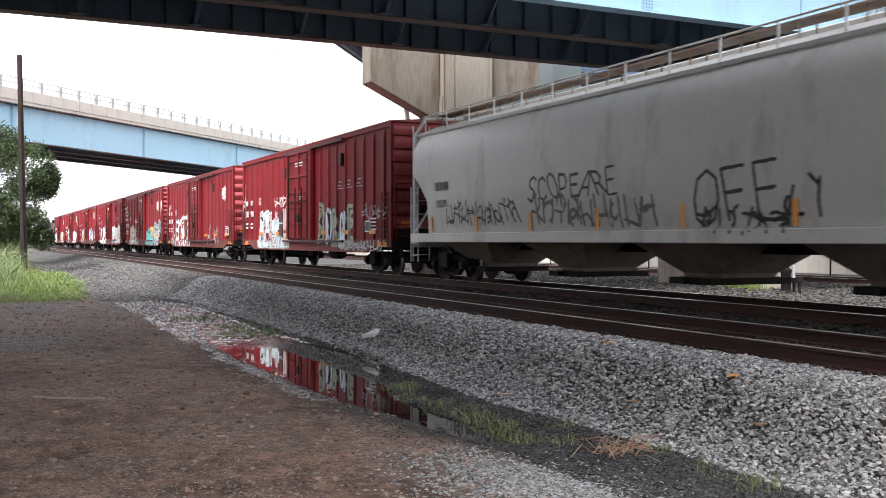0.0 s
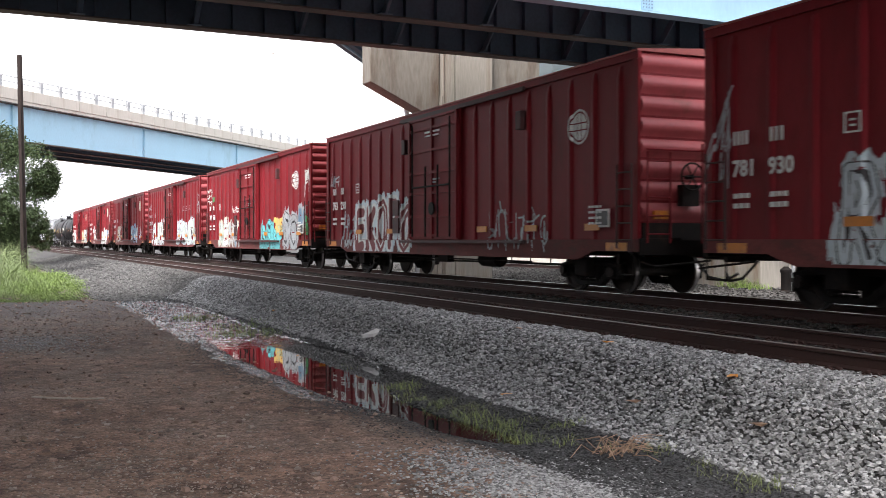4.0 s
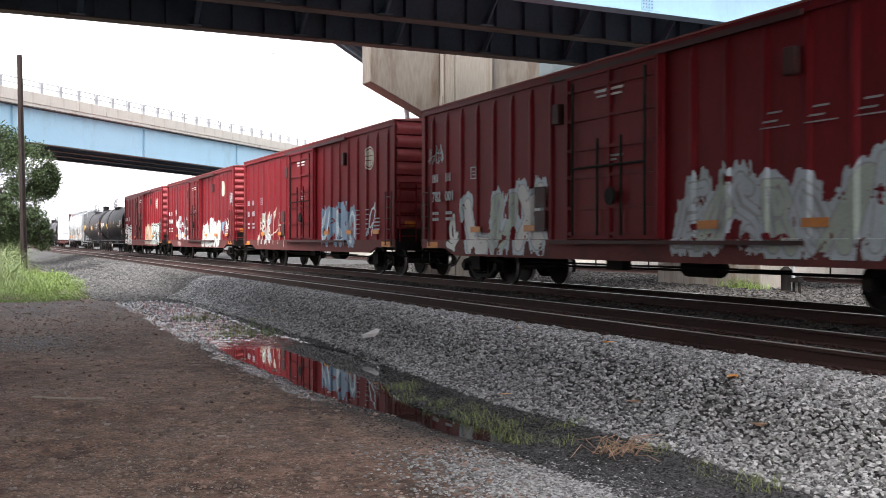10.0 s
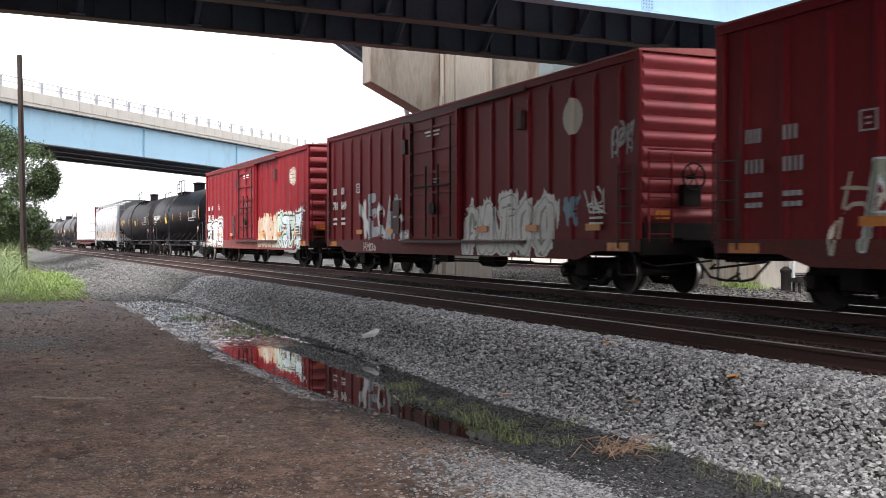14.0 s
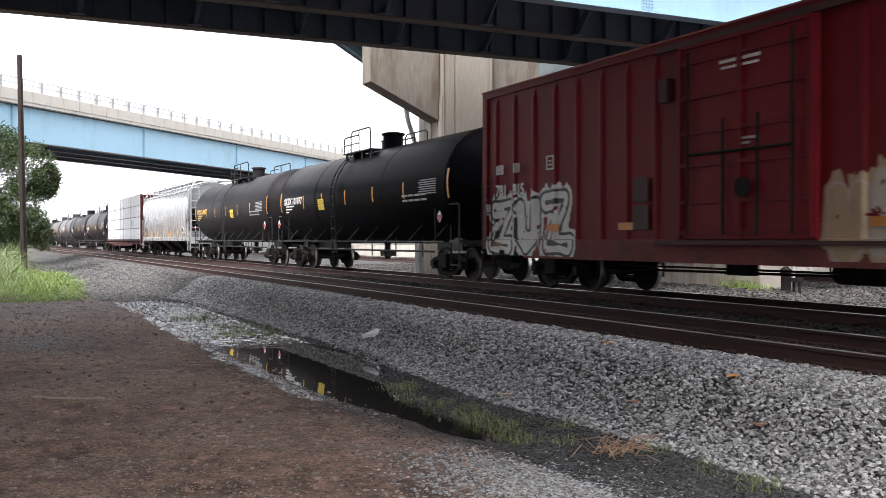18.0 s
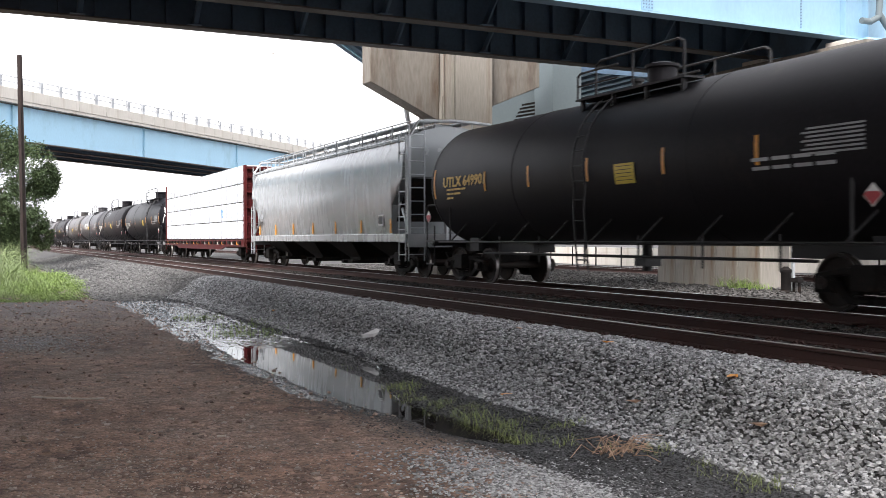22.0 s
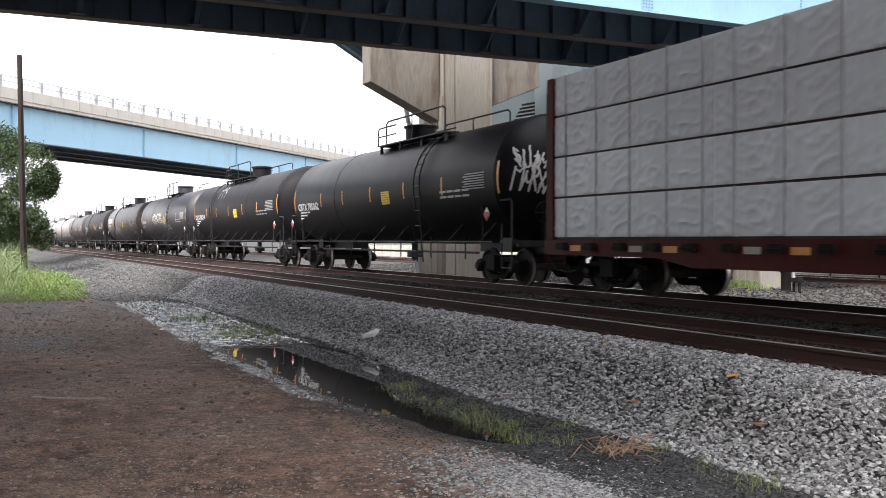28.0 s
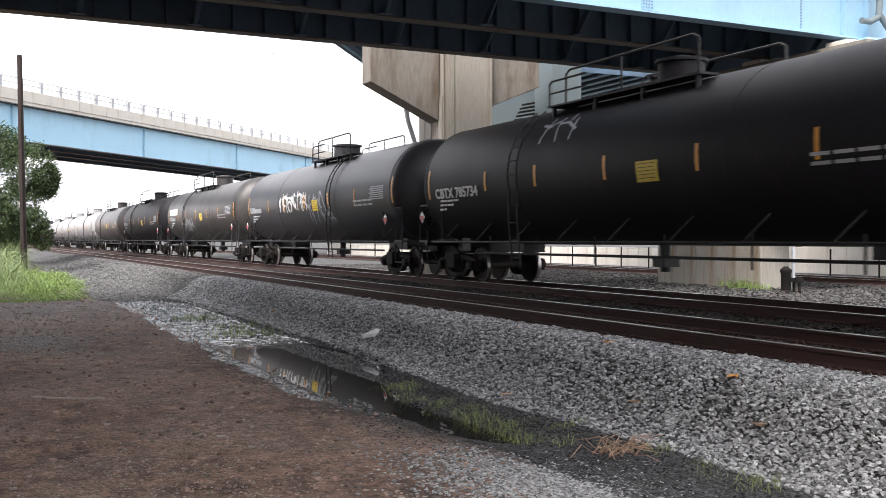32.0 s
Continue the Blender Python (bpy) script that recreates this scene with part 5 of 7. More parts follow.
TANK_F = build_tankcar(19.7, "grey_tank", -3.5, (-3.0, 2.2), 0.46, 1.1)
TANK_D = build_tankcar(19.7, "dim_tank", 3.2, (-0.7, 3.6), 0.5, 1.0)
TANK_P = build_tankcar(19.9, "pale_tank", 2.0, (-1.5, 2.4), 0.5, 1.0)
TANK_E = build_tankcar(20.6, "brown_tank")
HOP_A = build_hopper(20.2, "grey_hopper", "grey_hopper", "chute_grey")
HOP_B = build_hopper(19.4, "silver_hopper", "galv")
BEAM = build_centerbeam(23.5)
BOX_GAPS = [-26.95, -47.2, -67.5, -87.7, -108.07, -128.52, -149.1, -169.72]
CONSIST = [(HOP_A, -7.0, -27.2)] + [(BOX_FINE if k in (2, 5) else BOX, a, b) for k, (a, b) in enumerate(zip(BOX_GAPS, BOX_GAPS[1:]))]
CONSIST += [(TANK_A, -169.72, -187.93), (TANK_B, -187.93, -205.4), (HOP_B, -205.4, -224.8), (BEAM, -224.8, -248.3), (TANK_C, -248.3, -267.6)]
TANK_GAPS = [-267.6, -287.5, -307.6, -329.0, -351.2, -373.6, -395.2, -416.0, -437.0, -457.0, -477.0, -497.0, -517.0]
CONSIST += [((TANK_F, TANK_D, TANK_E, TANK_F, TANK_E, TANK_P, TANK_P, TANK_P, TANK_P, TANK_D, TANK_P, TANK_P)[k], a, b) for k, (a, b) in enumerate(zip(TANK_GAPS, TANK_GAPS[1:]))]
used, MOVING = set(), []
for master, a, b in CONSIST:
    if master in used:
        ob = copy_thing(master, Matrix())
    else:
        ob = master
        used.add(master)
    MOVING.append((ob, (a + b) / 2, TRACK, RAIL))

# lumber packs ride on the flatcar
beam_x0 = -236.6
hl = 10.5
PACKS = [build_bundle(n, 2 * hl / 4 - 0.02) for n in ("a", "b")]
for side in (-1, 1):
    for j in range(4):
        for i in range(4):
            pack, strap, slats = PACKS[(i + j) % 2]
            ob = part("lumber_pack", pack, None)
            tagged(ob, "long pack of lumber wrapped in creased white film", "lumber", "lumber packs on the flatcar")
            for sx in (-2.1, -0.95, 0.2, 1.35, 2.35):
                part("strap", strap, None, ob, at=(sx, 0, 0))
            part("dunnage", slats, None, ob, "dark spacer slats under the pack")
            dx = -hl + (i + 0.5) * 2 * hl / 4
            if (side, j, i) == (-1, 1, 3):
                mark = part("spray_mark", words("72", 0.52), None, ob, "blue sprayed number on the film")
                mark.data.materials.append(M["spray_blue"])
                mark.location = (-1.85, -0.75, 0.2)
            MOVING.append((ob, beam_x0 + dx, TRACK + side * 0.78, RAIL + 1.17 + 0.872 * j, side))


# ---- crushed stone: loose pieces on the bed ----
def scatter(name, label, category, material, n, place, size, flat=0.7, seed=1, sink=0.25):
    """n angular stones joined in one mesh; place(rng, n) gives x and y."""
    rng = np.random.default_rng(seed)
    v0 = np.array([(sx, sy, sz) for sx in (-1, 1) for sy in (-1, 1) for sz in (-1, 1)]) * 0.72
    f0 = np.array([(0, 1, 3), (0, 3, 2), (4, 6, 7), (4, 7, 5), (0, 4, 5), (0, 5, 1), (2, 3, 7), (2, 7, 6), (0, 2, 6), (0, 6, 4), (1, 5, 7), (1, 7, 3)])
    xs, ys = place(rng, n)
    n = len(xs)
    zs = np.maximum(np.array([ground_z(x, y) for x, y in zip(xs, ys)]), -0.012)
    r = size(rng, xs)
    v = v0[None] * rng.uniform(0.5, 1.3, (n, 8, 3)) * rng.uniform(0.5, 1.2, (n, 1, 3))
    q = rng.normal(size=(n, 4))
    q /= np.linalg.norm(q, axis=1)[:, None]
    w, a, b, c = q.T
    rot = np.stack([np.stack([1 - 2 * (b * b + c * c), 2 * (a * b - c * w), 2 * (a * c + b * w)], 1),
                    np.stack([2 * (a * b + c * w), 1 - 2 * (a * a + c * c), 2 * (b * c - a * w)], 1),
                    np.stack([2 * (a * c - b * w), 2 * (b * c + a * w), 1 - 2 * (a * a + b * b)], 1)], 1)
    v = np.einsum("nij,nkj->nki", rot, v) * r[:, None, None]
    v[:, :, 2] *= flat
    v += np.stack([xs, ys, zs + r * (flat - sink) * rng.uniform(0.2, 1.0, n)], 1)[:, None]
    me = bpy.data.meshes.new(name)
    faces = (f0[None] + 8 * np.arange(n)[:, None, None]).reshape(-1)
    me.vertices.add(8 * n)
    me.vertices.foreach_set("co", v.reshape(-1))
    me.loops.add(len(faces))
    me.loops.foreach_set("vertex_index", faces.astype(np.int32))
    me.polygons.add(12 * n)
    me.polygons.foreach_set("loop_start", np.arange(0, 36 * n, 3, dtype=np.int32))
    me.update(calc_edges=True)
    me.validate()
    me.shade_flat()
    me.materials.append(M[material])
    return tagged(new(name, me), label, category, kind="stuff")


def band(x0, x1, y0, y1, power=1.0):
    """Places spread over a band, denser towards x1 where the camera stands."""
    def place(rng, n):
        t = rng.uniform(0, 1, n) ** power
        return x1 + (x0 - x1) * t, rng.uniform(y0, y1, n)
    return place


def bank_place(x0, x1, power, wet):
    """Places on the ballast bank, or on the wet shelf between the water and the bank."""
    def place(rng, n):
        x = x1 + (x0 - x1) * rng.uniform(0, 1, n) ** power
        edges = np.array([shores(v) for v in x])
        foot = edges[:, 2]
        if not wet:
            return x, foot - 0.1 + (7.95 - foot) * rng.uniform(0, 1, n) ** 0.85
        near = np.where(x > -9.2, edges[:, 0] - 0.2, np.where(x < -19.5, edges[:, 0] + 0.1, edges[:, 1] - 0.12))
        y = near + (foot + 0.35 - near) * rng.uniform(0, 1, n)
        water = (y < edges[:, 1]) & (x < -9.2)
        keep = rng.uniform(0, 1, n) < np.where(water, 0.05, 0.95)
        return x[keep], y[keep]
    return place


def patch(x, y, sx, sy, turn=0.0):
    """Places thinning out round a middle."""
    def place(rng, n):
        a, b = rng.normal(0, sx, n), rng.normal(0, sy, n)
        return x + a * math.cos(turn) - b * math.sin(turn), y + a * math.sin(turn) + b * math.cos(turn)
    return place


def sized(a, b, far=0.0014):
    return lambda rng, xs: rng.uniform(a, b, len(xs)) + far * np.maximum(-xs - 10, 0) * 0.5


scatter("ballast_stones", "loose grey crushed-stone ballast", "ballast", "stone", 76000, bank_place(-35.5, -3.5, 1.75, False), sized(0.017, 0.034, 0.002), flat=0.7, seed=2, sink=0.1)
# Stone colour lowered here where the open light is strong.
scatter("ballast_stones", "crushed-stone ballast beyond the overpass, darkened against open light", "ballast", "far_stone", 13000, bank_place(-56, -31, 0.9, False), sized(0.026, 0.05, 0.0006), seed=9, sink=0.15)
scatter("ballast_stones", "grey crushed stone around the empty track", "ballast", "track_stone", 9000, band(-34, -3, 7.75, 10.8, 1.4), sized(0.026, 0.045), seed=3)
scatter("wet_stones", "dark wet stones at the puddle's edge", "stones", "wet_stone", 46000, bank_place(-42, -5, 1.3, True), sized(0.014, 0.030, 0.001), seed=4, flat=0.5)
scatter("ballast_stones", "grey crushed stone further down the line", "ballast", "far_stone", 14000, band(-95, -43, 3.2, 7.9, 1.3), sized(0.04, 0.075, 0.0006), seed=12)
scatter("ballast_stones", "crushed stone beyond the ditch, darkened against open light", "ballast", "far_stone", 8000, band(-48, -35, 3.6, 6.6, 1.0), sized(0.03, 0.055, 0.0006), seed=22)
scatter("wet_stones", "glossy wet stones standing in the shallow ditch", "stones", "glint_stone", 1600, band(-36, -19.5, 4.2, 6.0, 1.0), sized(0.016, 0.034, 0.001), seed=23, flat=0.45)


def shore_place(x0, x1, d0, d1):
    """Places along the near edge of the water, d0 to d1 towards the yard."""
    def place(rng, n):
        x = rng.uniform(x0, x1, n)
        return x, np.array([shores(v)[0] for v in x]) - d0 - (d1 - d0) * rng.uniform(0, 1, n) ** 1.6
    return place


scatter("wet_stones", "glossy wet grit along the shore of the puddle", "stones", "glint_stone", 3800, shore_place(-22, -9.5, -0.12, 0.45), sized(0.006, 0.017, 0.0), seed=24, flat=0.4)
scatter("wet_stones", "dark wet gravel along the shore of the puddle", "stones", "wet_stone", 5200, shore_place(-20, -8.3, 0.0, 0.8), sized(0.005, 0.016, 0.0), seed=26, flat=0.4)
scatter("ballast_stones", "dark crushed stone between the two tracks", "ballast", "track_stone", 8000, band(-45, -5, 9.5, 13.8, 1.3), sized(0.03, 0.05, 0.0006), seed=25)
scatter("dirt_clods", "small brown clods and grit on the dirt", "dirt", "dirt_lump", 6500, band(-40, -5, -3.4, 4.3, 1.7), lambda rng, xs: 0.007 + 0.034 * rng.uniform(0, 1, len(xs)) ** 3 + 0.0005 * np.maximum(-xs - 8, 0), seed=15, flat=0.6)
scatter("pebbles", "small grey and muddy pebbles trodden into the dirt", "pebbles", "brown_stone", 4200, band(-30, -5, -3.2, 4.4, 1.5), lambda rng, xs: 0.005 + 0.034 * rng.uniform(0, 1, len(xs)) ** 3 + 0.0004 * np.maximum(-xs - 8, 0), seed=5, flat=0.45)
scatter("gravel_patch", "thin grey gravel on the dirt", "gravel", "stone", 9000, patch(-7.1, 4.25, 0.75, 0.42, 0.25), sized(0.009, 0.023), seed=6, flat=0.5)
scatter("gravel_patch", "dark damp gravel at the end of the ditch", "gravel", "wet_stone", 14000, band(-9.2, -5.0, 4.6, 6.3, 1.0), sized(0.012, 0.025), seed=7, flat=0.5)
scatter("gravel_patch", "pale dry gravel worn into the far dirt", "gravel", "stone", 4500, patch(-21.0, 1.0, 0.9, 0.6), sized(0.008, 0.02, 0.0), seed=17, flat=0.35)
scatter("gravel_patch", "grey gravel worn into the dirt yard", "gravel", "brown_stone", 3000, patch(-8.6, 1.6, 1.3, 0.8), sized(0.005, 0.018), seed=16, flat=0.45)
scatter("ballast_stones", "crushed stone beyond the train, darkened for shade", "ballast", "yard_stone", 26000, band(-64, -17, 14.4, 29, 0.8), sized(0.05, 0.09, 0.0), seed=8)


# ---- plants ----
def blades(name, label, category, material, clumps, seed, kind=""):
    """Tufts of bent grass blades: (x, y, spread, count, height, width)."""
    rnd = random.Random(seed)
    verts, faces = [], []
    for x, y, spread, count, h, w in clumps:
        for _ in range(count):
            a, r = rnd.uniform(0, math.tau), spread * rnd.random() ** 0.6
            px, py = x + r * math.cos(a), y + r * math.sin(a)
            pz = ground_z(px, py) - 0.01
            hh, lean, d = h * rnd.uniform(0.3, 1.1), rnd.uniform(0.2, 1.9), rnd.uniform(0, math.tau)
            ux, uy = math.cos(d), math.sin(d)
            i = len(verts)
            for t, ww in ((0, 1.0), (0.4, 0.85), (0.75, 0.55)):
                ox = lean * hh * t * t
                for sg in (-1, 1):
                    verts.append((px + ux * ox - uy * sg * w * ww / 2, py + uy * ox + ux * sg * w * ww / 2, pz + hh * t))
            verts.append((px + ux * lean * hh, py + uy * lean * hh, pz + hh * 0.93))
            faces += [(i, i + 1, i + 3, i + 2), (i + 2, i + 3, i + 5, i + 4), (i + 4, i + 5, i + 6)]
    me = bpy.data.meshes.new(name)
    me.from_pydata(verts, [], faces)
    me.materials.append(M[material])
    return tagged(new(name, me), label, category, kind=kind)


TUFTS = [(-15.5, 5.5, 0.16, 26), (-15.1, 5.35, 0.12, 18), (-13.0, 5.08, 0.14, 36), (-12.75, 5.2, 0.12, 30), (-12.5, 5.27, 0.16, 46), (-12.1, 5.05, 0.14, 30), (-12.9, 5.35, 0.12, 24), (-11.7, 5.02, 0.12, 36), (-11.0, 5.05, 0.13, 34), (-10.75, 5.3, 0.12, 26), (-8.5, 5.25, 0.1, 22), (-11.3, 5.18, 0.13, 34), (-10.9, 4.8, 0.12, 16), (-10.5, 5.0, 0.12, 18),
         (-10.25, 5.1, 0.16, 46), (-10.0, 5.05, 0.16, 48), (-9.65, 5.12, 0.17, 56), (-9.3, 5.0, 0.17, 56), (-9.0, 4.98, 0.15, 50), (-8.85, 5.1, 0.13, 36), (-9.2, 5.55, 0.12, 26), (-9.15, 5.75, 0.12, 30), (-8.65, 5.4, 0.1, 14),
         (-8.0, 5.45, 0.12, 20), (-7.85, 5.8, 0.14, 34), (-7.6, 5.75, 0.1, 18), (-7.0, 5.75, 0.12, 20), (-6.75, 5.6, 0.1, 14), (-6.3, 5.68, 0.13, 40), (-6.15, 5.75, 0.1, 22), (-9.6, 5.5, 0.1, 10)]
for x, y, r, n in TUFTS:
    blades("grass_tuft", "small yellow-green grass tuft among wet stones", "grass", "weed_pale", [(x, y, r * 1.45, int(n * 1.7), 0.10 if n < 40 else 0.14, 0.0052)], int(x * -100))
blades("ditch_grass", "thin green grass growing in the wet ditch", "grass", "weed", [(-26.5, 5.2, 0.7, 240, 0.16, 0.012), (-21.7, 5.35, 0.9, 300, 0.16, 0.011), (-23.5, 5.6, 0.8, 160, 0.15, 0.012)], 31, "stuff")
rnd = random.Random(5)
low, pale, tall = [], [], []
for k in range(170):
    x = -34.5 - 17 * rnd.random() ** 0.8
    far = (-x - 36) / 16
    y = rnd.uniform(-0.5, 3.1 + 1.2 * far + rnd.uniform(-0.5, 0.4)) if rnd.random() < 0.85 else rnd.uniform(-0.5, 3.7)
    edge = min(1.0, 0.16 + max(-x - 34.5, 0) * 0.16) * (0.4 if y > 2.4 else 1.0)
    (pale if rnd.random() < 0.4 else low).append((x, y, rnd.uniform(0.2, 0.5), int(80 * rnd.uniform(0.3, 1.3)), rnd.uniform(0.2, 0.85) * edge, 0.011))
for k in range(90):
    x = rnd.uniform(-60, -41)
    y = rnd.uniform(-1.6, 1.4) + 0.05 * (-x - 42)
    tall.append((x, y, 0.4, 75, rnd.uniform(0.5, 1.7), 0.014))
blades("weeds", "bright green low weeds and grass beside the dirt yard", "weeds", "weed", low, 7, "stuff")
blades("weeds", "dull green low weeds mixed into the grass", "weeds", "leaf_pale", pale, 17, "stuff")
blades("tall_weeds", "tall pale green weeds round the pole", "weeds", "leaf_pale", tall, 8, "stuff")


def leafy(name, label, material, mounds, seed, leaf):
    """Low leafy mounds: (x, y, radius, height, leaves)."""
    rnd = random.Random(seed)
    verts, faces = [], []
    for x, y, r, h, n in mounds:
        for _ in range(n):
            a, d = rnd.uniform(0, math.tau), rnd.random() ** 0.5
            px, py = x + r * d * math.cos(a), y + r * d * math.sin(a)
            top = h * (1 - 0.75 * d * d) * rnd.uniform(0.25, 1.05)
            p = Vector((px, py, ground_z(px, py) + top))
            e = Euler((rnd.uniform(-0.9, 0.9), rnd.uniform(-0.9, 0.9), rnd.uniform(0, 6.28))).to_matrix()
            s = leaf * rnd.uniform(0.5, 1.5)
            i = len(verts)
            for q in ((-1, 0, 0), (0, -0.36, 0.1), (1, 0, -0.1), (0, 0.36, 0.1)):
                verts.append(tuple(p + e @ Vector(q) * s))
            faces.append((i, i + 1, i + 2, i + 3))
    me = bpy.data.meshes.new(name)
    me.from_pydata(verts, [], faces)
    me.materials.append(M[material])
    return tagged(new(name, me), label, "weeds", kind="stuff")


bright, dull = [], []
for k in range(420):
    x = -35.0 - 15 * rnd.random()
    y = rnd.uniform(-0.6, 3.0 + 0.07 * (-x - 35) + rnd.uniform(-0.6, 0.5))
    bright.append((x, y, rnd.uniform(0.15, 0.45), rnd.uniform(0.08, 0.42) * min(1.0, 0.3 + (-x - 35) * 0.12), rnd.randint(30, 130)))
for k in range(110):
    x = rnd.uniform(-60, -42)
    y = rnd.uniform(-1.8, 1.3) + 0.05 * (-x - 42)
    dull.append((x, y, rnd.uniform(0.3, 0.7), rnd.uniform(0.5, 1.7), rnd.randint(90, 220)))
leafy("weeds", "low bright green leafy weeds at the edge of the dirt", "weed", bright, 51, 0.035)
leafy("tall_weeds", "tall dull green leafy weeds behind the pole", "leaf_pale", dull, 52, 0.05)


def build_tree(label, base, height, crown, seed, leaves, leaf):
    """Tapered trunk, limbs and a ragged crown of many small leaves. crown: (dx, dy, z, rx, ry, rz) lobes."""
    rnd = random.Random(seed)
    tree = thing("tree", label, "tree", at=base)
    bm = B()
    tube(bm, (0, 0, 0), (0.1, 0.1, height * 0.35), 0.2, 10, 0.15)
    tube(bm, (0.1, 0.1, height * 0.35), (0.0, 0.2, height * 0.7), 0.15, 8, 0.06)
    trunk = part("trunk", bm, "bark", tree, smooth=True)
    bm = B()
    for dx, dy, z, rx, ry, rz in crown:
        start = Vector((0.05, 0.12, min(z * 0.7, height * 0.6)))
        mid = start.lerp(Vector((dx, dy, z)), 0.5) + Vector((rnd.uniform(-0.2, 0.2), rnd.uniform(-0.2, 0.2), 0.15))
        tube(bm, start, mid, 0.075, 6, 0.05)
        tube(bm, mid, (dx, dy, z), 0.05, 6, 0.02)
    part("limbs", bm, "bark", tree, smooth=True)
    verts, faces = [], []
    for k in range(leaves):
        dx, dy, z, rx, ry, rz = crown[k % len(crown)]
        u = Vector((rnd.gauss(0, 1), rnd.gauss(0, 1), rnd.gauss(0, 1))).normalized() * (0.35 + 0.65 * rnd.random() ** 0.5)
        p = Vector((dx + u.x * rx, dy + u.y * ry, z + u.z * rz))
        if noise.noise(p * 1.3 + Vector((seed, 0, 0))) < -0.12:
            continue
        p += Vector((rnd.gauss(0, 0.12), rnd.gauss(0, 0.12), rnd.gauss(0, 0.12)))
        e = Euler((rnd.uniform(-0.9, 0.9), rnd.uniform(-0.9, 0.9), rnd.uniform(0, 6.28))).to_matrix()
        s = leaf * rnd.uniform(0.6, 1.3)
        i = len(verts)
        for q in ((-1, 0, 0), (0, -0.42, 0.12), (1, 0, -0.1), (0, 0.42, 0.12)):
            verts.append(tuple(p + e @ Vector(q) * s))
        faces.append((i, i + 1, i + 2, i + 3))
    me = bpy.data.meshes.new("crown")
    me.from_pydata(verts, [], faces)
    me.materials.append(M["leaf"])
    part("crown", me, None, tree, "uneven crown of small green leaves")
    return tree


build_tree("leafy green tree beside the track near the far overpass", (-60, 0.6, 0.45), 8.0,
           [(0.5, 2.0, 5.4, 2.0, 1.5, 1.6), (0, 0.6, 6.6, 1.8, 1.4, 1.3), (0, -1.2, 6.0, 2, 2, 2.0), (0.5, 1.6, 3.6, 1.8, 1.3, 1.4), (0.6, -0.3, 3.0, 2.0, 1.8, 1.7), (0, 0.9, 1.6, 1.6, 1.2, 1.3), (0, -2.8, 4.2, 2, 2, 2.6), (0.2, 2.9, 4.9, 1.0, 0.7, 1.0)], 3, 62000, 0.085)
build_tree("smaller green tree further along the track", (-97, 3.6, 0.4), 4.5,
           [(0, 1.2, 3.3, 1.6, 1.3, 1.2), (0, 0, 2.6, 1.8, 1.6, 1.5), (0, 1.8, 2.0, 1.4, 1.0, 1.3), (0, -1.5, 3.0, 2, 2, 2.0)], 9, 12000, 0.14)
for k, (x, y, h) in enumerate(((-175, 3.0, 4.5), (-230, 8.0, 5.0), (-260, -2, 6.0))):
    build_tree("distant hazy green tree along the line", (x, y, 0.4), h, [(0, 0, h * 0.55, 3.2, 3.0, h * 0.34), (0.5, 1.8, h * 0.45, 2.4, 2.0, h * 0.32), (0, -2.0, h * 0.4, 2.4, 2.4, h * 0.3)], 20 + k, 1800, 0.34)


# ---- utility pole and lamp posts ----
pole = thing("utility_pole", "leaning dark brown wooden utility pole in the weeds", "utility pole", at=(-52, 2.08, 0.3))
bm = B()
tube(bm, (0, 0, 0), (0.05, -0.19, 10.5), 0.155, 14, 0.115)
part("shaft", bm, "wood_pole", pole, smooth=True)
bm = B()
path_tube(bm, [(0.16, 0.02, 0.2), (0.18, -0.06, 4.0), (0.17, -0.12, 8.0)], 0.018, 6)
part("ground_wire", bm, "steel_dark", pole, "thin dark wire down the pole")
for x, y, z0, z1 in ((-92, 3.97, 10.75, 23.0), (-106, 27.3, 10.7, 21.4)):
    lamp = thing("lamp_post", "slender lamp post standing on the far overpass, paled for sky glare", "street lamp", at=(x, y, z0))
    bm = B()
    tube(bm, (0, 0, 0.2), (0, 0, z1 - z0), 0.06, 8, 0.04)
    part("post", bm, "glare_post", lamp, smooth=True)
    bm = B()
    path_tube(bm, [(0, 0, z1 - z0), (0.6, 0.5, z1 - z0 + 0.35), (1.5, 1.2, z1 - z0 + 0.4)], 0.025, 6)
    part("arm", bm, "glare_post", lamp)
    bm = B()
    box(bm, 1.35, 2.05, 1.08, 1.36, z1 - z0 + 0.32, z1 - z0 + 0.45)
    part("lamp_head", bm, "glare_post", lamp, bevel=0.03)


# ---- litter, twigs, dead weeds, leaves ----
rnd = random.Random(11)
bm = B()
pts = [(0.0, 0.0), (0.16, -0.03), (0.30, 0.02), (0.42, -0.02), (0.36, 0.12), (0.22, 0.16), (0.08, 0.13)]
vt = [bm.verts.new((a, b, 0.03 + 0.035 * rnd.random())) for a, b in pts]
vb = [bm.verts.new((a * 0.96, b * 0.96, 0.0)) for a, b in pts]
cen = bm.verts.new((0.2, 0.06, 0.10))
for k in range(len(pts)):
    q = (k + 1) % len(pts)
    bm.faces.new((vt[k], vt[q], cen))
    bm.faces.new((vb[k], vb[q], vt[q], vt[k]))
bm.faces.new(vb[::-1])
ob = part("litter", bm, "white")
tagged(ob, "crumpled white plastic litter on the ballast", "litter")
ob.scale = (1.3, 1.4, 1.3)
ob.location, ob.rotation_euler = (-17.35, 6.4, ground_z(-17.35, 6.4) + 0.13), (0.1, -0.12, 1.15)
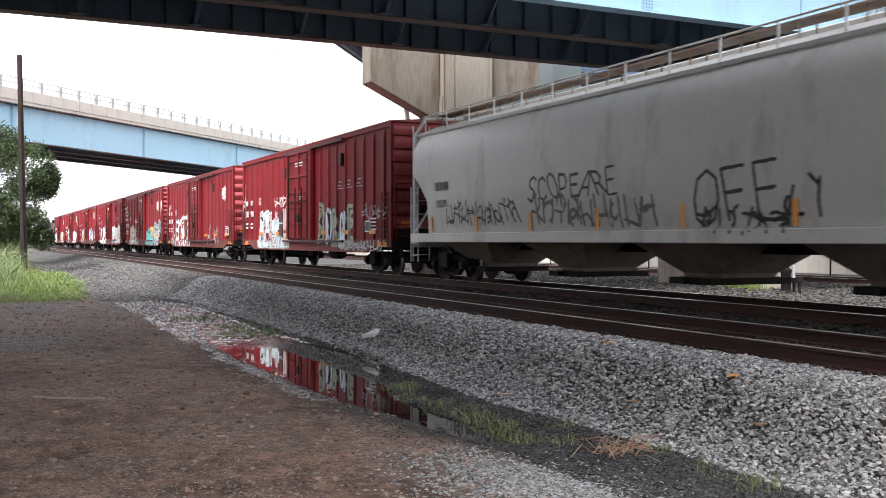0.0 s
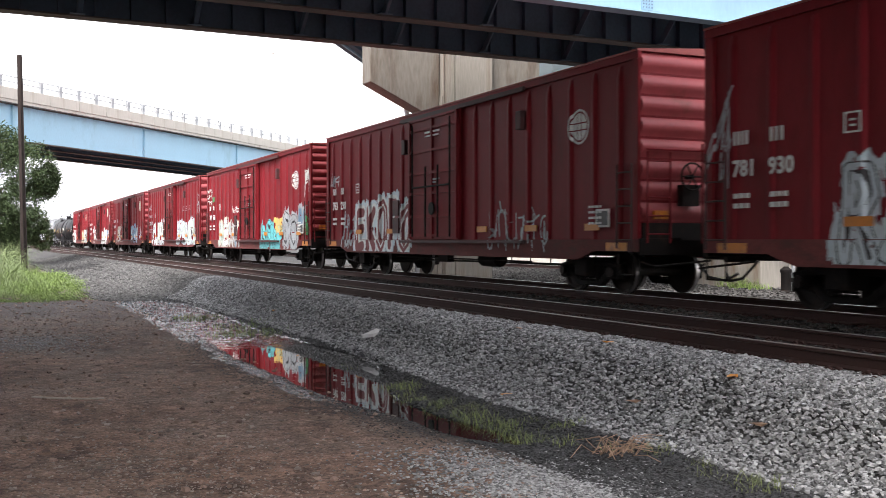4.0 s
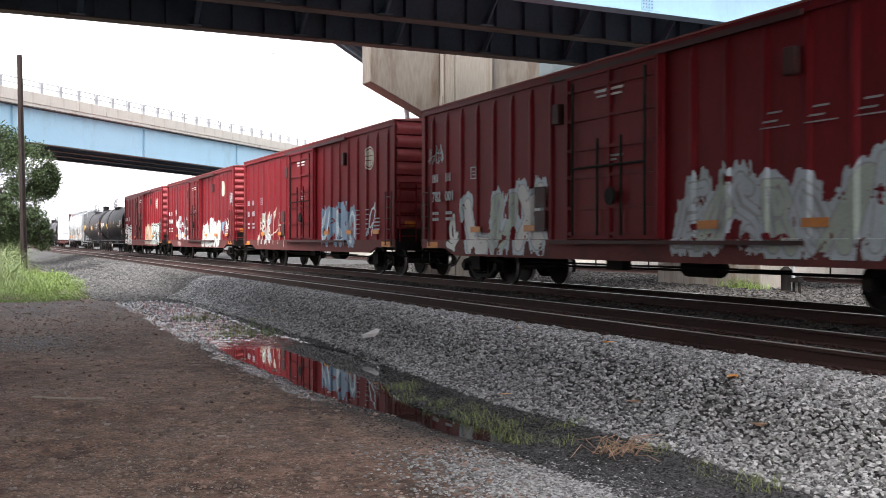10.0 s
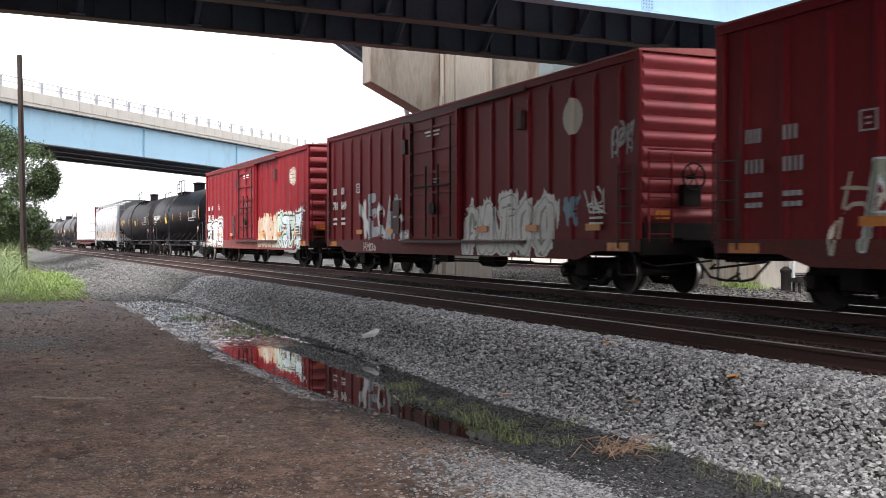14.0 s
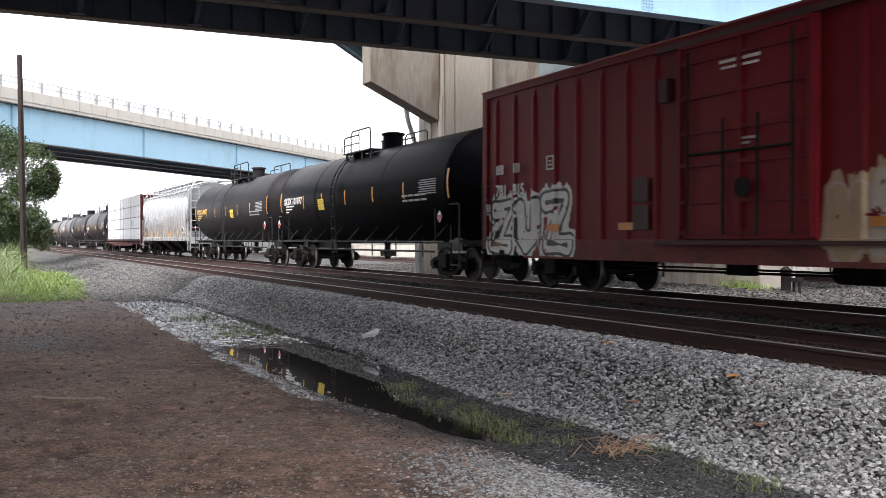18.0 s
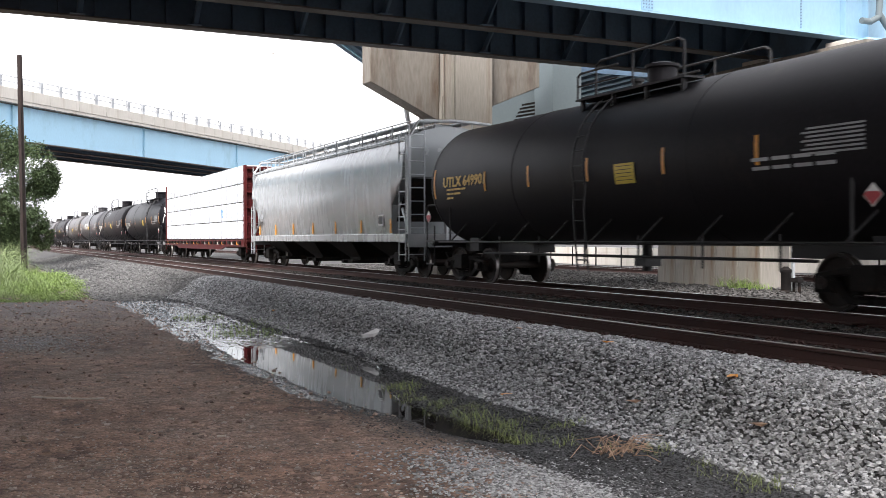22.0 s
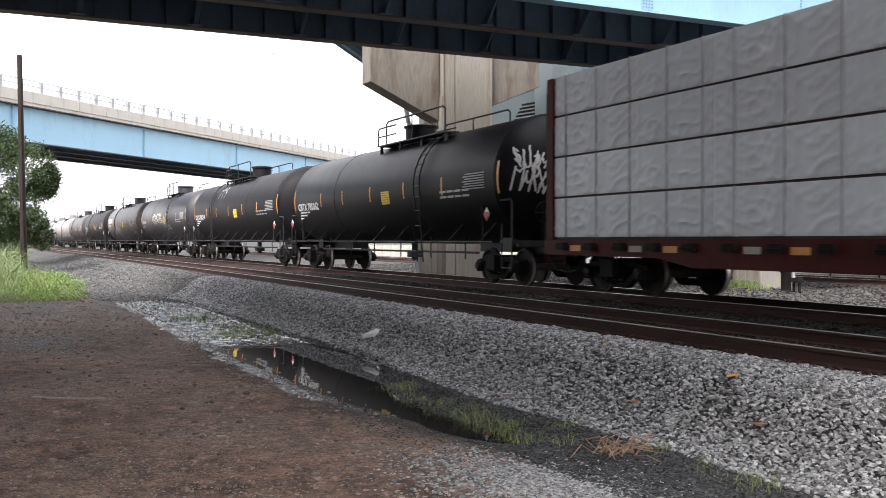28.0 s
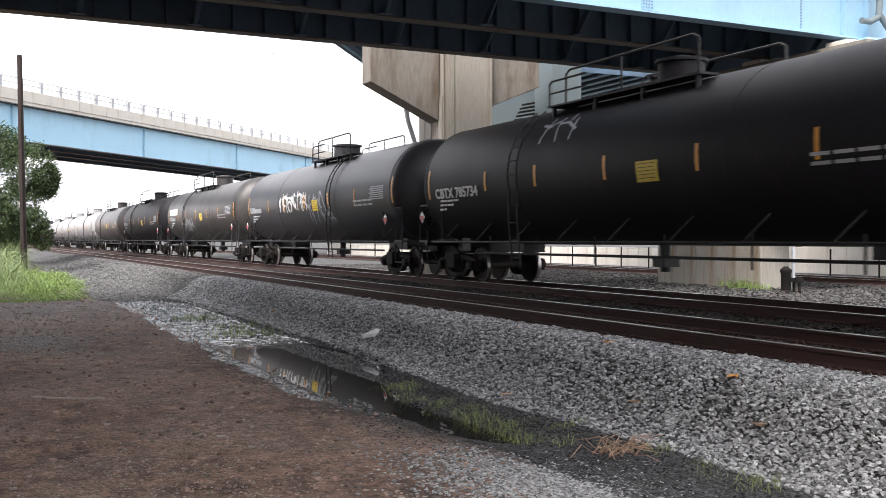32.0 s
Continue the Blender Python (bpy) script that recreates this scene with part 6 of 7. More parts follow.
for x, y, c in ((-12.75, 7.1, "straw"), (-10.5, 7.12, "orange"), (-24.0, 6.6, "orange"), (-9.0, 6.4, "straw"), (-8.0, 6.9, "orange"), (-7.2, 6.5, "straw"), (-10.9, 5.9, "orange")):
    bm = B()
    vs = [bm.verts.new(p) for p in ((-0.09, 0, 0.015), (-0.03, -0.045, 0.035), (0.05, -0.03, 0.02), (0.1, 0.01, 0.045), (0.03, 0.05, 0.03), (-0.04, 0.04, 0.015))]
    bm.faces.new(vs)
    bmesh.ops.solidify(bm, geom=list(bm.faces), thickness=0.004)
    ob = part("fallen_leaf", bm, c)
    tagged(ob, "curled brown fallen leaf on the stones", "leaf", "fallen leaves")
    ob.location, ob.rotation_euler = (x, y, ground_z(x, y) + 0.045), (0.2, 0.1, rnd.uniform(0, 6))
dead = thing("dead_weed", "dry straw-coloured dead weed lying on the stones", "dead plant", at=(-7.85, 5.4, ground_z(-7.85, 5.4) + 0.03))
for k in range(44):
    a = rnd.gauss(2.2, 0.7) + (math.pi if k % 3 == 0 else 0)
    ln = rnd.uniform(0.2, 0.55)
    bm = B()
    p1 = Vector((math.cos(a) * ln * 0.5, math.sin(a) * ln * 0.5, rnd.uniform(0.02, 0.13)))
    p2 = Vector((math.cos(a + rnd.uniform(-0.3, 0.3)) * ln, math.sin(a) * ln, rnd.uniform(0.0, 0.1)))
    o = Vector((rnd.uniform(-0.15, 0.15), rnd.uniform(-0.18, 0.18), 0))
    path_tube(bm, [o, o + p1, o + p2], 0.0036, 4)
    part("stalk", bm, "straw", dead)
for pts in (((-13.5, 0.62), (-13.25, 0.95), (-13.05, 1.25), (-13.0, 1.42)), ((-10.2, 2.2), (-10.16, 2.28)), ((-11.3, 1.9), (-11.25, 1.95))):
    bm = B()
    path_tube(bm, [(x, y, ground_z(x, y) + 0.025) for x, y in pts], 0.011, 6)
    tagged(part("twig", bm, "twig"), "pale dry twig lying on the dirt", "twig", "twigs")


# ---- yard beyond the train ----
wall = thing("retaining_wall", "long pale concrete wall with vertical joints beyond the sidings", "wall", kind="structure", at=(0, 38, 0))
bm = B()
box(bm, 0.012, 2.388, 0, 0.35, 0.2, 2.6)
tall_panel = mesh_of(bm, "wall_panel", "concrete_pale", bevel=0.012)
bm = B()
box(bm, 0.012, 2.388, 0, 0.35, 0.2, 1.55)
low_panel = mesh_of(bm, "wall_panel", "concrete_pale", bevel=0.012)
for k in range(54):
    part("wall_panel", tall_panel if k < 26 else low_panel, None, wall, at=(12 - 2.4 * k, 0, 0))
box_t = thing("signal_box", "dark round lineside equipment case and junction box beside the pier", "cabinet", at=(-24.2, 23.0, 0.38))
bm = B()
lathe(bm, [(0.0, 0.2), (0.06, 0.2), (0.1, 0.15), (0.62, 0.15), (0.66, 0.18), (0.74, 0.18), (0.84, 0.06)], "z", (0, 0, 0), 14)
part("cabinet", bm, "steel_dark", box_t, "dark round equipment case", smooth=True)
bm = B()
box(bm, 0.3, 0.62, -0.12, 0.12, 0.36, 0.5)
for dx in (0.34, 0.58):
    box(bm, dx - 0.03, dx + 0.03, -0.03, 0.03, -0.05, 0.36)
part("junction_box", bm, "steel_dark", box_t, "small dark junction box on two legs")
bm = B()
tube(bm, (0, 0.3, 0), (0, 0.3, 2.6), 0.06, 8)
part("conduit", bm, "galv", box_t)
blades("yard_grass", "green grass at the foot of the pier", "grass", "weed", [(-26.7, 23.55, 0.5, 240, 0.42, 0.016), (-27.6, 23.6, 0.4, 90, 0.5, 0.014), (-25.8, 23.5, 0.3, 70, 0.3, 0.016)], 41, "stuff")
for k in range(14):
    x = -30 - 2.6 * k
    post = part("fence_post", (lambda b: (tube(b, (0, 0, 0), (0, 0, 1.3), 0.04, 6), b)[1])(B()), "steel_dark")
    tagged(post, "thin dark metal post beyond the train", "post", "fence posts")
    post.location = (x, 33.5, 0.36)


# ---- paint on the cars: sprayed pieces, numbers, discs, panels ----
PAINT = {
    "white": mat("spray_white", (0.62, 0.63, 0.61), 0.6, 0, 0.15, 2, 25, 0.0),
    "cream": mat("cream_paint", (0.47, 0.44, 0.36), 0.6, 0, 0.12, 2, 25, 0.0),
    "pale": mat("spray_pale_blue", (0.48, 0.56, 0.60), 0.6, 0, 0.2, 2, 25, 0.0),
    "pink": mat("spray_pale_pink", (0.47, 0.37, 0.35), 0.6, 0, 0.2, 2, 25, 0.0),
    "black": mat("spray_black", (0.018, 0.018, 0.02), 0.55, 0, 0.2, 2, 25, 0.0),
    "grey": mat("spray_grey", (0.33, 0.35, 0.37), 0.6, 0, 0.25, 2, 25, 0.0),
    "smoke": mat("spray_smoke_grey", (0.13, 0.13, 0.135), 0.6, 0, 0.25, 2, 25, 0.0),
    "olive": mat("spray_olive", (0.26, 0.28, 0.22), 0.6, 0, 0.2, 2, 25, 0.0),
    "cyan": mat("spray_turquoise", (0.10, 0.42, 0.45), 0.6, 0, 0.2, 2, 25, 0.0),
    "gold": mat("spray_gold", (0.62, 0.42, 0.12), 0.6, 0, 0.2, 2, 25, 0.0),
    "tan": mat("spray_tan", (0.42, 0.31, 0.19), 0.6, 0, 0.2, 2, 25, 0.0),
    "mint": mat("spray_mint", (0.42, 0.50, 0.44), 0.6, 0, 0.2, 2, 25, 0.0),
    "blue": mat("spray_dull_blue", (0.15, 0.24, 0.33), 0.6, 0, 0.25, 2, 25, 0.0),
    "red": mat("spray_red", (0.16, 0.02, 0.024), 0.6, 0, 0.2, 2, 25, 0.0),
    "green": mat("spray_green", (0.05, 0.25, 0.09), 0.6, 0, 0.2, 2, 25, 0.0),
}
RIB_X = sorted([h * (2.35 + RIB_STEP * i) for i in range(8) for h in (-1, 1)])


def box_side(x, z):
    """y of a boxcar's near side: ribs stand proud of the sheet, the sill and chord are flush with them."""
    hw = BOX_W / 2
    if z < 1.12 or abs(x) > BOX_L / 2 - 0.24:
        return -hw
    d = min(abs(x - r) for r in RIB_X)
    out = 0.0 if d > 0.10 else 0.062 * min(1.0, (0.10 - d) / 0.045)
    return -(hw - 0.06) - out


def hopper_side(x, z):
    pts = ((1.0, 1.60), (1.29, 1.60), (1.30, 1.52), (1.7, 1.56), (2.3, 1.60), (2.9, 1.615), (3.4, 1.59))
    for (za, ya), (zb, yb) in zip(pts, pts[1:]):
        if za <= z <= zb:
            return -(ya + (yb - ya) * (z - za) / (zb - za))
    return -1.6


def tank_side(x, z):
    dz = max(-TANK_R, min(TANK_R, z - TANK_Z))
    return -math.sqrt(max(TANK_R ** 2 - dz * dz, 0.01))


def tangle(rnd):
    """Strokes of one abstract sprayed shape in a unit box: leaning stems, cross strokes and hooks that spell nothing."""
    lines = []
    for u in ((0.18, 0.82) if rnd.random() < 0.75 else (0.5,)):
        u += rnd.uniform(-0.08, 0.08)
        top = rnd.uniform(0.8, 1.0)
        bend = rnd.uniform(-0.14, 0.14)
        lines.append([(u - bend, rnd.uniform(0.0, 0.1)), (u, 0.45), (u + bend * 0.5, top)])
    for _ in range(rnd.choice((1, 2, 2))):
        if rnd.random() < 0.5:
            cx, cz, r0, a0 = rnd.uniform(0.4, 0.6), rnd.uniform(0.25, 0.75), rnd.uniform(0.2, 0.34), rnd.uniform(0, 6.28)
            turn = rnd.uniform(2.2, 4.6) * rnd.choice((-1, 1))
            lines.append([(cx + r0 * math.cos(a0 + turn * k / 6), min(max(cz + r0 * math.sin(a0 + turn * k / 6), 0), 1)) for k in range(7)])
        else:
            z = rnd.uniform(0.15, 0.85)
            lines.append([(0.12, z), (0.5, z + rnd.uniform(-0.12, 0.12)), (0.9, min(max(z + rnd.uniform(-0.35, 0.35), 0), 1))])
    if rnd.random() < 0.45:
        u = rnd.uniform(0.2, 0.9)
        lines.append([(u, 0.85), (u + rnd.uniform(-0.3, 0.3), rnd.uniform(1.0, 1.12))])
    return lines


LETTERS = {
    "A": (((0, 0), (0.4, 1), (0.55, 1), (0.95, 0)), ((0.2, 0.35), (0.75, 0.35))),
    "B": (((0.05, 0), (0.05, 1), (0.6, 0.97), (0.75, 0.75), (0.5, 0.55), (0.1, 0.52)), ((0.5, 0.55), (0.9, 0.35), (0.75, 0.05), (0.05, 0))),
    "C": (((0.9, 0.8), (0.6, 1), (0.2, 0.85), (0.05, 0.5), (0.2, 0.12), (0.6, 0), (0.9, 0.2)),),
    "D": (((0.05, 0), (0.05, 1), (0.6, 0.93), (0.9, 0.5), (0.6, 0.05), (0.05, 0)),),
    "E": (((0.85, 1), (0.1, 0.97), (0.05, 0.0), (0.9, 0.03)), ((0.08, 0.52), (0.7, 0.55))),
    "F": (((0.9, 1), (0.1, 0.96), (0.08, 0)), ((0.1, 0.5), (0.7, 0.54))),
    "H": (((0.08, 0), (0.08, 1)), ((0.88, 0), (0.88, 1)), ((0.08, 0.5), (0.88, 0.52))),
    "J": (((0.3, 1), (0.9, 1), (0.75, 0.3), (0.45, 0), (0.08, 0.2)),),
    "K": (((0.08, 0), (0.08, 1)), ((0.9, 1), (0.12, 0.48), (0.92, 0))),
    "L": (((0.1, 1), (0.08, 0.03), (0.85, 0)),),
    "M": (((0.02, 0), (0.15, 1), (0.5, 0.35), (0.85, 1), (0.98, 0)),),
    "N": (((0.06, 0), (0.06, 1), (0.88, 0.02), (0.9, 1)),),
    "O": (((0.5, 1), (0.15, 0.85), (0.04, 0.5), (0.15, 0.15), (0.5, 0), (0.85, 0.15), (0.96, 0.5), (0.85, 0.85), (0.5, 1)),),
    "P": (((0.08, 0), (0.08, 1), (0.65, 0.97), (0.88, 0.72), (0.65, 0.45), (0.1, 0.42)),),
    "R": (((0.08, 0), (0.08, 1), (0.65, 0.97), (0.85, 0.72), (0.55, 0.48), (0.1, 0.46)), ((0.5, 0.46), (0.95, 0))),
    "S": (((0.88, 0.85), (0.55, 1), (0.15, 0.85), (0.2, 0.6), (0.75, 0.42), (0.9, 0.2), (0.55, 0), (0.08, 0.13)),),
    "T": (((0.02, 0.95), (0.98, 1)), ((0.5, 0.97), (0.46, 0))),
    "U": (((0.08, 1), (0.1, 0.25), (0.45, 0), (0.85, 0.2), (0.9, 1)),),
    "X": (((0.05, 0), (0.95, 1)), ((0.08, 1), (0.95, 0))),
    "Y": (((0.05, 1), (0.5, 0.5), (0.95, 1)), ((0.5, 0.5), (0.42, 0))),
    "Z": (((0.05, 0.95), (0.92, 1), (0.05, 0.04), (0.95, 0)),),
}


def sprayed(car, side, x0, x1, z0, z1, n, fills, outline, seed, width=0.13, rim=0.05, cell=0.015, wear=0.28, tilt=0.1, cloud=None, label="", text=""):
    """A sprayed piece of n thick shapes, or of the given letters, between (x0, z0) and (x1, z1), hugging the car's side. cloud: paint behind the shapes."""
    rnd = random.Random(seed)
    mats = list(dict.fromkeys(list(fills) + ([outline] if outline else []) + ([cloud] if cloud else [])))
    pad = min(width + rim + 0.06, 0.2)
    u0, w0 = x0 - pad, z0 if z0 < 0.9 else z0 - pad
    nx, nz = int((x1 + pad - u0) / cell), int((z1 + pad - w0) / cell)
    gx, gz = np.meshgrid(u0 + cell * (np.arange(nx) + 0.5), w0 + cell * (np.arange(nz) + 0.5), indexing="ij")
    ink = np.full((nx, nz), -1, int)
    near_all = np.full((nx, nz), 9.0)
    n = len(text) or n
    w, h = (x1 - x0) / n, z1 - z0
    wob = np.array([[noise.noise((a * 2.2, b * 2.2, seed)) for b in gz[0]] for a in gx[:, 0]]) * width * 0.35
    for k in range(n):
        d = np.full((nx, nz), 9.0)
        lift, tall = rnd.uniform(-0.06, 0.06) * h, rnd.uniform(0.82, 1.0)
        lean, squeeze = rnd.uniform(-tilt, tilt), rnd.uniform(1.0, 1.25) if not text else max(0.45, 0.98 - 2.0 * width / w)
        strokes = LETTERS[text[k]] if text else tangle(rnd)
        if text and width > 0.09:
            lift, tall = lift + width * 0.8, (tall * h - 1.6 * width) / h
        for line in strokes:
            pts = [(x0 + w * (k + 0.5 + (u - 0.5) * squeeze) + lean * (v - 0.5) * h, z0 + 0.05 * h + lift + v * h * 0.9 * tall) for u, v in line]
            for (ax, az), (bx, bz) in zip(pts, pts[1:]):
                vx, vz = bx - ax, bz - az
                t = np.clip(((gx - ax) * vx + (gz - az) * vz) / (vx * vx + vz * vz + 1e-9), 0, 1)
                d = np.minimum(d, np.hypot(gx - ax - t * vx, gz - az - t * vz))
        d = d + wob
        near_all = np.minimum(near_all, d)
        if outline:
            ink[(d < width + rim)] = mats.index(outline)
        ink[d < width] = mats.index(fills[k % len(fills)])
        if outline and width > 0.09:
            ink[d < width * 0.16] = mats.index(outline) if rnd.random() < 0.5 else ink[d < width * 0.16]
    if cloud:
        rag = np.array([[noise.noise((a * 5.5, b * 1.3, seed + 3)) + 0.6 * noise.noise((a * 13, b * 4, seed)) for b in gz[0]] for a in gx[:, 0]])
        ink[(ink < 0) & (near_all < width + rim + 0.10 + 0.16 * rag)] = mats.index(cloud)
    # worn spots fall out; cells of one colour join into upright strips
    reach = 30 if side is box_side else 5
    for i in range(nx):
        for j in range(nz):
            a, b = u0 + cell * i, w0 + cell * j
            if ink[i, j] >= 0 and noise.noise((a * 3.1, b * 3.1, seed + 7)) + 0.4 * noise.noise((a * 14, b * 14, seed)) > 0.75 - wear:
                ink[i, j] = -1
    verts, faces, ids = [], [], []
    for i in range(nx):
        j = 0
        while j < nz:
            k = j + 1
            if ink[i, j] >= 0:
                a, b = u0 + cell * i, w0 + cell * j
                while k < nz and k - j < reach and ink[i, k] == ink[i, j] and not (b < 1.12 <= w0 + cell * (k + 1)):
                    k += 1
                top = w0 + cell * k
                v = len(verts)
                for p, q in ((a, b), (a + cell, b), (a + cell, top), (a, top)):
                    verts.append((p, side(p, q) - 0.006, q))
                faces.append((v, v + 1, v + 2, v + 3))
                ids.append(int(ink[i, j]))
            j = k
    me = bpy.data.meshes.new("graffiti")
    me.from_pydata(verts, [], faces)
    for m in mats:
        me.materials.append(PAINT[m])
    me.polygons.foreach_set("material_index", ids)
    return part("graffiti", me, None, car, label or "sprayed graffiti lettering in %s" % " and ".join(dict.fromkeys(fills)))


def scribble(car, side, x0, x1, z0, z1, n, colour, seed, width=0.022, text=""):
    return sprayed(car, side, x0, x1, z0, z1, n, [colour], None, seed, width=width, cell=0.013, wear=0.16, tilt=0.45, label="thin sprayed %s scribble" % colour, text=text)


def disc(car, x, z, r, colour, cross=True):
    """A round painted emblem, kept as a plain disc."""
    verts, faces = [], []
    c = 0.012
    n = int(r / c) + 1
    for i in range(-n, n):
        for j in range(-n, n):
            px, pz = (i + 0.5) * c, (j + 0.5) * c
            d = math.hypot(px, pz)
            if d > r or (cross and (0.78 * r < d < 0.87 * r or (d < 0.8 * r and abs(abs(px) - 0.2 * r) < 0.012) or (d < 0.8 * r and abs(abs(pz) - 0.2 * r) < 0.012))):
                continue
            v = len(verts)
            for p, q in ((i * c, j * c), ((i + 1) * c, j * c), ((i + 1) * c, (j + 1) * c), (i * c, (j + 1) * c)):
                verts.append((x + p, box_side(x + p, z + q) - 0.006, z + q))
            faces.append((v, v + 1, v + 2, v + 3))
    me = bpy.data.meshes.new("emblem")
    me.from_pydata(verts, [], faces)
    me.materials.append(PAINT[colour])
    return part("emblem", me, None, car, "round %s emblem" % colour)


def lettered(car, text, x, y, z, size, colour="white", lean=0.0):
    me = words(text, size)
    me.materials.append(PAINT[colour] if colour in PAINT else M[colour])
    ob = part("number", me, None, car, "%s painted car number" % colour, at=(x, y, z))
    ob.rotation_euler = (lean, 0, 0)
    return ob


def bars(car, x, y, z, widths, h, colour="white", gap=0.06, lean=0.0):
    """Lettering that stays plain bars."""
    bm = B()
    u = 0.0
    for w in widths:
        box(bm, u, u + w, -0.004, 0.004, 0, h)
        u += w + gap
    ob = part("lettering", bm, PAINT[colour], car, "painted lettering as plain bars", at=(x, y, z))
    ob.rotation_euler = (lean, 0, 0)
    return tagged(ob, kind="stuff")


def box_marks(car, a, b, fade="white"):
    y = -BOX_W / 2 - 0.012
    bars(car, -8.45, y, 2.64, (0.045, 0.05, 0.045, 0.06), 0.22, fade, 0.045)
    bars(car, -7.62, y, 2.64, (0.05, 0.05, 0.06), 0.22, fade, 0.06)
    if a:
        lettered(car, a, -8.48, y, 2.14, 0.36, fade)
        lettered(car, b, -7.66, y, 2.14, 0.36, fade)
    else:
        bars(car, -8.45, y, 2.16, (0.05, 0.05, 0.06, 0.05), 0.22, fade, 0.06)
        bars(car, -7.62, y, 2.16, (0.05, 0.06, 0.05, 0.05), 0.22, fade, 0.06)
    for z in (1.78, 1.62):
        bars(car, -8.45, y, z, (0.1, 0.12, 0.09), 0.08, fade, 0.03)
        bars(car, -7.62, y, z, (0.12, 0.1, 0.1), 0.08, fade, 0.03)
    frame_bm = B()
    for a0, a1, c0, c1 in ((0, 0.3, 0, 0.025), (0, 0.3, 0.275, 0.3), (0, 0.025, 0.025, 0.275), (0.275, 0.3, 0.025, 0.275), (0.1, 0.2, 0.09, 0.12), (0.1, 0.2, 0.17, 0.2)):
        box(frame_bm, -6.15 + a0, -6.15 + a1, y - 0.004, y + 0.004, 2.62 + c0, 2.62 + c1)
    part("square_mark", frame_bm, PAINT[fade], car, "small painted square outline")
    for k in range(4):
        bars(car, 7.55, y, 1.75 - 0.11 * k, (0.07, 0.09, 0.12, 0.08), 0.045, fade, 0.03)


def emblem_letters(car, x, z):
    """Faded leaning owner's letters, kept as slanted bars over a thin underline."""
    for k in range(3):
        u = x + 0.95 * k
        bm = B()
        for dz, ln, th in ((-0.06, 0.62, 0.02), (0.03, 0.3, 0.03), (0.16, 0.3, 0.03)):
            extrude(bm, [(u + dz * 0.7, z + dz), (u + ln + dz * 0.7, z + dz), (u + ln + dz * 0.7 + th * 0.7, z + dz + th), (u + dz * 0.7 + th * 0.7, z + dz + th)], "y", -BOX_W / 2 - 0.012, -BOX_W / 2 - 0.004)
        tagged(part("lettering", bm, PAINT["grey"], car, "faded slanted lettering bars"), kind="stuff")


def data_panel(car, x, z):
    y = -BOX_W / 2 - 0.008
    bm = B()
    box(bm, x, x + 0.46, y - 0.003, y + 0.02, z, z + 0.36)
    p = part("data_panel", bm, PAINT["white"], car, "white bordered black data panel")
    bm = B()
    box(bm, x + 0.04, x + 0.42, y - 0.007, y - 0.002, z + 0.04, z + 0.32)
    part("panel_face", bm, PAINT["black"], p)


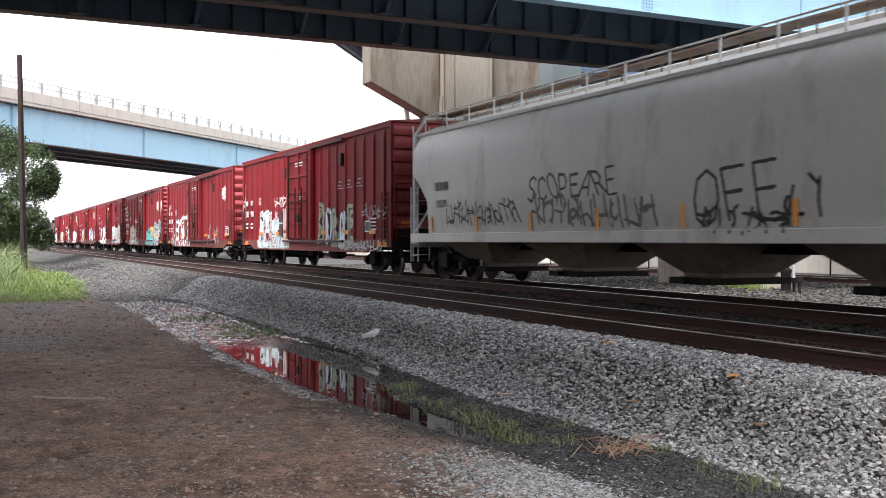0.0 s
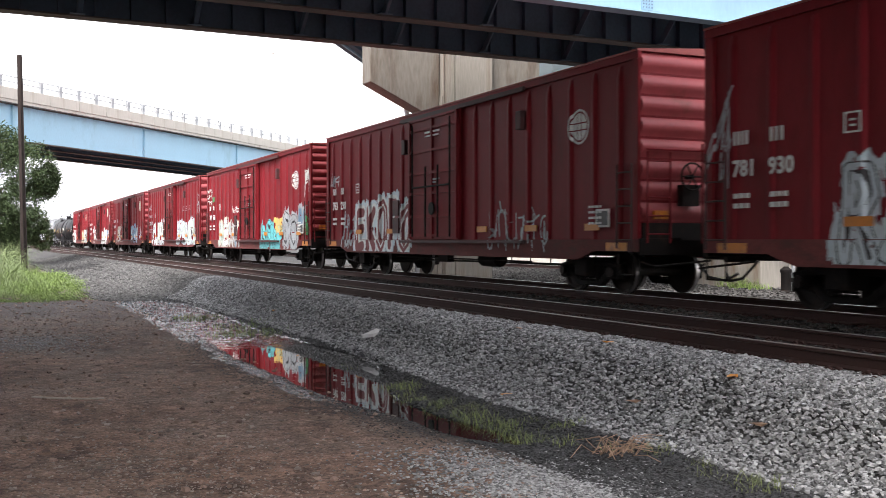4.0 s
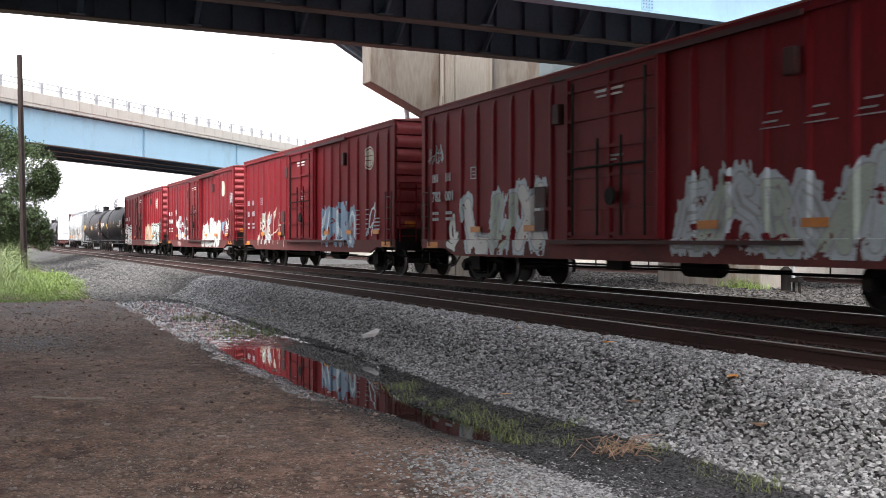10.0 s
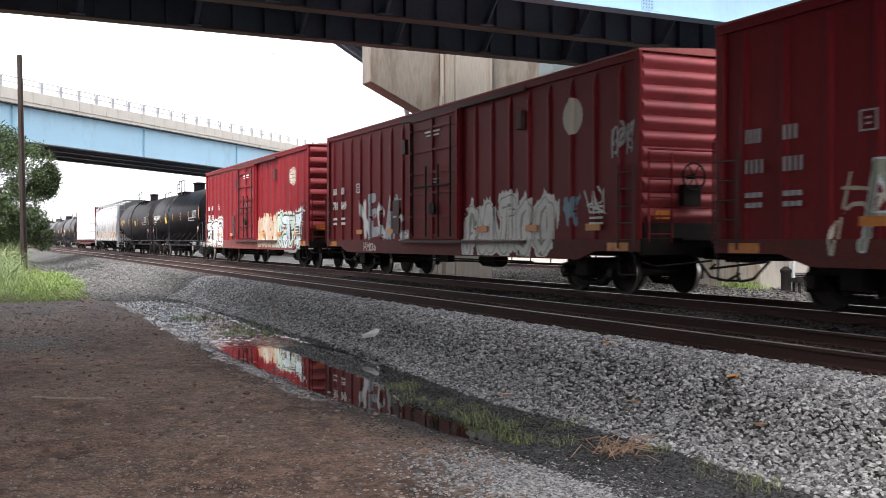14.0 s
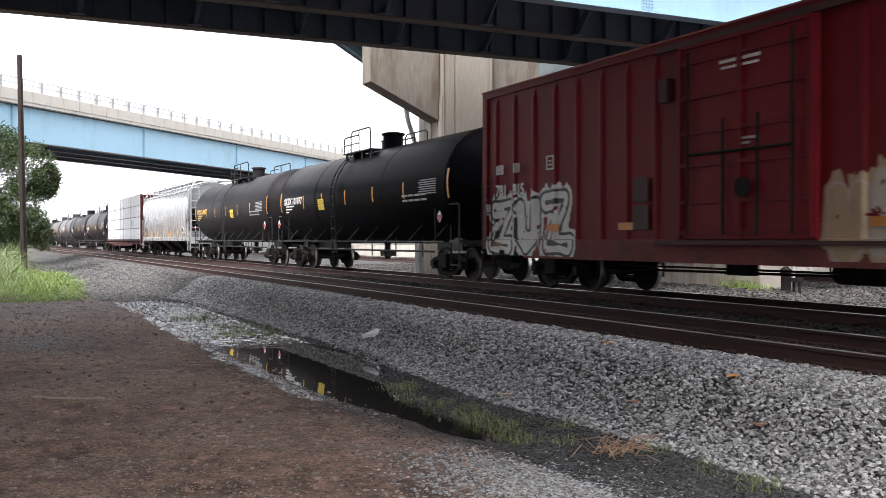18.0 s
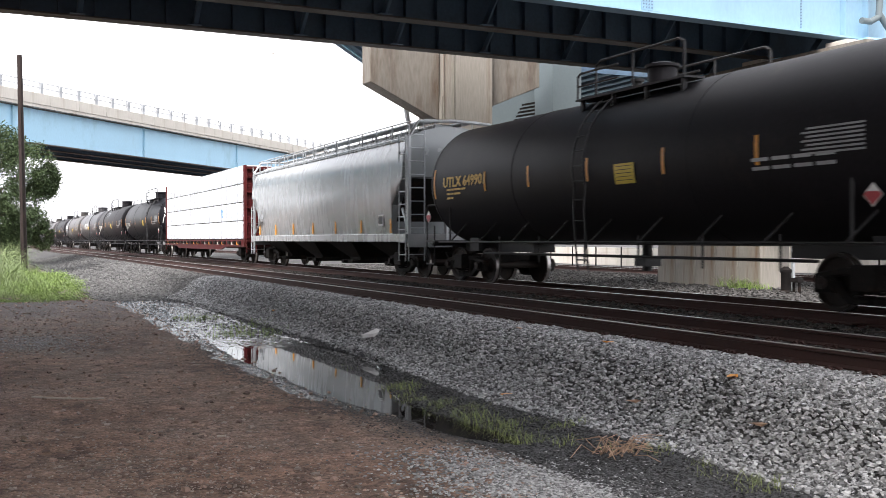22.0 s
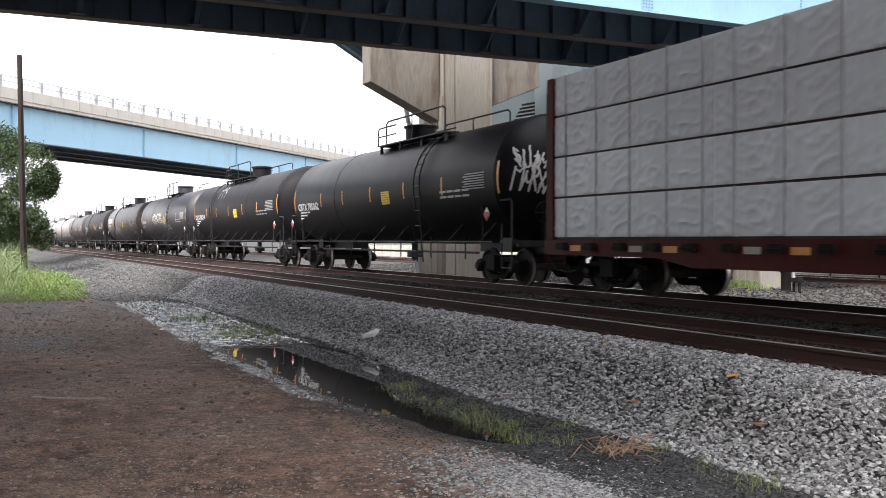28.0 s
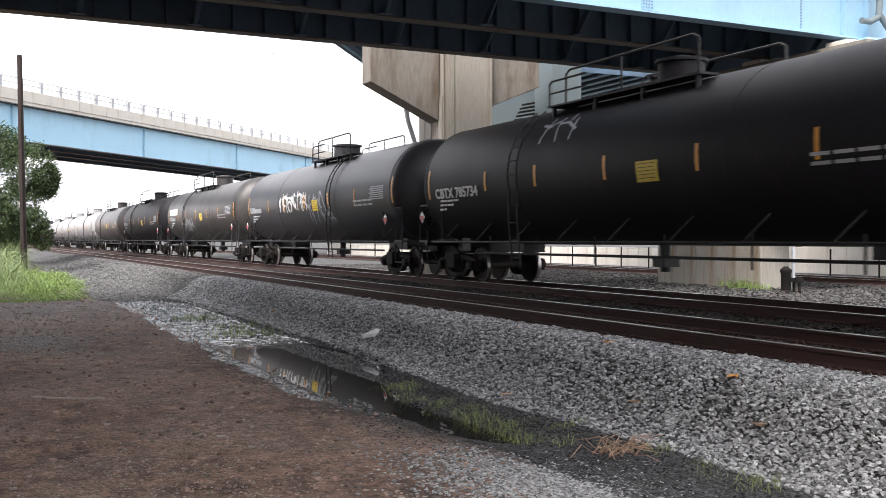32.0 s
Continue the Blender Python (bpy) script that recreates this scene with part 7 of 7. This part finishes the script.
def dress_train():
    cars = [m[0] for m in MOVING]
    hop_a, b1, b2, b3, b4, b5, b6, b7, t1, t2, hop_b, beam, t3, t4, t5, t6, t7, t8 = cars[:18]
    S = box_side
    # grey hopper: thin black and grey tags
    H = hopper_side
    scribble(hop_a, H, -2.65, 0.86, 1.96, 2.58, 8, "black", 1, 0.027, text="SCOPEARE")
    sprayed(hop_a, H, -2.55, 2.0, 1.36, 2.12, 9, ["smoke"], None, 2, width=0.036, cell=0.015, wear=0.2)
    scribble(hop_a, H, -7.0, -3.1, 1.45, 2.1, 9, "black", 3, 0.024)
    sprayed(hop_a, H, 3.05, 5.3, 1.33, 2.45, 3, ["black"], None, 14, width=0.03, cell=0.015, wear=0.1, tilt=0.3, text="OFE")
    scribble(hop_a, H, 3.1, 5.3, 1.2, 1.75, 4, "black", 15, 0.028)
    scribble(hop_a, H, 5.25, 6.0, 1.4, 2.1, 1, "black", 5, 0.03)
    lettered(hop_a, "10289", -7.55, -1.62, 1.98, 0.27, "black")
    bars(hop_a, -7.6, -1.63, 2.42, (0.16, 0.16, 0.16, 0.16), 0.22, "black", 0.05)
    lettered(hop_b, "58297", -7.6, -1.60, 1.72, 0.27, "black")
    bars(hop_b, -7.6, -1.61, 2.02, (0.13, 0.13, 0.13, 0.13), 0.18, "grey", 0.07)
    # first boxcar
    sprayed(b1, S, -6.3, -1.65, 0.76, 2.4, 6, ["pale", "pale", "pink"], "black", 21, width=0.12, rim=0.028, cloud="pale", wear=0.2, text="RZROMA")
    sprayed(b1, S, 2.0, 5.9, 0.86, 2.4, 5, ["olive", "pale", "olive", "pale", "olive"], "black", 23, width=0.17, rim=0.045, wear=0.12, text="BORNE")
    sprayed(b1, S, 4.6, 8.6, 0.74, 1.12, 9, ["grey"], None, 25, width=0.03, cell=0.014, wear=0.25, tilt=0.4)
    scribble(b1, S, 6.6, 8.7, 1.75, 2.3, 5, "grey", 24, 0.02)
    scribble(b1, S, -3.9, -1.7, 2.4, 2.9, 5, "white", 26, 0.022)
    scribble(b1, S, -9.0, -8.5, 1.9, 3.8, 3, "grey", 27, 0.02)
    emblem_letters(b1, 4.3, 2.9)
    data_panel(b1, 7.0, 1.36)
    box_marks(b1, "781", "930")
    # second
    sprayed(b2, S, -6.3, -1.6, 0.76, 2.55, 5, ["red"], "white", 31, width=0.15, rim=0.09, wear=0.12, cloud="pale", text="EKOPO")
    scribble(b2, S, -8.9, -8.0, 2.9, 3.4, 2, "grey", 35, 0.025)
    sprayed(b2, S, -7.7, -6.3, 0.8, 2.1, 3, ["grey"], None, 34, width=0.04, wear=0.3, tilt=0.4)
    sprayed(b2, S, 3.0, 6.0, 0.8, 1.9, 6, ["grey"], None, 33, width=0.025, cell=0.014, wear=0.42)
    disc(b2, 7.1, 3.43, 0.36, "white")
    data_panel(b2, 7.8, 1.36)
    box_marks(b2, "783", "290")
    # third
    sprayed(b3, S, -6.5, -4.2, 0.76, 2.15, 2, ["mint", "white"], "grey", 41, width=0.16, rim=0.04, wear=0.3, cloud="cream", text="RE")
    sprayed(b3, S, -4.2, -1.7, 0.76, 2.25, 4, ["grey", "grey", "blue"], "cream", 44, width=0.11, rim=0.05, wear=0.3, text="SOUT")
    scribble(b3, S, -3.4, -1.9, 2.4, 2.75, 5, "white", 40, 0.025)
    sprayed(b3, S, 1.8, 5.1, 0.74, 1.95, 4, ["cyan"], "black", 42, width=0.15, rim=0.03, cloud="cyan", wear=0.14, tilt=0.35, text="ACRE")
    sprayed(b3, S, 4.25, 5.1, 1.5, 2.0, 2, ["gold"], None, 43, width=0.11)
    sprayed(b3, S, 5.3, 7.5, 0.74, 2.45, 2, ["grey"], "black", 45, width=0.24, rim=0.04, cloud="grey", wear=0.2, text="OO")
    sprayed(b3, S, 7.6, 8.4, 1.75, 2.35, 2, ["blue"], "grey", 48, width=0.1, rim=0.05, cloud="grey", wear=0.2)
    scribble(b3, S, 8.3, 9.0, 2.6, 3.95, 2, "white", 46, 0.022)
    scribble(b3, S, 8.3, 8.95, 3.3, 3.9, 3, "white", 39, 0.02)
    disc(b3, 7.12, 3.43, 0.36, "white")
    data_panel(b3, 7.78, 1.36)
    scribble(b3, S, 8.55, 8.95, 1.3, 2.3, 1, "green", 47, 0.04)
    for zz in (2.95, 3.25, 3.55):
        scribble(b3, S, -9.0, -8.15, zz, zz + 0.26, 5, "white", int(zz * 40), 0.012)
    scribble(b3, S, -8.0, -7.5, 2.9, 3.4, 2, "green", 49, 0.035)
    box_marks(b3, "781", "560")
    # fourth
    sprayed(b4, S, -6.6, -2.6, 0.76, 2.35, 3, ["white", "mint", "white"], "grey", 51, width=0.2, rim=0.03, wear=0.36, tilt=0.3, cloud="pale", text="LUX")
    sprayed(b4, S, 2.0, 7.6, 0.82, 2.3, 8, ["pale", "mint"], "grey", 52, width=0.13, rim=0.03, tilt=0.5, wear=0.3, cloud="pale", text="ENSROAKE")
    scribble(b4, S, 8.2, 9.0, 2.6, 3.8, 3, "grey", 53, 0.016)
    scribble(b4, S, -8.9, -7.9, 3.1, 3.7, 4, "grey", 54, 0.016)
    sprayed(b4, S, -7.6, -6.9, 0.8, 2.0, 1, ["white"], "black", 55, width=0.07, rim=0.03, wear=0.3)
    emblem_letters(b4, 4.1, 2.9)
    data_panel(b4, 6.7, 1.38)
    box_marks(b4, "782", "001", "grey")
    # fifth
    sprayed(b5, S, -6.7, -2.6, 0.78, 2.4, 4, ["cream"], None, 61, width=0.025, wear=0.3, tilt=0.4)
    sprayed(b5, S, -6.2, -4.6, 0.95, 2.3, 2, ["olive", "grey"], "pale", 64, width=0.07, rim=0.03, wear=0.34, text="AK")
    sprayed(b5, S, 2.25, 5.7, 1.03, 2.25, 5, ["pale", "blue"], "blue", 62, width=0.06, rim=0.05, wear=0.32, tilt=0.3, cloud="blue", text="UPAKO")
    disc(b5, 7.0, 3.68, 0.37, "cream")
    for x in (5.95, 6.8):
        for k in range(6):
            bars(b5, x, -BOX_W / 2 - 0.012, 1.3 + 0.15 * k, (0.07, 0.09, 0.06), 0.03, "grey", 0.03)
    scribble(b5, S, 6.9, 7.4, 1.2, 2.4, 1, "pale", 63, 0.03)
    box_marks(b5, None, "988", "grey")
    # sixth
    sprayed(b6, S, -5.9, -2.1, 1.14, 2.5, 5, ["white", "grey"], "grey", 71, width=0.1, rim=0.05, wear=0.26, tilt=0.4, text="XECHE")
    sprayed(b6, S, 1.75, 6.1, 0.74, 2.1, 5, ["white"], "olive", 72, width=0.21, rim=0.03, wear=0.1, cloud="white", text="PATCO")
    disc(b6, 6.8, 3.67, 0.38, "cream", False)
    scribble(b6, S, 8.2, 9.0, 2.7, 3.4, 3, "grey", 73, 0.025)
    sprayed(b6, S, 6.45, 7.0, 1.4, 2.0, 1, ["blue"], None, 74, width=0.08)
    scribble(b6, S, 7.3, 8.0, 1.6, 2.25, 2, "white", 75, 0.02)
    scribble(b6, S, -5.5, -4.4, 0.76, 1.05, 4, "pink", 76, 0.025)
    box_marks(b6, "781", "049")
    # seventh
    sprayed(b7, S, -8.9, -5.2, 0.76, 2.15, 3, ["white"], "black", 81, width=0.19, rim=0.07, cloud="white", wear=0.14, tilt=0.3, text="ZUZ")
    sprayed(b7, S, 1.7, 5.0, 0.8, 2.1, 4, ["tan", "cream"], "pink", 82, width=0.17, rim=0.04, wear=0.3, cloud="tan", text="UNOA")
    sprayed(b7, S, 4.9, 8.3, 0.8, 2.25, 4, ["mint", "pale"], "black", 83, width=0.18, rim=0.06, cloud="mint", wear=0.2, text="CJFT")
    scribble(b7, S, 8.1, 8.8, 2.1, 2.5, 2, "pale", 84, 0.03)
    disc(b7, 7.08, 3.6, 0.36, "cream")
    data_panel(b7, 7.65, 1.34)
    box_marks(b7, "781", "815")
    # tank cars: numbers as digits, the owner's letters as bars
    def tank_number(car, tl, digits, colour):
        a = radians(1 if car in (t1, t2) else -9)
        y, z = -(TANK_R + 0.014) * math.cos(a), TANK_Z + TANK_R * math.sin(a) - 0.07
        if digits:
            lettered(car, digits, -tl + 1.0, y, z - 0.07, 0.36, colour, -a).scale.x = 1.18
        else:
            bars(car, -tl + 0.85, y, z, (0.17, 0.17, 0.17, 0.17), 0.25, colour, 0.06, -a)
            bars(car, -tl + 1.75, y, z, (0.12,) * 6, 0.19, colour, 0.05, -a)
        for k in range(3):
            bars(car, -tl + 1.25, -TANK_R - 0.012 if z > 2.4 else -TANK_R * 0.975 - 0.012, z - 0.17 - 0.11 * k, (0.2, 0.12, 0.35, 0.25)[: 4 - k], 0.05, colour, 0.05)
    for car, ln, digits, colour in ((t1, 18.2, "SKSX 101077", "white"), (t2, 17.5, "UTLX 649901", "gold"), (t3, 19.1, "CBTX 785062", "white"), (t4, 19.7, "CBTX 785734", "white"), (t5, 19.7, None, "grey"), (t6, 19.7, None, "grey"), (t7, 19.7, None, "grey")):
        tank_number(car, ln / 2 - 0.9, digits, colour)
    T = tank_side
    scribble(t5, T, -3.6, 0.4, 2.2, 3.0, 6, "white", 91, 0.045)
    scribble(t5, T, 0.2, 3.1, 1.7, 3.0, 4, "grey", 92, 0.035)
    scribble(t6, T, -4.5, -1.0, 1.6, 2.4, 4, "grey", 93, 0.06)
    scribble(t4, T, -3.0, -1.4, 3.2, 3.9, 2, "grey", 95, 0.03)
    # white tag on the end of the third tank
    tl = 19.1 / 2 - 0.46
    rows = [sprayed(t3, tank_side, -1.3, -0.45, lo, hi, n, ["white"], None, seed, width=0.022, cell=0.011, wear=0.05, tilt=0.5, label="white sprayed tag on the tank end") for lo, hi, n, seed in ((2.8, 3.35, 4, 97), (2.2, 2.95, 4, 103))]
    for v in [v for ob in rows for v in ob.data.vertices]:
        y, z = v.co.x, v.co.z
        r = min(math.hypot(y, z - TANK_Z) / TANK_R, 0.995)
        v.co = (tl - 0.75 + 0.75 * math.sqrt(1 - r * r) + 0.008, y, z)
    names = {b1: "with pale blue and olive graffiti", b2: "with white-outlined graffiti", b3: "with turquoise and grey graffiti", b4: "with ragged white graffiti",
             b5: "with faded blue graffiti, darkened by dirt", b6: "with bold white graffiti and a blank cream disc", b7: "with tan and mint graffiti"}
    for car, words_ in names.items():
        tagged(car, "oxide-red steel boxcar " + words_)
    tagged(t2, "weathered dark grey tank car with yellow lettering")
    tagged(t3, "glossy black tank car with a white tag on its end")
    tagged(t5, "dark grey tank car with white sprayed tags")
    tagged(t6, "dirty tank car with a white nameplate")
    tagged(hop_a, "grey curved-side covered hopper with thin black tags")
    tagged(hop_b, "pale silver-grey covered hopper with glossy dented sides")
    bm = B()
    box(bm, -8.0, -5.6, -TANK_R - 0.03, -TANK_R + 0.06, 2.62, 3.0)
    part("nameplate", bm, PAINT["white"], t6, "white rectangular nameplate")


dress_train()


STEADY = (0.0, 1 / 30, 8.0, 16.0, 24.0, CLIP - 1 / 30, CLIP)


def motions():
    """The train rolls through at a steady pace; its wheels turn."""
    for ob, x, y, z, *side in MOVING:
        turn = 180 if side and side[0] > 0 else 0
        walk(ob, [(t, pose(x + SPEED * t, y, z, 0, 0, turn)) for t in STEADY])
    # wheelsets of the cars that pass close by turn on their trucks
    rolled = [MOVING[i][0] for i in range(16)]
    step = 2 / 30
    times = [k * step for k in range(int(CLIP / step) + 1)]
    spin = math.degrees(SPEED / 0.457)
    for car in rolled:
        for ob in car.children_recursive:
            if ob.name.startswith("wheelset"):
                x, y, z = ob.location
                walk(ob, [(t, pose(x, y, z, 0, spin * t % 360, 0)) for t in times])


motions()
